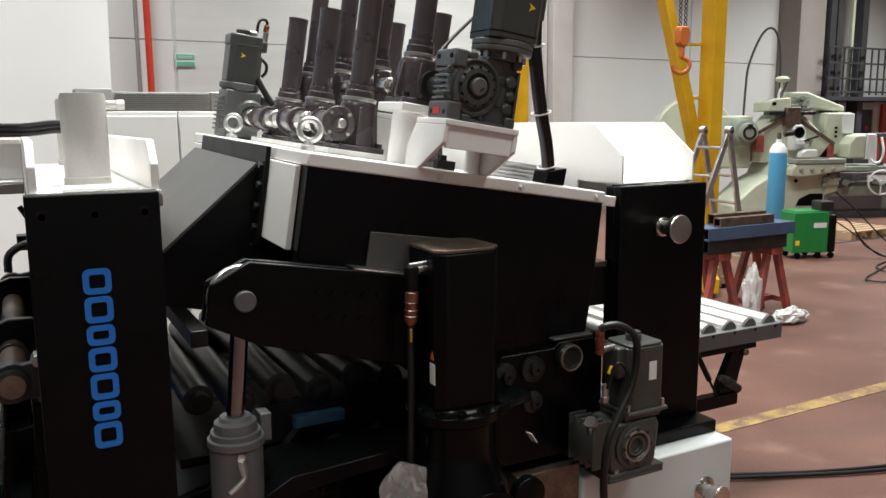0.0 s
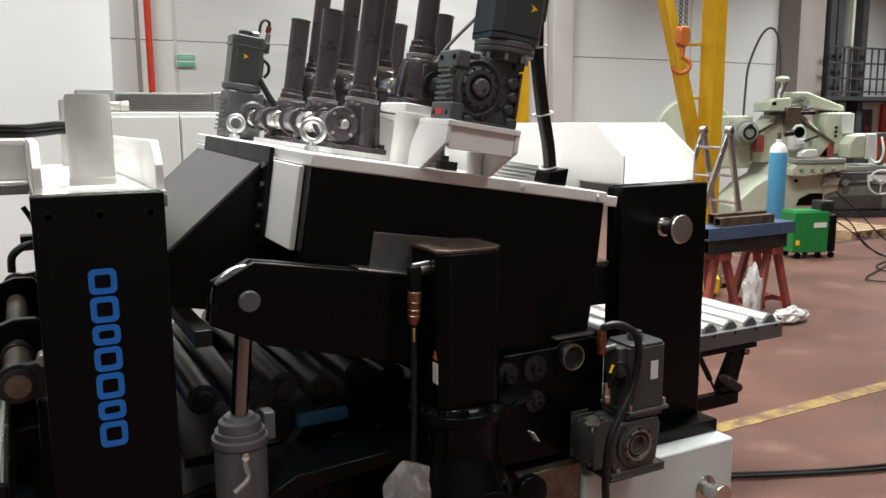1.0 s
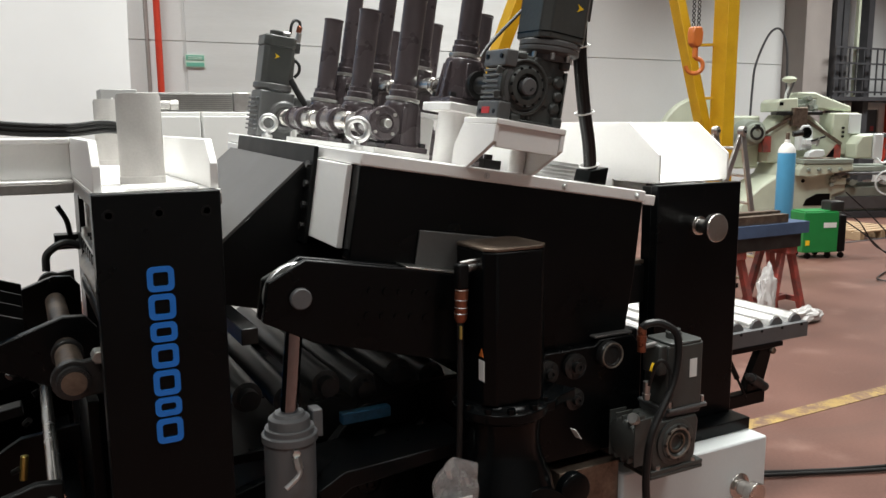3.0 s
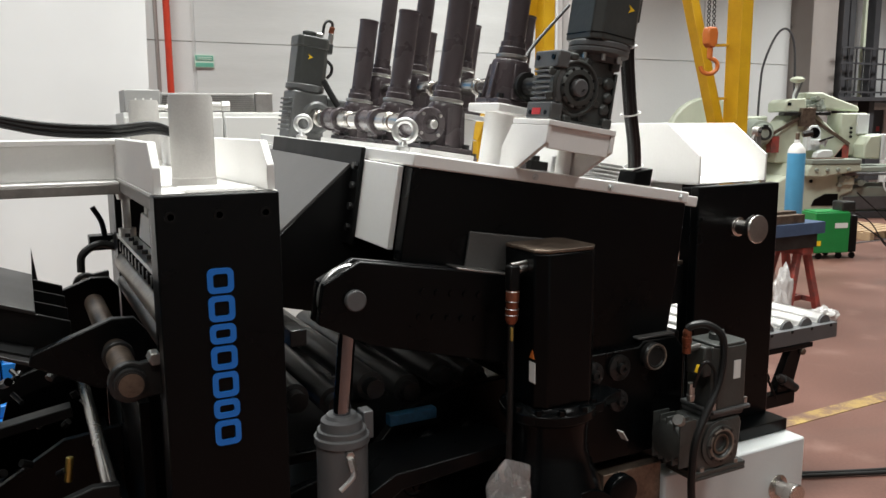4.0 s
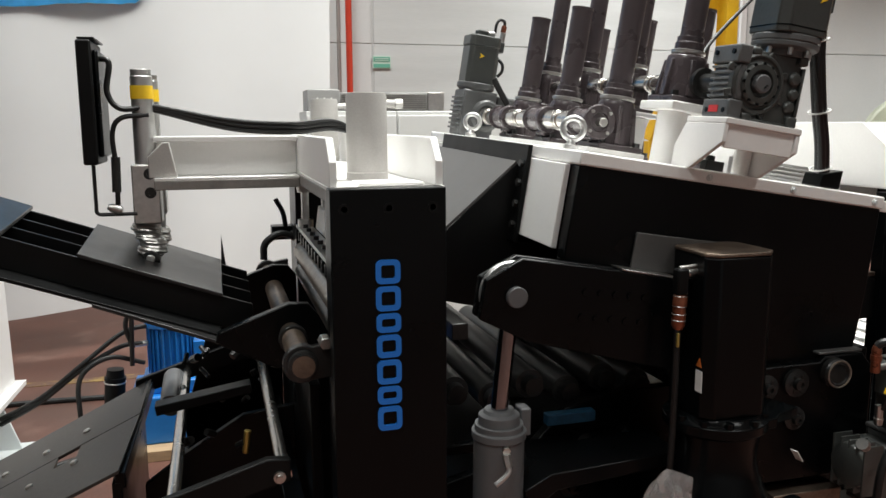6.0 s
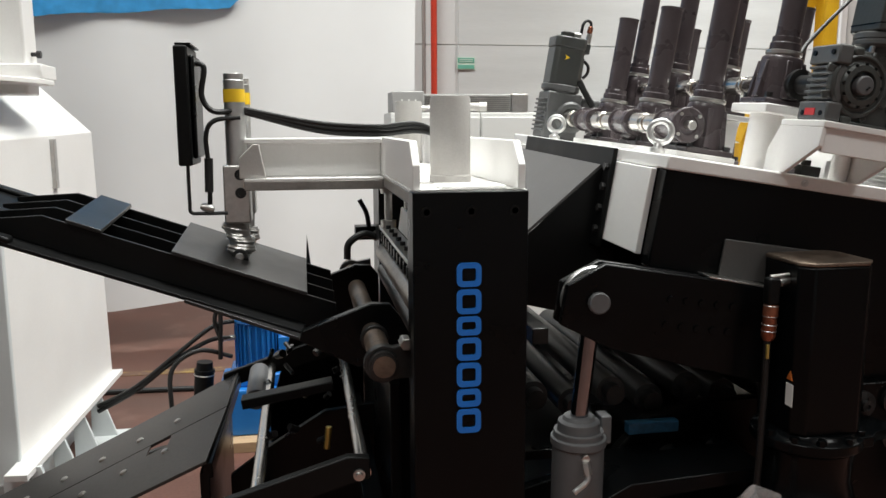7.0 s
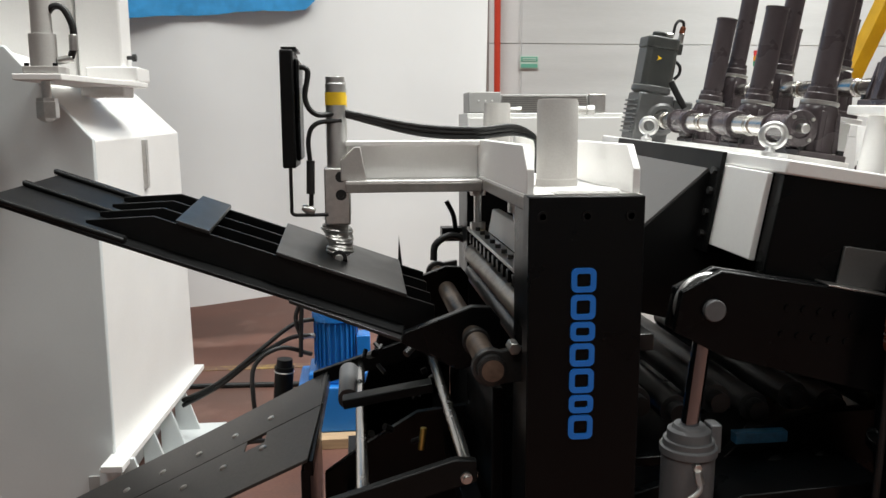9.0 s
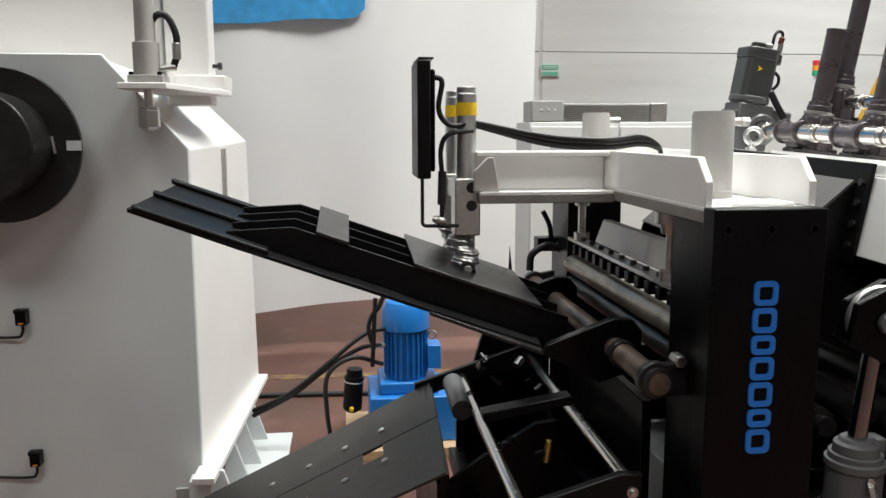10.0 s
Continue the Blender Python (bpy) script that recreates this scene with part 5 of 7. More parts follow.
part("under_lip", sloped_plate(B(), [(-0.27, 2.53), (-0.62, 2.57), (-0.62, 2.60), (-0.27, 2.6)], -0.02, 0.012), DARK_STEEL, arm, bevel=0.002)
bm.free()
for y in (2.50, 3.2):
    pts = [(-0.28, 1.155), (-0.27, 1.185), (-0.06, 1.262), (0.0, 1.258), (0.03, 1.22), (0.03, 1.10), (-0.10, 1.06)]
    part("hinge_cheek", prism(B(), pts, "y", y, y + 0.035), BLACK, arm, "black hinge cheek plate", 0.004)
part("foot_bracket", box(B(), -0.52, -0.44, 2.80, 2.93, arm_z(-0.48, 0.09), arm_z(-0.48, 0.125)), BLACK, arm)

part("pointer", prism(B(), [(-0.255, 1.16), (-0.22, 1.16), (-0.245, 1.39)], "y", 3.19, 3.196), DARK_STEEL, arm, "thin pointed steel blade", 0)

shaft = thing("arm_shaft", (-0.056, 2.9, 1.17), "browned steel hinge shaft with end cap and bearing eye", "shaft")
part("shaft", lathe(B(), (-0.056, 2.14, 1.17), (-0.056, 3.62, 1.17), [(0, 0.030), (0.02, 0.034), (1.46, 0.034)], 28), RUST_STEEL, shaft, bevel=0)
for y in (2.165, 3.55):
    part("bearing_eye", prism(B(), [(-0.056 + 0.052 * math.cos(a), 1.17 + 0.052 * math.sin(a)) for a in [radians(d) for d in range(60, 301, 20)]] + [(0.03, 1.13), (0.03, 1.225)], "y", y, y + 0.03), DARK_STEEL, shaft, "dark bearing eye", 0.003)
part("end_cap", lathe(B(), (-0.056, 2.165, 1.17), (-0.056, 2.1, 1.17), [(0, 0.040), (0.02, 0.040), (0.021, 0.033), (0.024, 0.033), (0.025, 0.012), (0.022, 0.01)], 32), DARK_STEEL, shaft, bevel=0)
part("collar", lathe(B(), (-0.056, 2.42, 1.17), (-0.056, 2.5, 1.17), [(0, 0.042), (0.03, 0.042)], 28), DARK_STEEL, shaft, bevel=0.002)
part("lock_nut", rod(B(), (0.005, 2.15, 1.225), (0.005, 2.2, 1.225), 0.018, 6), ZINC, shaft)
roll = thing("pinch_roller", (0.085, 2.9, 1.27), "worn bright steel pinch roller behind the portal", "roller")
part("roller", lathe(B(), (0.085, 2.25, 1.27), (0.085, 3.5, 1.27), [(0, 0.03), (0.05, 0.03), (0.051, 0.040), (1.2, 0.040), (1.201, 0.03), (1.25, 0.03)], 28), WORN_STEEL, roll, bevel=0)
part("bearing", rod(B(), (0.085, 2.3, 1.19), (0.085, 3.45, 1.19), 0.036), DARK_STEEL, roll)
bar_ = thing("pressure_bar", (0.13, 2.9, 1.36), "white pressure beam with a bolted steel edge under the portal", "beam")
part("edge_plate", box(B(), 0.06, 0.12, 2.32, 3.46, 1.372, 1.386), ZINC, bar_, bevel=0.002)
part("beam", prism(B(), [(2.31, 1.387), (2.31, 1.49), (3.18, 1.49), (3.28, 1.387)], "x", 0.12, 0.15), WHITE, bar_, bevel=0.004)
part("edge_bolt", bolt_heads(B(), [(0.085, 2.4 + k * 0.115, 1.386) for k in range(9)], (0, 0, 1), 0.011, 0.014), DARK_STEEL, bar_, bevel=0)
bm = B()
for k in range(12):
    box(bm, 0.06, 0.10, 2.36 + k * 0.09, 2.40 + k * 0.09, 1.325, 1.365)
part("finger", bm, BLACK, bar_, bevel=0.004)
for y in (2.45, 3.36):
    g = thing("guide_rod", (0.09, y, 1.386), "bright stepped guide rod under the portal", "guide rod", "guide rods")
    part("rod", lathe(B(), (0.09, y, 1.387), (0.09, y, 1.602), [(0, 0.032), (0.03, 0.032), (0.031, 0.016), (0.14, 0.016), (0.141, 0.03), (0.17, 0.036), (0.171, 0.05), (0.214, 0.05)], 24), ZINC, g, bevel=0)

# lower link frame and rods
link = thing("link_frame", (-0.2, 2.6, 0.4), "black link frame with two bright tie rods on the entry side", "machine frame")
part("side_bar", prism(B(), [(-0.75, 0.69), (-0.75, 0.76), (-0.16, 0.935), (-0.10, 0.93), (-0.10, 0.87), (-0.16, 0.855)], "y", 2.12, 2.15), BLACK_SATIN, link, bevel=0.004)
part("side_bar", prism(B(), [(-0.60, 0.73), (-0.60, 0.79), (-0.16, 0.935), (-0.06, 0.93), (-0.06, 0.85), (-0.16, 0.845)], "y", 3.38, 3.41), BLACK_SATIN, link, bevel=0.004)
part("chrome_rod", rod(B(), (-0.405, 2.14, 0.80), (-0.405, 3.39, 0.81), 0.019, 24), STEEL, link, "bright tie rod", 0)
part("chrome_rod", rod(B(), (-0.115, 2.14, 0.88), (-0.115, 3.39, 0.885), 0.019, 24), STEEL, link, "bright tie rod", 0)
part("cross_bar", bar(B(), (-0.46, 2.55, 0.955), (-0.18, 2.55, 1.0), 0.06, 0.03), BLACK, link)
part("cross_bar", box(B(), -0.10, -0.04, 2.15, 3.38, 0.62, 0.68), BLACK, link)
part("cross_bar", box(B(), -0.46, -0.40, 2.15, 3.38, 0.45, 0.51), BLACK, link)
part("back_plate", box(B(), -0.02, 0.01, 2.35, 3.42, 0.0, 1.05), BLACK, link)
part("far_plate", prism(B(), [(-0.42, 0.0), (-0.42, 0.60), (-0.30, 1.02), (-0.02, 1.10), (-0.02, 0.0)], "y", 3.42, 3.45), BLACK, link)
part("mid_plate", prism(B(), [(-0.54, 0.0), (-0.54, 0.56), (-0.40, 0.66), (-0.20, 0.78), (-0.02, 0.80), (-0.02, 0.0)], "y", 2.9, 2.93), BLACK, link)
part("pivot_bolt", lathe(B(), (-0.13, 2.12, 0.885), (-0.13, 2.09, 0.885), [(0, 0.016), (0.008, 0.016), (0.009, 0.010), (0.018, 0.009)], 12), ZINC, link, bevel=0)
part("pivot_cap", lathe(B(), (-0.60, 2.115, 0.68), (-0.60, 2.06, 0.68), [(0, 0.05), (0.02, 0.05), (0.024, 0.034), (0.04, 0.032)], 24), RUST_STEEL, link, bevel=0)
bm = B()
rng = random.Random(5)
for k in range(14):
    x, y, z = rng.uniform(-0.40, -0.12), rng.uniform(2.7, 3.3), rng.uniform(0.72, 0.98)
    rod(bm, (x, y, z), (x + rng.uniform(-0.03, 0.03), y + rng.uniform(-0.05, 0.05), z + 0.02), rng.uniform(0.008, 0.016), 8)
part("valve_fitting", bm, DARK_STEEL, link, bevel=0)
part("yellow_fitting", rod(B(), (-0.20, 2.75, 0.70), (-0.19, 2.75, 0.78), 0.012), YELLOW_BRASS, link)

table = thing("entry_table", (-1.0, 2.95, 0.5), "dark worn steel entry table plate with bolts, sloping down", "table")


def table_z(x, dz=0.0):
    return 0.79 + (x + 0.55) * 0.478 + dz


def table_plate(bm, pts, t):
    lo = [bm.verts.new((x, y, table_z(x, -t))) for x, y in pts]
    hi = [bm.verts.new((x, y, table_z(x))) for x, y in pts]
    bm.faces.new(lo[::-1])
    bm.faces.new(hi)
    for i in range(len(pts)):
        j = (i + 1) % len(pts)
        bm.faces.new((lo[i], lo[j], hi[j], hi[i]))
    return bm


# two strips with a slot between them
part("plate", table_plate(B(), [(-0.55, 3.00), (-0.54, 3.39), (-0.95, 3.37), (-1.75, 3.37), (-1.75, 3.00)], 0.012), MOTTLED_STEEL, table, bevel=0.002)
part("plate", table_plate(B(), [(-0.575, 2.54), (-0.551, 2.995), (-0.752, 2.995), (-0.752, 2.90), (-0.825, 2.90), (-0.825, 2.995), (-1.75, 2.995), (-1.75, 2.60), (-0.8, 2.56)], 0.012), MOTTLED_STEEL, table, bevel=0.002)
bm = B()
for k in range(5):
    for y in (2.842, 3.13):
        x = -0.75 - k * 0.139
        lathe(bm, (x, y, table_z(x)), (x - 0.05, y, table_z(x) + 0.1), [(0, 0.014), (0.005, 0.013), (0.008, 0.007)], 12)
part("bolt", bm, ZINC, table, bevel=0)
part("stand", box(B(), -1.45, -0.70, 2.7, 3.25, 0.0, 0.30), BLACK, table)
part("guide_roller", lathe(B(), (-0.45, 3.02, 0.79), (-0.45, 3.36, 0.81), [(0, 0.02), (0.02, 0.02), (0.021, 0.040), (0.31, 0.040)], 24), CYL_GREY, table, "grey guide roller", 0)
part("apron", box(B(), -0.60, -0.57, 2.56, 3.36, 0.0, 0.73), BLACK, table)
part("edge_bar", bar(B(), (-0.575, 2.56, 0.735), (-0.545, 3.38, 0.765), 0.03, 0.05), BLACK, table)

# ---- decoiler ----
dec = thing("decoiler", (-2.2, 4.4, 0), "large white decoiler stand with a dark mandrel plate", "machine")
out = [(-3.6, 0.0), (-3.6, 2.155), (-1.885, 2.155), (-1.545, 1.755), (-1.55, 0.24), (-1.675, 0.10), (-1.675, 0.0)]
# front plate greyer than the white housing: its shade is put into the colour
part("front_plate", prism(B(), out, "y", 3.80, 3.83), WHITE_GREY, dec, bevel=0.006)


def tapered_housing():
    """Welded housing that widens a little from its front plate to the rear."""
    bm = B()
    front = [bm.verts.new((x, 3.832, z)) for x, z in ((-3.58, 0.29), (-3.58, 2.14), (-1.90, 2.14), (-1.56, 1.745), (-1.56, 0.29))]
    rear = [bm.verts.new((x, 5.08, z)) for x, z in ((-3.5, 0.29), (-3.5, 2.05), (-1.74, 2.05), (-1.455, 1.77), (-1.43, 0.29))]
    bm.faces.new(front)
    bm.faces.new(rear[::-1])
    for i in range(5):
        j = (i + 1) % 5
        bm.faces.new((front[j], front[i], rear[i], rear[j]))
    return bm


part("housing", tapered_housing(), WHITE, dec, bevel=0.006)
part("slot_cover", box(B(), -1.512, -1.488, 4.45, 4.50, 1.49, 1.74), ZINC, dec, "steel slot cover", 0.002)
part("post", box(B(), -1.70, -1.50, 4.16, 4.34, 1.95, 3.6), WHITE, dec, bevel=0.01)
part("post_rear", box(B(), -2.6, -1.72, 4.2, 4.5, 2.05, 3.6), WHITE, dec, bevel=0.01)
part("base_flange", bar(B(), (-1.525, 3.66, 0.285), (-1.43, 5.12, 0.31), 0.10, 0.03), WHITE, dec, bevel=0.003)
part("base_box", box(B(), -3.5, -1.60, 3.835, 5.0, 0.0, 0.285), WHITE_GREY, dec, bevel=0.01)
for y in (3.75, 4.1, 4.45, 4.8):
    part("gusset", prism(B(), [(-1.50, 0.02), (-1.50, 0.295), (-1.45, 0.295), (-1.36, 0.02)], "y", y, y + 0.02), WHITE_GREY, dec, bevel=0.002)
part("foot_plate", box(B(), -1.50, -1.22, 3.6, 4.9, 0.0, 0.02), WHITE_GREY, dec, bevel=0.003)
part("front_foot", box(B(), -1.60, -1.50, 3.72, 3.84, 0.0, 0.262), WHITE_GREY, dec, bevel=0.004)
# grey strip stands for the shadow gap beside the front foot; shade in its colour
part("foot_gap_shade", box(B(), -1.672, -1.602, 3.79, 3.834, 0.0, 0.20), DUCT_GREY, dec)
mand = part("mandrel_disc", lathe(B(), (-2.26, 3.80, 1.772), (-2.26, 3.5, 1.772), [(0, 0.18), (0.12, 0.18), (0.121, 0.315), (0.150, 0.315)], 64), DARK_STEEL, dec, "dark steel mandrel disc", 0.003)
part("mandrel_core", lathe(B(), (-2.27, 3.66, 1.772), (-2.27, 3.3, 1.772), [(0, 0.21), (0.02, 0.215), (0.22, 0.215)], 48), DARK_STEEL, mand, bevel=0.006)
part("disc_slot", box(B(), -2.0, -1.942, 3.645, 3.652, 1.752, 1.792), WHITE_GREY, mand, bevel=0)
part("disc_bolt", rod(B(), (-2.045, 3.64, 1.74), (-2.055, 3.64, 1.81), 0.008), ZINC, mand, bevel=0)


def proximity_sensor(x, z):
    c = thing("sensor", (x, 3.79, z), "small black sensor with orange light and cable", "sensor", "sensors on the decoiler")
    part("body", box(B(), x - 0.022, x + 0.022, 3.745, 3.797, z - 0.03, z + 0.035), BLACK, c, bevel=0.004)
    part("clamp", box(B(), x - 0.03, x + 0.024, 3.752, 3.790, z + 0.02, z + 0.038), BLACK_SATIN, c, bevel=0.003)
    part("light", box(B(), x - 0.008, x + 0.012, 3.743, 3.745, z - 0.024, z - 0.018), AMBER_LAMP, c, bevel=0)
    part("cable", hose(B(), [(x, 3.77, z - 0.03), (x - 0.005, 3.77, z - 0.07), (x - 0.05, 3.78, z - 0.09), (x - 0.3, 3.79, z - 0.075)], 0.006), RUBBER, c, bevel=0)


proximity_sensor(-2.275, 1.03)
proximity_sensor(-2.262, 0.385)
hold = thing("hold_down_cylinder", (-1.74, 3.95, 1.93), "pale grey cylinder with hex foot on a white bracket", "hydraulic cylinder", frame_matrix=Matrix.Translation((0.075, -0.33, -0.052)))
part("bracket", prism(B(), [(-1.76, 3.54), (-1.57, 3.54), (-1.50, 3.90), (-1.42, 4.14), (-1.42, 4.3), (-1.72, 4.3), (-1.76, 3.7)], "z", 1.996, 2.022), WHITE, dec, bevel=0.004)
part("bracket_block", box(B(), -1.66, -1.425, 4.13, 4.36, 2.023, 2.09), WHITE, dec, bevel=0.006)
part("flange", box(B(), -1.80, -1.66, 3.89, 4.02, 2.075, 2.105), TUBE_GREY, hold, bevel=0.003)
part("body", lathe(B(), (-1.735, 3.95, 2.105), (-1.735, 3.95, 4), [(0, 0.052), (0.13, 0.052), (0.131, 0.04), (0.9, 0.037)], 32), TUBE_GREY, hold, bevel=0.001)
part("flange_bolt", bolt_heads(B(), [(x, 3.90, 2.105) for x in (-1.785, -1.675)], (0, 0, 1), 0.010, 0.012), BLACK, hold, bevel=0)
part("rod", rod(B(), (-1.735, 3.95, 1.96), (-1.735, 3.95, 2.05), 0.018), ZINC, hold)
part("hex_foot", lathe(B(), (-1.735, 3.95, 1.98), (-1.735, 3.95, 1.7), [(0, 0.042), (0.014, 0.042), (0.015, 0.044), (0.08, 0.044), (0.092, 0.03), (0.10, 0.012)], 6), ZINC, hold, bevel=0.001)
part("fitting", rod(B(), (-1.68, 3.95, 2.13), (-1.62, 3.95, 2.14), 0.016), ZINC, hold)
part("hose", hose(B(), [(-1.63, 3.95, 2.14), (-1.615, 3.95, 2.19), (-1.615, 3.95, 2.27), (-1.65, 3.95, 2.34), (-1.70, 3.95, 2.33), (-1.76, 3.99, 2.22), (-1.775, 4.0, 2.15)], 0.014), RUBBER, hold, bevel=0)
part("hose_sleeve", rod(B(), (-1.615, 3.95, 2.17), (-1.615, 3.95, 2.235), 0.018), ZINC, hold)
knob = part("valve_stem", rod(B(), (-1.50, 4.25, 2.14), (-1.47, 4.25, 2.14), 0.010), DARK_STEEL, dec)
part("valve_knob", rod(B(), (-1.475, 4.25, 2.14), (-1.455, 4.25, 2.14), 0.018), DARK_STEEL, knob)

# ---- hydraulic pump behind the arm ----
pump = thing("hydraulic_pump", (-0.54, 4.75, 0.0), "bright blue hydraulic pump motor on its tank", "pump")
part("tank", box(B(), -0.76, -0.24, 4.55, 5.0, 0.06, 0.33), BLUE_PUMP, pump, bevel=0.01)
part("flange", box(B(), -0.70, -0.36, 4.60, 4.92, 0.33, 0.40), BLUE_PUMP, pump, bevel=0.01)
part("motor_body", rod(B(), (-0.54, 4.75, 0.40), (-0.54, 4.75, 0.70), 0.118, 32), BLUE_PUMP, pump)
bm = B()
for k in range(24):
    a = k * math.tau / 24
    bar(bm, (-0.54 + 0.126 * math.cos(a), 4.75 + 0.126 * math.sin(a), 0.42), (-0.54 + 0.126 * math.cos(a), 4.75 + 0.126 * math.sin(a), 0.68), 0.018, 0.006)
part("cooling_fin", bm, BLUE_PUMP, pump, bevel=0)
part("fan_cowl", lathe(B(), (-0.54, 4.75, 0.69), (-0.54, 4.75, 2), [(0, 0.138), (0.11, 0.138), (0.16, 0.115), (0.178, 0.07)], 36), BLUE_PUMP, pump, bevel=0.001)
part("terminal_box", box(B(), -0.42, -0.34, 4.66, 4.80, 0.46, 0.60), BLUE_PUMP, pump, bevel=0.006)
part("lifting_ring", ring(B(), (-0.39, 4.68, 0.66), (0.3, 1, 0), 0.022, 0.006, 20, 8), ZINC, pump, bevel=0)
part("filter", lathe(B(), (-0.86, 4.72, 0.20), (-0.84, 4.72, 0.46), [(0, 0.03), (0.02, 0.055), (0.20, 0.055), (0.201, 0.058), (0.215, 0.058), (0.216, 0.048), (0.26, 0.045)], 24), BLACK_SATIN, pump, "black oil filter", 0)
part("filter_band", ring(B(), (-0.846, 4.72, 0.385), (0.08, 0, 1), 0.056, 0.004, 28, 6), ZINC, pump, bevel=0)
part("filter_cap", rod(B(), (-0.862, 4.66, 0.24), (-0.865, 4.64, 0.235), 0.012), YELLOW_LABEL, pump, bevel=0)
part("pallet_board", box(B(), -0.9, -0.1, 4.45, 5.1, 0.0, 0.06), WOOD, pump, "wooden pallet board")
part("hose_fitting", rod(B(), (-0.76, 4.68, 0.60), (-0.66, 4.70, 0.60), 0.016, 8), ZINC, pump)
for k, pts in enumerate(([(-0.66, 4.70, 0.60), (-0.80, 4.66, 0.60), (-1.0, 4.6, 0.50), (-1.2, 4.6, 0.35), (-1.42, 4.66, 0.22)],
                         [(-0.64, 4.70, 0.70), (-0.78, 4.66, 0.68), (-0.98, 4.6, 0.54), (-1.2, 4.6, 0.37), (-1.42, 4.66, 0.25)],
                         [(-0.68, 4.66, 0.50), (-0.85, 4.6, 0.56), (-0.99, 4.55, 0.48), (-1.0, 4.5, 0.3), (-0.97, 4.5, 0.05)],
                         [(-0.72, 4.6, 0.9), (-0.73, 4.6, 0.7), (-0.74, 4.62, 0.5)],
                         [(-0.66, 4.6, 0.95), (-0.70, 4.6, 0.85), (-0.74, 4.6, 0.80), (-0.76, 4.6, 0.72), (-0.73, 4.62, 0.6)],
                         [(-0.95, 4.5, 0.05), (-1.05, 4.4, 0.08), (-1.2, 4.3, 0.06), (-1.3, 4.3, 0.03)])):
    single("hydraulic_hose", hose(B(), pts, 0.013), RUBBER, "black hydraulic hose at the pump", "hose", "pump hoses")
single("floor_cable", hose(B(), [(-3.0, 5.55, 0.015), (-1.6, 5.62, 0.015), (-0.5, 5.58, 0.015), (0.8, 5.65, 0.015)], 0.02), RUBBER, "dark cable lying along the floor", "cable")
sel = thing("valve_block", (0.03, 3.55, 1.30), "small black valve block with lever and hoses", "valve")
part("block", box(B(), -0.03, 0.062, 3.62, 3.70, 1.30, 1.36), BLACK, sel)
part("lever", hose(B(), [(0.030, 3.62, 1.36), (0.020, 3.62, 1.42), (-0.010, 3.62, 1.48)], 0.011), BLACK, sel, bevel=0)
part("gauge", rod(B(), (0.060, 3.62, 1.33), (0.060, 3.61, 1.33), 0.012), ZINC, sel, bevel=0)
part("hose", hose(B(), [(0.090, 3.6, 1.30), (0.010, 3.6, 1.33), (-0.060, 3.6, 1.29), (-0.070, 3.6, 1.22)], 0.016), RUBBER, sel, bevel=0)

# ---- outlet side: roller table, trestles, crane, machine tools ----
rt = thing("roller_table", (2.95, 3.0, 0.6), "grey roller table with bright steel rollers on a hinged arm", "roller table")
part("side_channel", prism(B(), [(2.595, 0.74), (2.62, 0.74), (2.62, 0.80), (2.66, 0.80), (2.66, 0.815), (2.595, 0.815)], "x", 2.30, 3.27), CYL_GREY, rt, bevel=0.002)
part("side_channel", box(B(), 2.30, 3.27, 3.34, 3.37, 0.74, 0.815), CYL_GREY, rt, bevel=0.002)
part("end_channel", box(B(), 3.245, 3.27, 2.625, 3.34, 0.745, 0.81), CYL_GREY, rt, bevel=0.002)
for k in range(7):
    x = 2.40 + k * 0.135
    r = part("roller", rod(B(), (x, 2.63, 0.81), (x, 3.335, 0.81), 0.048, 28), ALU, rt, "bright steel roller", 0.001)
    part("end_cap", rod(B(), (x, 2.622, 0.81), (x, 2.631, 0.81), 0.042, 24), CYL_GREY, r, bevel=0)
part("under_rail", box(B(), 2.30, 3.09, 2.59, 2.66, 0.715, 0.739), BLACK, rt)
part("strut", prism(B(), [(2.945, 0.716), (3.03, 0.716), (2.967, 0.512), (2.865, 0.512), (2.865, 0.555)], "y", 2.60, 2.64), BLACK, rt, bevel=0.003)
part("arm", box(B(), 2.30, 2.98, 2.59, 2.64, 0.448, 0.512), BLACK, rt, bevel=0.004)
part("gas_spring", lathe(B(), (2.70, 2.592, 0.735), (2.852, 2.592, 0.49), [(0, 0.013), (0.16, 0.013), (0.161, 0.006), (0.288, 0.006)], 12), BLACK_SATIN, rt, bevel=0)
part("pivot_pin", lathe(B(), (2.845, 2.585, 0.605), (2.972, 2.585, 0.527), [(0, 0.012), (0.02, 0.02), (0.035, 0.02), (0.036, 0.026), (0.10, 0.026), (0.101, 0.016), (0.12, 0.022), (0.148, 0.022)], 16), DARK_STEEL, rt, bevel=0)
part("hinge_bolt", rod(B(), (3.022, 2.602, 0.70), (3.022, 2.585, 0.70), 0.018, 6), RUST_STEEL, rt)
for k in range(5):
    part("slot_screw", rod(B(), (2.66 + k * 0.14, 2.596, 0.806), (2.66 + k * 0.14, 2.592, 0.806), 0.008, 8), BLACK_SATIN, rt, bevel=0)

for k in range(2):
    pts = [(2.9, 2.75 + k * 0.05, 0.016), (3.3, 2.57 + k * 0.03, 0.016), (3.8, 2.37 + k * 0.04, 0.016), (4.6, 2.15 + k * 0.05, 0.016), (6.5, 1.9, 0.016)]
    single("floor_cable", hose(B(), pts, 0.010), RUBBER, "black cable lying across the red floor", "cable", "floor cables")


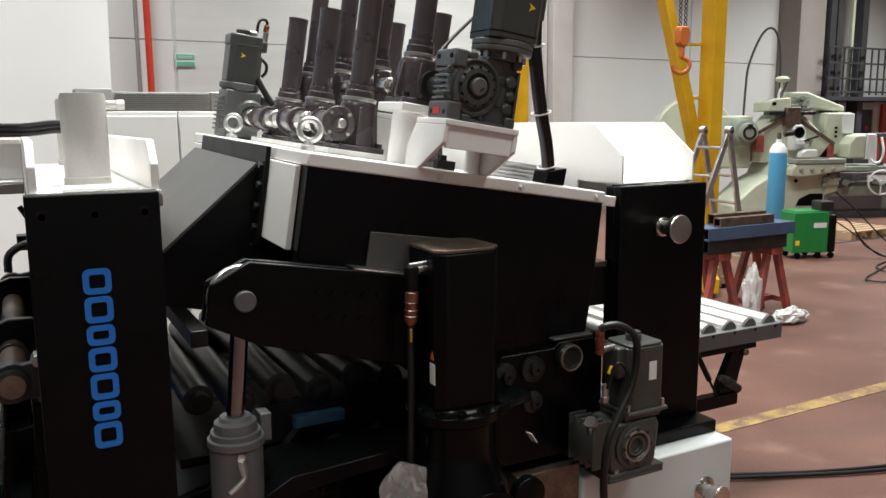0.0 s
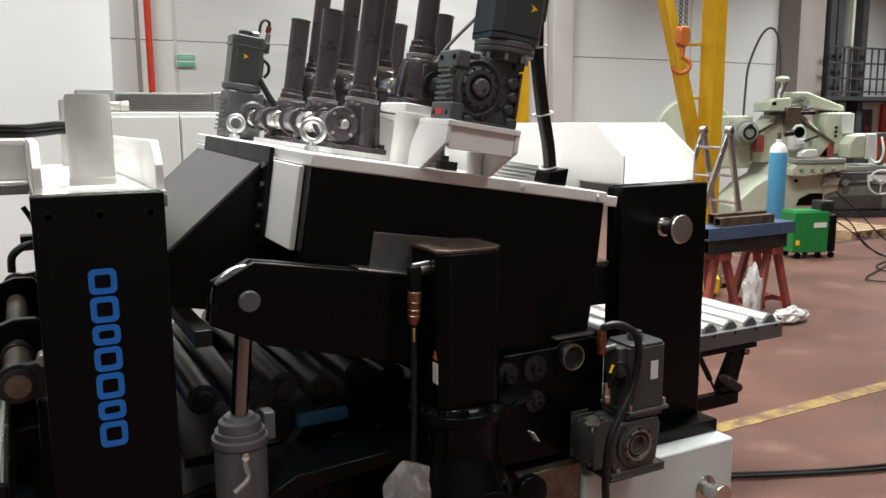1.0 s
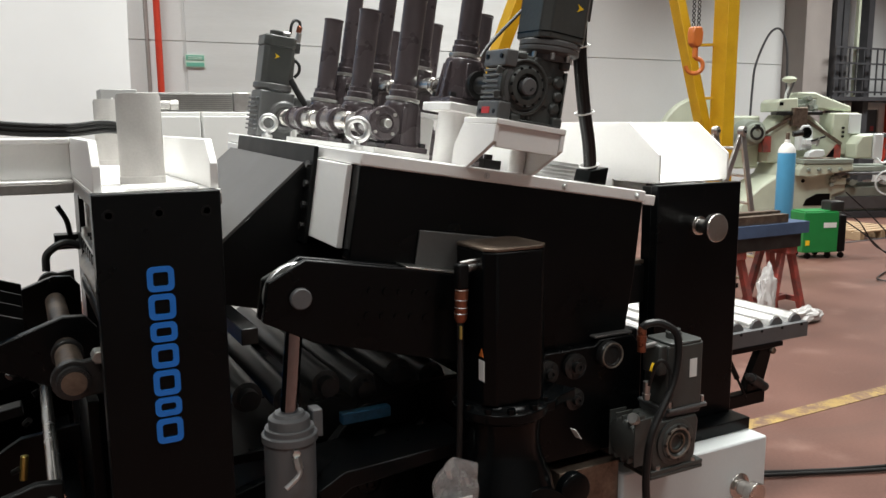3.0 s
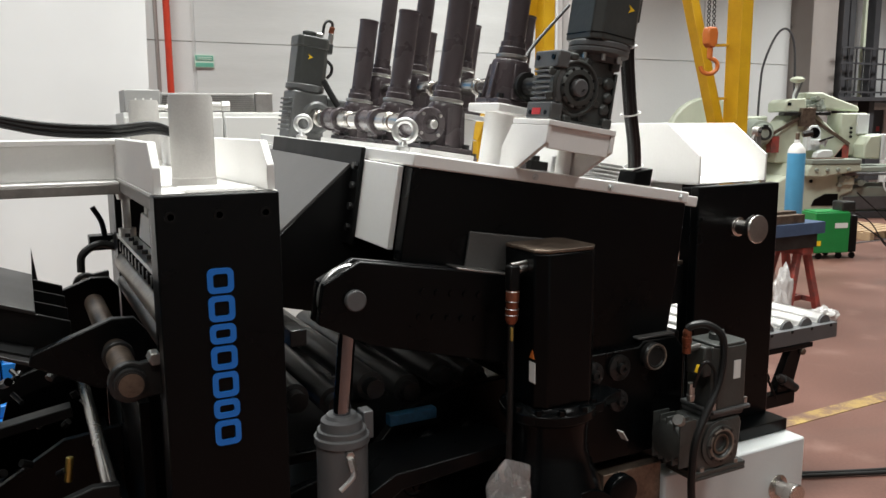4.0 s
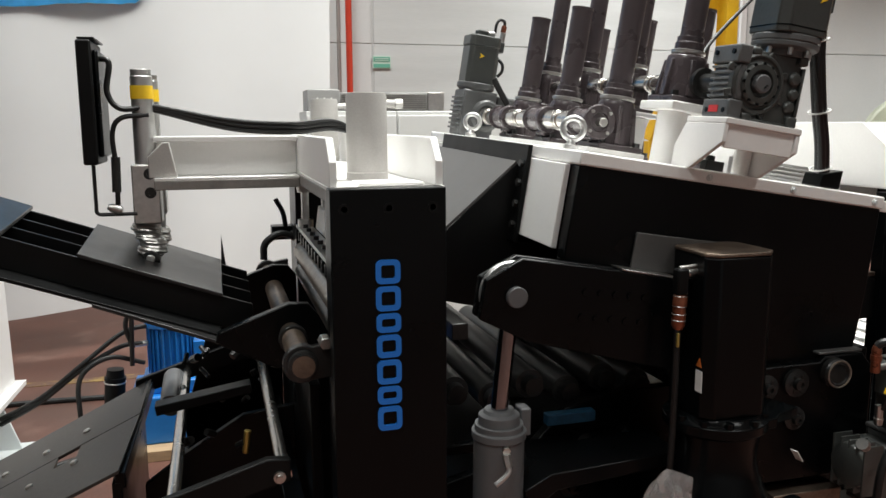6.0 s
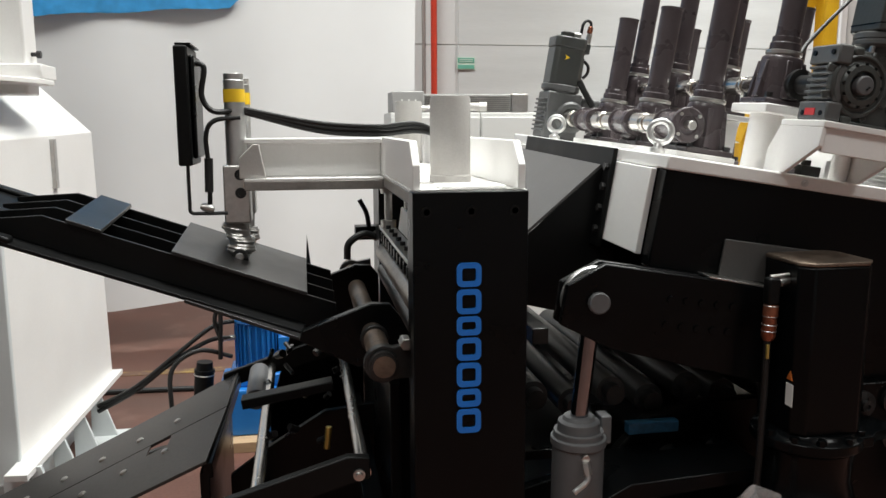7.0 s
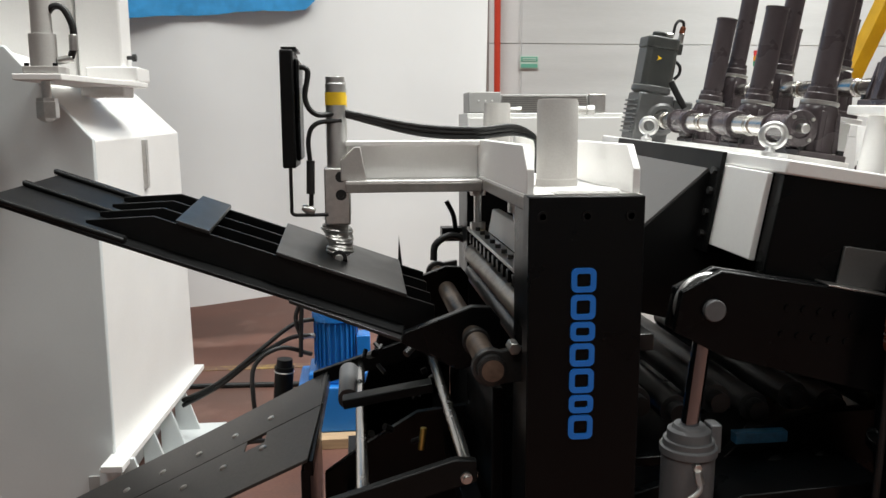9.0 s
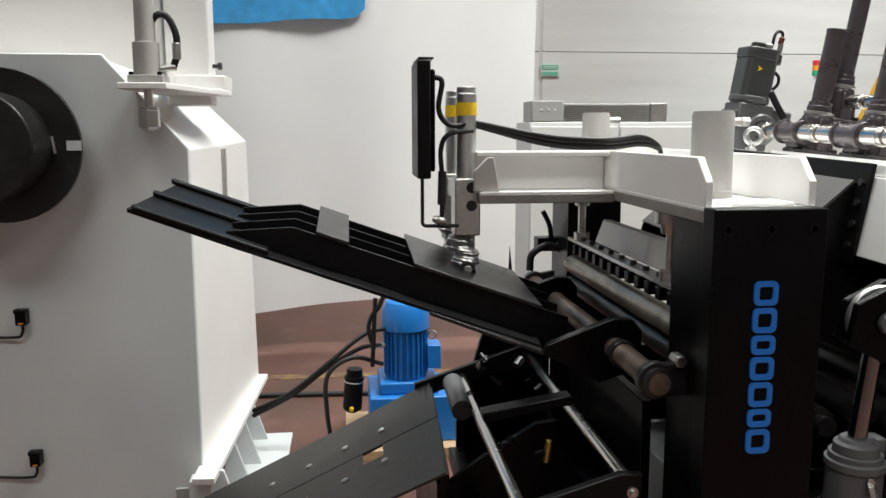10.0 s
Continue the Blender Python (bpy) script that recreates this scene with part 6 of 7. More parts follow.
def trestle(cx, cy, yaw):
    c = thing("trestle", (cx, cy, 0), "worn red steel trestle under the beams", "trestle", "trestles")
    m = Matrix.Translation((cx, cy, 0)) @ Matrix.Rotation(yaw, 4, "Z")
    for sx in (-1, 1):
        for sy in (-1, 1):
            part("leg", bar(B(), m @ Vector((sx * 0.24, sy * 0.15, 0)), m @ Vector((sx * 0.07, sy * 0.11, 0.60)), 0.055, 0.06), RED_TRESTLE, c, "red leg worn to bare steel", 0.003)
        part("foot_bar", bar(B(), m @ Vector((sx * 0.19, -0.14, 0.15)), m @ Vector((sx * 0.19, 0.14, 0.15)), 0.04, 0.05), RED_TRESTLE, c, bevel=0.003)
    part("cross_bar", bar(B(), m @ Vector((-0.185, 0, 0.15)), m @ Vector((0.185, 0, 0.15)), 0.035, 0.05), RED_TRESTLE, c, bevel=0.003)
    part("head_bar", bar(B(), m @ Vector((0, -0.17, 0.63)), m @ Vector((0, 0.17, 0.63)), 0.16, 0.066), RED_TRESTLE, c, bevel=0.004)
    return c


trestle(5.36, 5.05, radians(4))
trestle(6.02, 5.05, radians(4))


def hollow_beam(name, x0, x1, y, z, w, h, mat_, label, yaw=0.0):
    """Rectangular hollow section with open ends."""
    t = 0.008
    bm = B()
    out_, inn = [(-w / 2, 0), (w / 2, 0), (w / 2, h), (-w / 2, h)], [(-w / 2 + t, t), (w / 2 - t, t), (w / 2 - t, h - t), (-w / 2 + t, h - t)]
    rings = []
    for x in (x0, x1):
        rings.append(([bm.verts.new((x, y + a, z + b)) for a, b in out_], [bm.verts.new((x, y + a, z + b)) for a, b in inn]))
    for i in range(4):
        j = (i + 1) % 4
        bm.faces.new((rings[0][0][i], rings[0][0][j], rings[1][0][j], rings[1][0][i]))
        bm.faces.new((rings[0][1][i], rings[0][1][j], rings[1][1][j], rings[1][1][i]))
        for r in rings:
            bm.faces.new((r[0][i], r[0][j], r[1][j], r[1][i]))
    return single(name, bm, mat_, label, "steel beam", "beams on the trestles")


hollow_beam("steel_beam", 5.15, 6.13, 4.93, 0.664, 0.12, 0.12, DARK_STEEL, "dark hollow steel beam across the trestles")
hollow_beam("steel_beam", 5.17, 6.10, 5.12, 0.664, 0.12, 0.12, DARK_STEEL, "dark hollow steel beam across the trestles")
hollow_beam("steel_beam", 5.14, 6.22, 4.99, 0.786, 0.26, 0.105, BLUE_STEEL, "faded blue steel beam on the stack")
hollow_beam("steel_beam", 5.30, 5.97, 4.93, 0.893, 0.08, 0.075, RUST_STEEL, "small browned square tube on the stack")
hollow_beam("steel_beam", 5.36, 6.00, 5.05, 0.893, 0.09, 0.095, RUST_STEEL, "small browned square tube on the stack")


def film_wrap(cx, cy, cz, sx, sy, sz, seed):
    bm = B()
    bmesh.ops.create_icosphere(bm, subdivisions=4, radius=1.0)
    for v in bm.verts:
        n = 1 + 0.35 * noise.noise(v.co * 2.1 + Vector((seed, 0, 0))) + 0.18 * noise.noise(v.co * 5.0 + Vector((0, seed, 0)))
        v.co = Vector((cx + v.co.x * sx * n, cy + v.co.y * sy * n, max(0.004, cz + v.co.z * sz * n)))
    return bm


single("plastic_film", film_wrap(5.70, 4.86, 0.24, 0.10, 0.06, 0.27, 3), PLASTIC_BAG, "crumpled clear plastic film by the trestle", "plastic film", "plastic film")
single("plastic_film", film_wrap(6.02, 4.70, 0.06, 0.20, 0.08, 0.08, 8), PLASTIC_BAG, "crumpled clear plastic film on the floor", "plastic film", "plastic film")
single("plastic_film", film_wrap(7.35, 4.5, 0.05, 0.12, 0.10, 0.07, 12), LABEL, "white crumpled cloth on the red floor", "cloth")

# portable yellow gantry crane
crane = thing("gantry_crane", (5.7, 7.2, 0), "yellow portable gantry crane with braced legs", "crane")
TOPA, TOPB = Vector((6.72, 6.42, 4.6)), Vector((4.9, 8.0, 4.6))
part("post", bar(B(), (6.72, 6.42, 0.08), TOPA, 0.20, 0.17), YELLOW, crane, bevel=0.008)
part("brace", bar(B(), (6.80, 6.33, 0.4), (6.27, 6.80, 3.4), 0.13, 0.12), YELLOW, crane, bevel=0.008)
for z, dx in ((2.62, 0.30), (2.05, 0.19)):
    part("rung", bar(B(), (6.70 - dx, 6.44 + dx * 0.85, z), (6.69, 6.45, z), 0.03, 0.03), YELLOW, crane, bevel=0.003)
part("foot_beam", bar(B(), (6.2, 5.8, 0.12), (7.3, 7.1, 0.12), 0.16, 0.16), YELLOW, crane, bevel=0.01)
for p, q in (((4.46, 8.12, 1.6), (4.95, 7.70, 3.3)), ((5.02, 7.62, 1.6), (5.02, 7.62, 4.6)), ):
    part("leg", bar(B(), p, q, 0.17, 0.15), YELLOW, crane, bevel=0.008)
part("leg", bar(B(), (4.46, 8.12, 0.1), (4.46, 8.12, 1.6), 0.17, 0.15), YELLOW, crane, bevel=0.008)
part("leg", bar(B(), (5.02, 7.62, 0.1), (5.02, 7.62, 1.6), 0.17, 0.15), YELLOW, crane, bevel=0.008)
part("foot_beam", bar(B(), (4.2, 7.2, 0.1), (5.3, 8.5, 0.1), 0.16, 0.16), YELLOW, crane, bevel=0.01)
part("top_beam", bar(B(), TOPA + Vector((0.2, -0.17, 0.1)), TOPB + Vector((-0.3, 0.26, 0.1)), 0.16, 0.24), YELLOW, crane, bevel=0.008)

hk = thing("crane_hook", (5.86, 6.0, 2.2), "orange hook block hanging on steel chains", "hook")
part("block", prism(B(), [(5.80, 2.56), (5.79, 2.66), (5.81, 2.72), (5.91, 2.72), (5.93, 2.66), (5.92, 2.56), (5.88, 2.52), (5.84, 2.52)], "y", 5.96, 6.05), ORANGE, hk, bevel=0.015)
part("shank", rod(B(), (5.86, 6.0, 2.42), (5.86, 6.0, 2.53), 0.028), ORANGE, hk)
hook_pts = [(5.86, 6.0, 2.44)] + [(5.855 + 0.075 * math.sin(a), 6.0 - 0.04 * math.sin(a), 2.345 + 0.075 * math.cos(a)) for a in [radians(d) for d in range(10, 271, 26)]]
part("hook", hose(B(), hook_pts, 0.021, 12, 4), ORANGE, hk, bevel=0)
for dx in (-0.035, 0.035):
    bm = B()
    for k in range(28):
        ring(bm, (5.86 + dx, 6.0, 2.74 + k * 0.043), (1, 0, 0) if k % 2 else (0, 1, 0), 0.018, 0.0055, 10, 5)
    part("chain", bm, DARK_STEEL, hk, "steel chain", 0)


def step_ladder():
    """Open folding ladder: two leaves hinged at the top, each with stiles and round rungs."""
    c = thing("ladder", (6.3, 5.95, 0), "folding aluminium ladder standing open", "ladder")
    tops = (Vector((6.35, 6.15, 1.70)), Vector((6.28, 5.74, 1.70)))
    spread = Vector((0.98, -0.17, 0))
    for reach in (-0.60, 0.34):
        feet = [Vector((q.x, q.y, 0)) + spread * reach for q in tops]
        for q, f in zip(tops, feet):
            stile = part("stile", bar(B(), q, f, 0.028, 0.062), ALU, c, bevel=0.003)
            part("foot_cap", bar(B(), f + Vector((0, 0, 0.05)), f, 0.034, 0.068), BLACK, stile)
        for k in range(6):
            f = 0.10 + k * 0.165
            part("rung", rod(B(), tops[0].lerp(feet[0], f), tops[1].lerp(feet[1], f), 0.015, 10), ALU, c, bevel=0)
    for q in tops:
        hinge = part("hinge", rod(B(), q + Vector((-0.01, 0.03, 0)), q + Vector((0.01, -0.03, 0)), 0.05, 16), ZINC, c)
        part("hinge_pin", rod(B(), q + Vector((-0.015, 0.04, 0)), q + Vector((0.015, -0.045, 0)), 0.018, 10), DARK_STEEL, hinge)
    return c


step_ladder()
gas = thing("gas_bottle", (10.2, 8.35, 0), "blue gas bottle with pale shoulder and valve", "gas bottle")
part("cylinder", lathe(B(), (10.2, 8.35, 0), (10.2, 8.35, 3), [(0, 0.12), (0.02, 0.13), (1.32, 0.13)], 32), BLUE_GAS, gas, bevel=0)
part("shoulder", lathe(B(), (10.2, 8.35, 1.32), (10.2, 8.35, 3), [(0, 0.13), (0.06, 0.12), (0.12, 0.08), (0.15, 0.045), (0.20, 0.04)], 32), LABEL, gas, bevel=0)
part("valve", rod(B(), (10.2, 8.35, 1.52), (10.2, 8.35, 1.62), 0.03), RUST_STEEL, gas)
part("regulator", rod(B(), (10.22, 8.28, 1.60), (10.34, 8.2, 1.62), 0.045), DARK_STEEL, gas)

wel = thing("welder", (9.25, 7.0, 0), "green wheeled welding set with black front panel", "welder")
WM = Matrix.Translation((9.22, 6.98, 0)) @ Matrix.Rotation(radians(-20), 4, "Z") @ Matrix.Scale(0.82, 4)


def wbox(x0, x1, y0, y1, z0, z1):
    bm = box(B(), x0, x1, y0, y1, z0, z1)
    bm.transform(WM)
    return bm


part("body", wbox(-0.40, 0.20, -0.2, 0.2, 0.10, 0.75), GREEN, wel, bevel=0.01)
part("front_panel", wbox(0.20, 0.34, -0.2, 0.2, 0.10, 0.70), BLACK_SATIN, wel, bevel=0.02)
part("wire_feeder", wbox(0.06, 0.30, -0.18, 0.1, 0.75, 0.92), DARK_STEEL, wel, bevel=0.02)
part("top_tray", wbox(-0.38, 0.18, -0.18, 0.18, 0.751, 0.77), GREEN, wel, bevel=0.004)
part("label_stripe", wbox(-0.06, 0.16, -0.204, -0.2, 0.50, 0.58), LABEL, wel, "pale printed stripe", 0)
part("yellow_label", wbox(-0.36, -0.29, -0.204, -0.2, 0.22, 0.30), YELLOW_LABEL, wel, bevel=0)
for sx in (-0.3, 0.05, 0.28):
    for sy in (-0.17, 0.17):
        w = rod(B(), (sx, sy - 0.02, 0.05), (sx, sy + 0.02, 0.05), 0.05, 18)
        w.transform(WM)
        part("wheel", w, BLACK, wel)
for k, pts in enumerate(([(9.55, 6.9, 0.6), (9.72, 6.75, 0.45), (9.85, 6.6, 0.15), (9.9, 6.3, 0.02), (9.2, 6.0, 0.02), (9.0, 5.6, 0.02), (9.6, 5.4, 0.02)],
                         [(9.5, 6.85, 0.5), (9.65, 6.6, 0.3), (9.9, 6.4, 0.04), (10.3, 6.2, 0.02), (9.6, 6.05, 0.02), (8.9, 5.8, 0.02), (8.35, 5.55, 0.02), (8.5, 5.3, 0.02), (8.95, 5.25, 0.02)],
                         [(9.6, 6.9, 0.85), (9.9, 6.8, 0.6), (10.2, 6.3, 0.05), (10.3, 5.7, 0.02), (9.4, 5.2, 0.02), (8.9, 5.0, 0.02)])):
    single("welding_cable", hose(B(), pts, 0.009), RUBBER, "black welding cable looped on the floor", "cable", "welding cables")
single("welding_torch", box(B(), 8.6, 8.85, 5.2, 5.28, 0.01, 0.05), BLACK_SATIN, "black welding grip lying on the floor", "torch", bevel=0.015)
pal = thing("pallet", (11.6, 8.2, 0), "light wooden pallet on the red floor", "pallet")
for k in range(6):
    part("board", box(B(), 11.0, 12.1, 7.6 + k * 0.17, 7.72 + k * 0.17, 0.11, 0.135), WOOD, pal)
for k in range(3):
    part("bearer", box(B(), 11.0 + k * 0.5, 11.1 + k * 0.5, 7.6, 8.57, 0.0, 0.11), WOOD, pal)

# pale green gear-cutting machine
mt = thing("machine_tool", (13.6, 10.5, 0), "large pale green old machine tool with handwheels", "machine tool")
LM = Matrix.Translation((13.4, 10.2, 0)) @ Matrix.Rotation(radians(-24), 4, "Z")


def lm(bm):
    bm.transform(LM)
    return bm


part("bed", lm(prism(B(), [(-1.75, 0.0), (-1.75, 0.25), (-1.35, 0.62), (-1.05, 0.80), (-0.95, 1.02), (0.25, 1.02), (0.25, 0.5), (0.0, 0.42), (0.0, 0.0)], "y", -0.55, 0.5)), LATHE, mt, bevel=0.03)
# flat black plate on the bed: the recess's shade is put into its colour
part("bed_recess_shade", lm(prism(B(), [(-0.55, 0.24), (-0.50, 0.36), (-0.30, 0.46), (-0.05, 0.46), (-0.05, 0.24)], "y", -0.565, -0.548)), BLACK, mt, bevel=0)
part("bed_plug", lm(rod(B(), (-0.58, -0.56, 0.70), (-0.58, -0.54, 0.70), 0.035, 14)), BLACK, mt, bevel=0)
part("bed_extension", lm(prism(B(), [(0.0, 0.12), (0.0, 0.50), (0.12, 0.58), (1.7, 0.60), (1.7, 0.12)], "y", -0.5, 0.4)), LATHE_DARK, mt, bevel=0.03)
part("bed_panel", lm(box(B(), 0.08, 1.12, -0.53, -0.5, 0.16, 0.40)), CYL_GREY, mt, bevel=0.01)
part("plinth", lm(box(B(), 0.0, 1.9, -0.6, 0.6, 0.0, 0.12)), DARK_FRAME, mt)
part("carriage_way", lm(box(B(), 0.02, 1.55, -0.62, 0.3, 0.86, 0.96)), LATHE_DARK, mt, bevel=0.015)
part("way_rail", lm(box(B(), 0.0, 1.6, -0.66, -0.55, 0.80, 0.85)), CYL_GREY, mt, bevel=0.01)
part("column", lm(prism(B(), [(-1.12, 1.02), (-1.12, 1.55), (-0.80, 1.92), (-0.35, 1.92), (0.28, 1.36), (0.28, 1.02)], "y", -0.22, 0.5)), LATHE, mt, bevel=0.03)
part("slide", lm(box(B(), -1.05, -0.16, -0.34, -0.1, 1.90, 1.965)), DARK_STEEL, mt, bevel=0.01)
part("slide_post", lm(box(B(), -0.74, -0.47, -0.38, -0.24, 1.70, 2.04)), RUST_STEEL, mt, bevel=0.01)
part("head_box", lm(prism(B(), [(-1.02, 1.966), (-1.02, 2.14), (-0.94, 2.20), (-0.62, 2.22), (-0.60, 1.966)], "y", -0.28, 0.4)), LATHE, mt, bevel=0.02)
part("head_window", lm(box(B(), -0.97, -0.90, -0.285, -0.28, 2.08, 2.14)), BLACK, mt, bevel=0)
part("boom", lm(prism(B(), [(-0.55, 2.20), (-0.50, 2.33), (-0.18, 2.33), (0.0, 2.26), (0.55, 2.06), (0.56, 1.96), (-0.16, 2.02), (-0.16, 2.20)], "y", -0.05, 0.35)), LATHE, mt, bevel=0.03)
part("boom_neck", lm(box(B(), -0.58, -0.14, -0.05, 0.3, 1.966, 2.20)), LATHE_DARK, mt, bevel=0.02)
part("switch_cabinet", lm(box(B(), 0.12, 0.64, -0.20, 0.3, 1.15, 1.94)), LATHE, mt, bevel=0.03)
part("cabinet_side", lm(box(B(), 0.42, 0.645, -0.25, -0.201, 1.55, 1.92)), WHITE_GREY, mt, bevel=0.01)
bm = B()
for k in range(3):
    rod(bm, (0.32, -0.205, 1.50 + k * 0.08), (0.32, -0.23, 1.50 + k * 0.08), 0.024, 12)
part("button", lm(bm), BLACK, mt, bevel=0)
part("spindle_plate", lm(prism(B(), [(-0.62, 1.25), (-0.62, 1.62), (-0.56, 1.72), (-0.42, 1.72), (-0.36, 1.62), (-0.36, 1.25)], "y", -0.40, -0.22)), WHITE_GREY, mt, bevel=0.02)
part("spindle", lm(lathe(B(), (-0.49, -0.405, 1.58), (-0.49, -0.6, 1.58), [(0, 0.10), (0.012, 0.10), (0.013, 0.075), (0.002, 0.07)], 28)), BLACK, mt, bevel=0)
part("vice", lm(box(B(), -0.56, -0.30, -0.52, -0.40, 1.36, 1.46)), WHITE_GREY, mt, bevel=0.012)
part("clamp", lm(bar(B(), (-0.46, -0.55, 1.43), (-0.18, -0.50, 1.51), 0.035, 0.035)), DARK_STEEL, mt)
part("clamp", lm(bar(B(), (-0.36, -0.55, 1.33), (-0.32, -0.55, 1.46), 0.03, 0.03)), ZINC, mt)
part("work_block", lm(prism(B(), [(-0.55, 1.13), (-0.52, 1.22), (-0.42, 1.27), (-0.25, 1.27), (-0.22, 1.18), (-0.28, 1.13)], "y", -0.62, -0.45)), WHITE_GREY, mt, bevel=0.012)
part("cross_slide", lm(box(B(), -0.72, 0.22, -0.80, -0.35, 1.02, 1.11)), LATHE_DARK, mt, bevel=0.012)
part("rust_strip", lm(box(B(), -0.66, -0.10, -0.78, -0.50, 1.111, 1.13)), RUST_STEEL, mt, bevel=0.004)
part("apron", lm(prism(B(), [(-0.78, 0.80), (-0.78, 0.92), (-0.70, 1.019), (0.22, 1.019), (0.25, 0.90), (0.0, 0.86), (-0.55, 0.78)], "y", -0.78, -0.56)), LATHE, mt, bevel=0.02)
bm = B()
for k in range(4):
    rod(bm, (-0.62 + k * 0.2, -0.781, 0.92), (-0.62 + k * 0.2, -0.83, 0.92), 0.032, 12)
part("apron_knob", lm(bm), LATHE_DARK, mt, bevel=0.004)
part("slant_bar", lm(bar(B(), (-1.24, -0.27, 1.56), (-0.72, -0.27, 1.86), 0.05, 0.055)), RUST_STEEL, mt)
part("slant_bar", lm(bar(B(), (-0.47, -0.27, 1.83), (0.27, -0.27, 1.36), 0.05, 0.055)), RUST_STEEL, mt)
part("rust_cheek", lm(prism(B(), [(0.02, 1.13), (0.20, 1.36), (0.28, 1.34), (0.28, 1.03), (0.02, 1.03)], "y", -0.26, -0.222)), RED_TRESTLE, mt)
# black triangle laid on the cheek paints in the shade of a recess
part("cheek_recess_shade", lm(prism(B(), [(0.0, 1.12), (0.14, 1.30), (0.14, 1.12)], "y", -0.27, -0.261)), BLACK, mt, bevel=0)
part("rust_cheek", lm(box(B(), -1.25, -1.10, -0.30, -0.1, 1.22, 1.52)), RED_TRESTLE, mt)
part("side_body", lm(prism(B(), [(-2.0, 0.9), (-2.0, 1.78), (-1.85, 1.9), (-1.14, 1.9), (-1.14, 0.9)], "y", 0.1, 0.7)), LATHE, mt, bevel=0.04)
part("faceplate", lm(lathe(B(), (-1.42, -0.38, 1.58), (-1.42, 0.2, 1.58), [(0, 0.13), (0.02, 0.17), (0.12, 0.18), (0.13, 0.23), (0.3, 0.25), (0.5, 0.27)], 32)), LATHE_DARK, mt, bevel=0)
part("bore", lm(lathe(B(), (-1.42, -0.385, 1.58), (-1.42, -0.3, 1.58), [(0.02, 0.06), (0, 0.09), (0.002, 0.13), (0.02, 0.14)], 28)), DARK_STEEL, mt, bevel=0)
part("chuck_jaw", lm(box(B(), -1.46, -1.38, -0.42, -0.36, 1.66, 1.74)), DARK_STEEL, mt)
part("gear_cover", lm(lathe(B(), (-2.0, 0.8, 1.45), (-2.0, 1.0, 1.45), [(0, 0.80), (0.03, 0.84), (0.2, 0.84)], 48)), LATHE, mt, bevel=0)
part("tool_arm", lm(bar(B(), (-0.68, 0.0, 2.22), (-0.54, 0.0, 2.62), 0.03, 0.03)), CYL_GREY, mt)
part("lamp_shade", lm(lathe(B(), (-0.72, -0.1, 2.50), (-0.72, -0.12, 2.9), [(0, 0.04), (0.03, 0.12), (0.07, 0.135), (0.11, 0.08), (0.12, 0.02)], 24)), LATHE, mt, "pale lamp shade", 0)
part("lamp_arm", lm(hose(B(), [(-0.72, -0.1, 2.50), (-0.73, -0.1, 2.40), (-0.77, -0.1, 2.30), (-0.78, -0.1, 2.2)], 0.022)), WHITE_GREY, mt, bevel=0)
rng = random.Random(9)
bm = B()
for k in range(16):
    x = rng.uniform(-0.62, -0.22)
    z = rng.uniform(2.0, 2.22)
    rod(bm, (x, -0.12, z), (x + rng.uniform(-0.06, 0.06), -0.22 - rng.uniform(0, 0.1), z + rng.uniform(-0.02, 0.06)), rng.uniform(0.02, 0.05), 10)
part("linkage", lm(bm), LATHE_DARK, mt, bevel=0)
bm = B()
for k in range(9):
    x, z = rng.uniform(-0.05, 0.45), rng.uniform(0.62, 0.78)
    rod(bm, (x, -0.5, z), (x + rng.uniform(-0.05, 0.05), -0.64, z), rng.uniform(0.025, 0.06), 10)
part("feed_gear", lm(bm), LATHE_DARK, mt, bevel=0)
part("feed_box", lm(box(B(), -0.02, 0.22, -0.62, -0.5, 0.62, 0.76)), LATHE, mt, bevel=0.02)
part("handwheel", lm(ring(B(), (0.96, -0.72, 0.66), (0.2, 1, 0), 0.22, 0.018, 36, 8)), WHITE_GREY, mt, bevel=0)
bm = B()
for k in range(3):
    a = 0.5 + k * math.tau / 3
    rod(bm, (0.96, -0.72, 0.66), (0.96 + 0.215 * math.cos(a), -0.72 - 0.04 * math.cos(a), 0.66 + 0.215 * math.sin(a)), 0.013, 8)
rod(bm, (0.96, -0.75, 0.66), (0.96, -0.5, 0.66), 0.04, 14)
part("spoke", lm(bm), WHITE_GREY, mt, bevel=0)
part("motor_housing", lm(prism(B(), [(0.40, 1.10), (0.40, 1.36), (0.50, 1.52), (0.72, 1.54), (0.72, 1.10)], "y", -0.55, 0.0)), LATHE, mt, bevel=0.03)
part("control_box", lm(box(B(), 0.722, 0.90, -0.58, -0.05, 1.08, 1.55)), WHITE_GREY, mt, bevel=0.02)
part("control_arm", lm(box(B(), 0.86, 1.9, -0.50, -0.30, 1.48, 1.56)), CYL_GREY, mt, bevel=0.01)
part("conduit", lm(hose(B(), [(0.80, -0.58, 1.10), (0.86, -0.62, 1.02), (0.98, -0.62, 1.06), (1.03, -0.6, 1.25), (1.04, -0.5, 1.48)], 0.022)), WHITE_GREY, mt, bevel=0)
part("tool_post", lm(lathe(B(), (1.08, -0.45, 0.96), (1.08, -0.45, 1.6), [(0, 0.06), (0.12, 0.06), (0.13, 0.035), (0.3, 0.035), (0.31, 0.05), (0.4, 0.05)], 14)), CYL_GREY, mt, bevel=0)
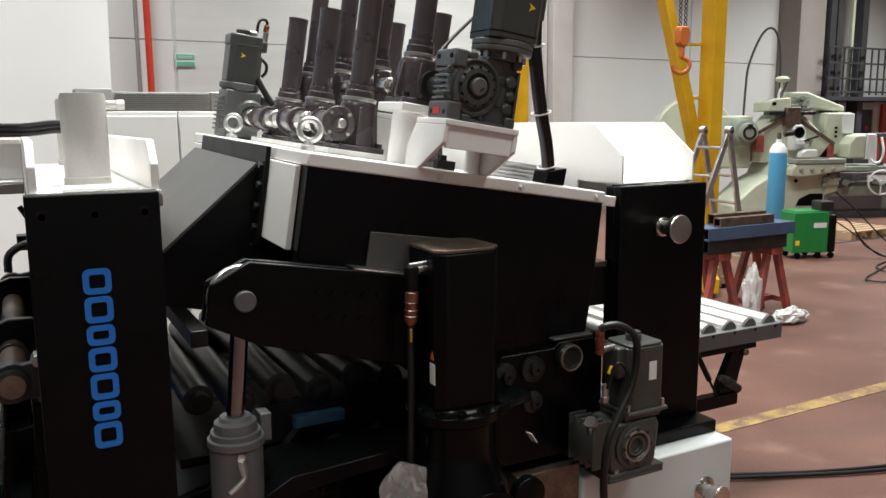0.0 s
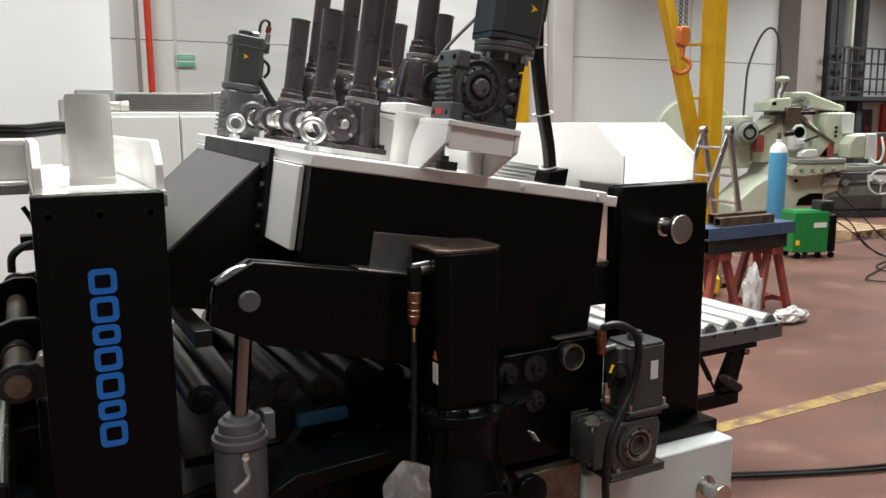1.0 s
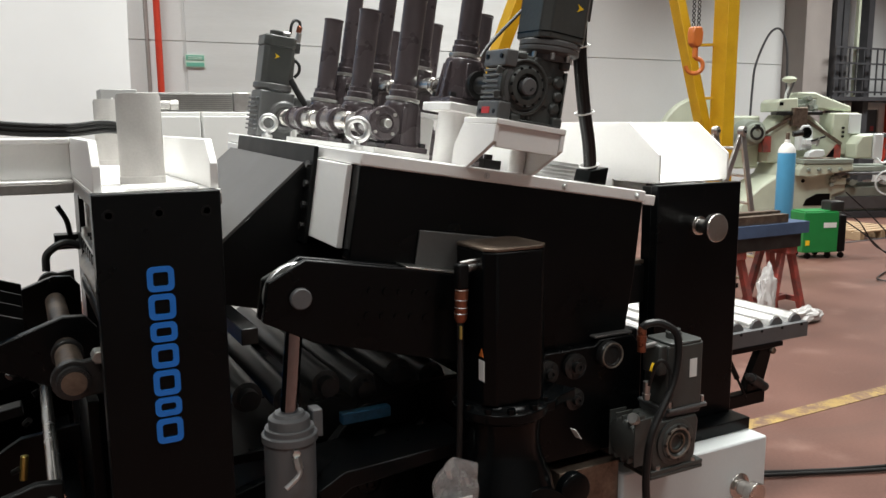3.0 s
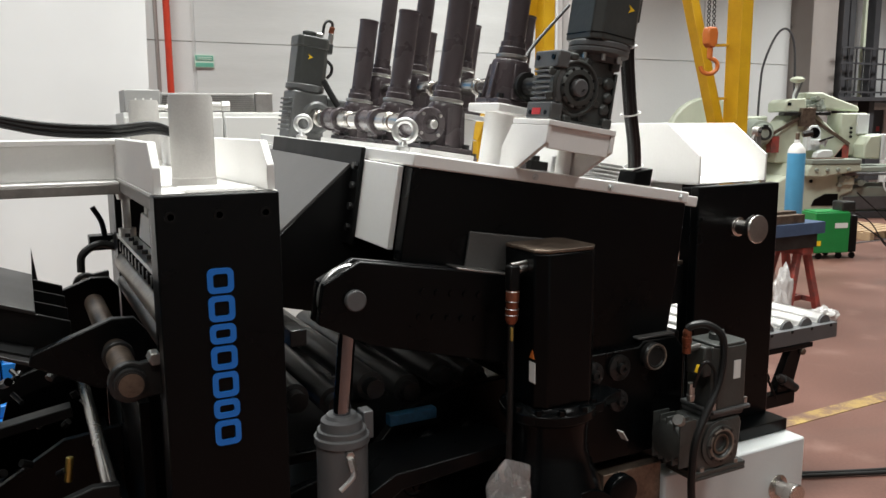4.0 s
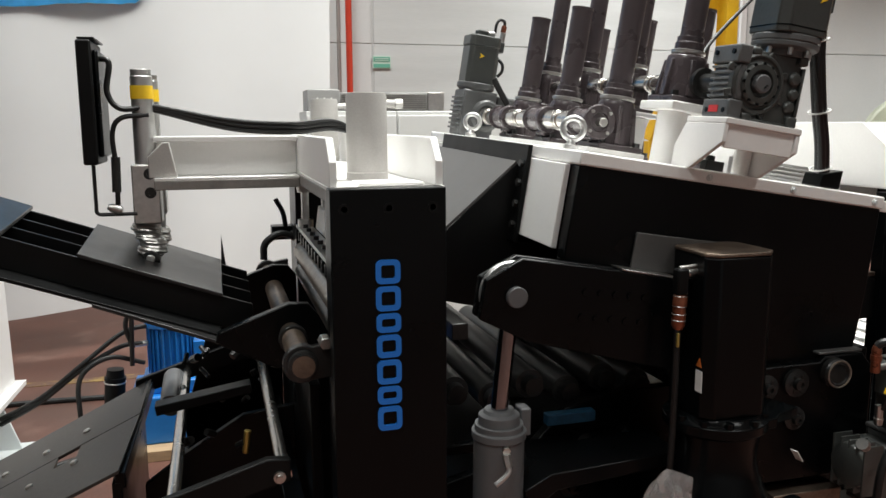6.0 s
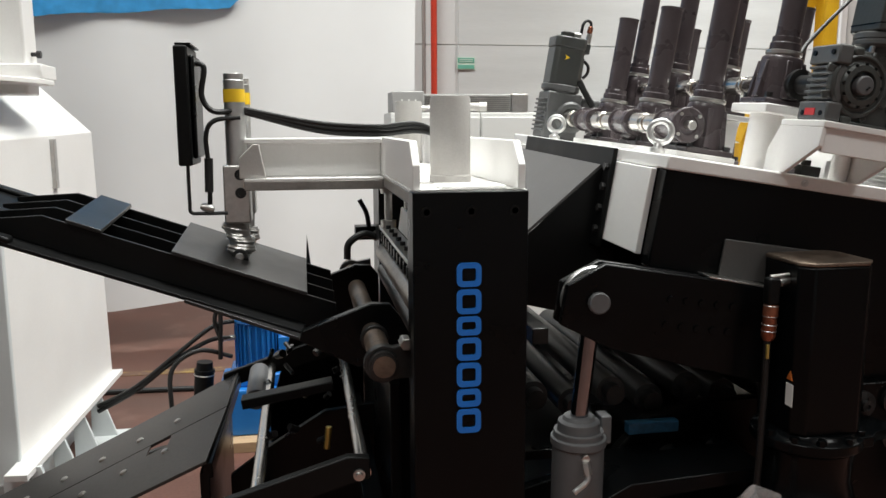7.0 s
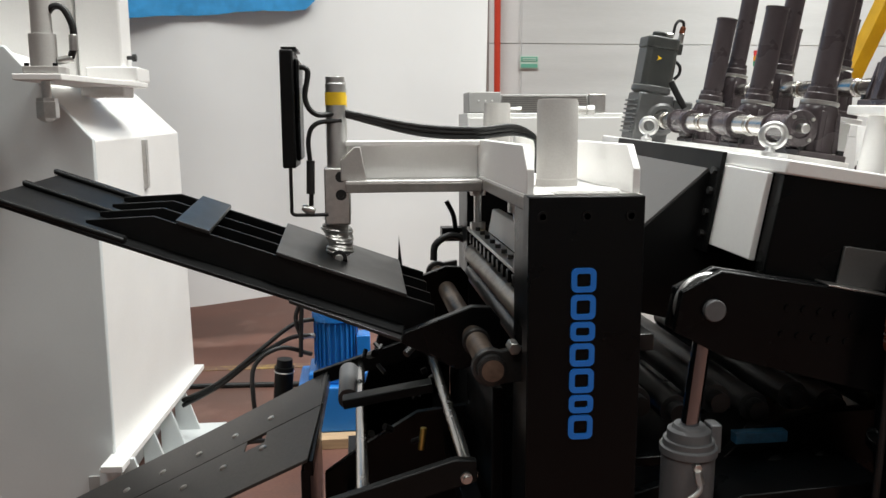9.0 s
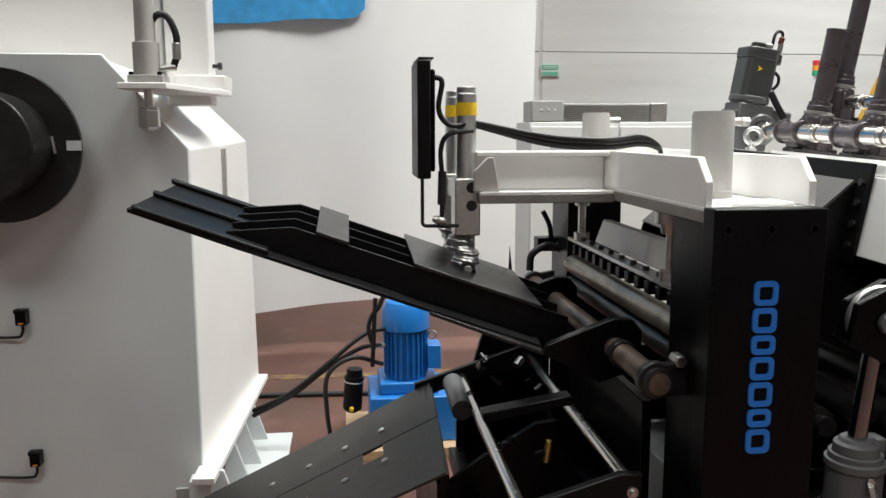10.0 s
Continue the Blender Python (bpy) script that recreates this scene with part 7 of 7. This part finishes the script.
part("hose", lm(hose(B(), [(-1.12, 0.6, 1.6), (-1.10, 0.6, 2.4), (-1.05, 0.6, 2.9), (-0.82, 0.6, 3.45), (-0.6, 0.6, 3.55), (-0.45, 0.6, 3.2), (-0.4, 0.6, 2.3)], 0.022)), DARK_FRAME, mt, bevel=0)
sw = thing("signal_lamp", (2.315, 5.4, 1.886), "stacked red, amber and green signal lamp", "signal lamp")
part("pole", rod(B(), (2.315, 5.40, 1.886), (2.315, 5.40, 2.196), 0.012), LABEL, sw)
for k, m_ in enumerate((GREEN_LAMP, AMBER_LAMP, RED_SIGN)):
    part("lamp", rod(B(), (2.315, 5.40, 2.196 + k * 0.035), (2.315, 5.40, 2.229 + k * 0.035), 0.022), m_, sw, bevel=0.002)
for k in range(3):
    electrical_cabinet(4.3 + k * 0.74, 5.03 + k * 0.74, 11.5, 1.96, "cabinets by the wall")
crate = thing("wooden_crate", (16.6, 9.4, 0), "brown wooden crate beside the machine", "crate")
part("body", box(B(), 15.9, 17.3, 9.0, 9.9, 0.0, 1.1), WOOD, crate, bevel=0.01)

# mezzanine with railing, posts and office front
mz = thing("mezzanine", (19.5, 12.0, 0), "dark steel mezzanine with bar railing", "mezzanine", kind="structure")
part("deck", box(B(), 16.4, 23.9, 12.2, 13.05, 2.25, 2.34), DARK_FRAME, mz)
for x in (16.75, 17.0, 17.9):
    part("post", box(B(), x - 0.10, x + 0.10, 12.4, 12.7, 0.0, 7.9), DARK_FRAME, mz)
part("post", box(B(), 17.22, 17.30, 12.26, 12.34, 2.34, 7.9), LATHE, mz, "pale green post")
for z in (3.45, 3.1, 2.75, 2.45):
    part("rail", box(B(), 16.4, 23.9, 12.2, 12.24, z - 0.02, z + 0.02), DARK_FRAME, mz, bevel=0)
for k in range(26):
    x = 16.45 + k * 0.25
    part("baluster", box(B(), x - 0.014, x + 0.014, 12.205, 12.235, 2.38, 3.45), DARK_FRAME, mz, bevel=0)
off = thing("office_front", (19.4, 12.9, 0), "white framed office front under the mezzanine", "office front", kind="structure")
part("wall", box(B(), 17.6, 23.5, 12.95, 13.05, 0.0, 2.22), WHITE, off, "white partition wall")
for x0, x1 in ((18.43, 18.64), (19.12, 19.30)):
    part("frame", box(B(), x0, x1, 12.86, 12.95, 0.0, 2.14), WHITE, off, bevel=0.01)
part("frame", box(B(), 18.642, 19.118, 12.86, 12.95, 2.06, 2.14), WHITE, off, bevel=0.01)
pane = part("window_pane", box(B(), 18.642, 19.118, 12.90, 12.945, 0.3, 2.058), DARK_FRAME, off, "dark door pane", 0)
part("marker", box(B(), 18.87, 19.0, 12.893, 12.899, 1.53, 1.65), RED_SIGN, pane, "red sticker", 0)
part("red_panel", box(B(), 19.5, 20.4, 12.87, 12.949, 0.5, 2.2), RED_PIPE, off)
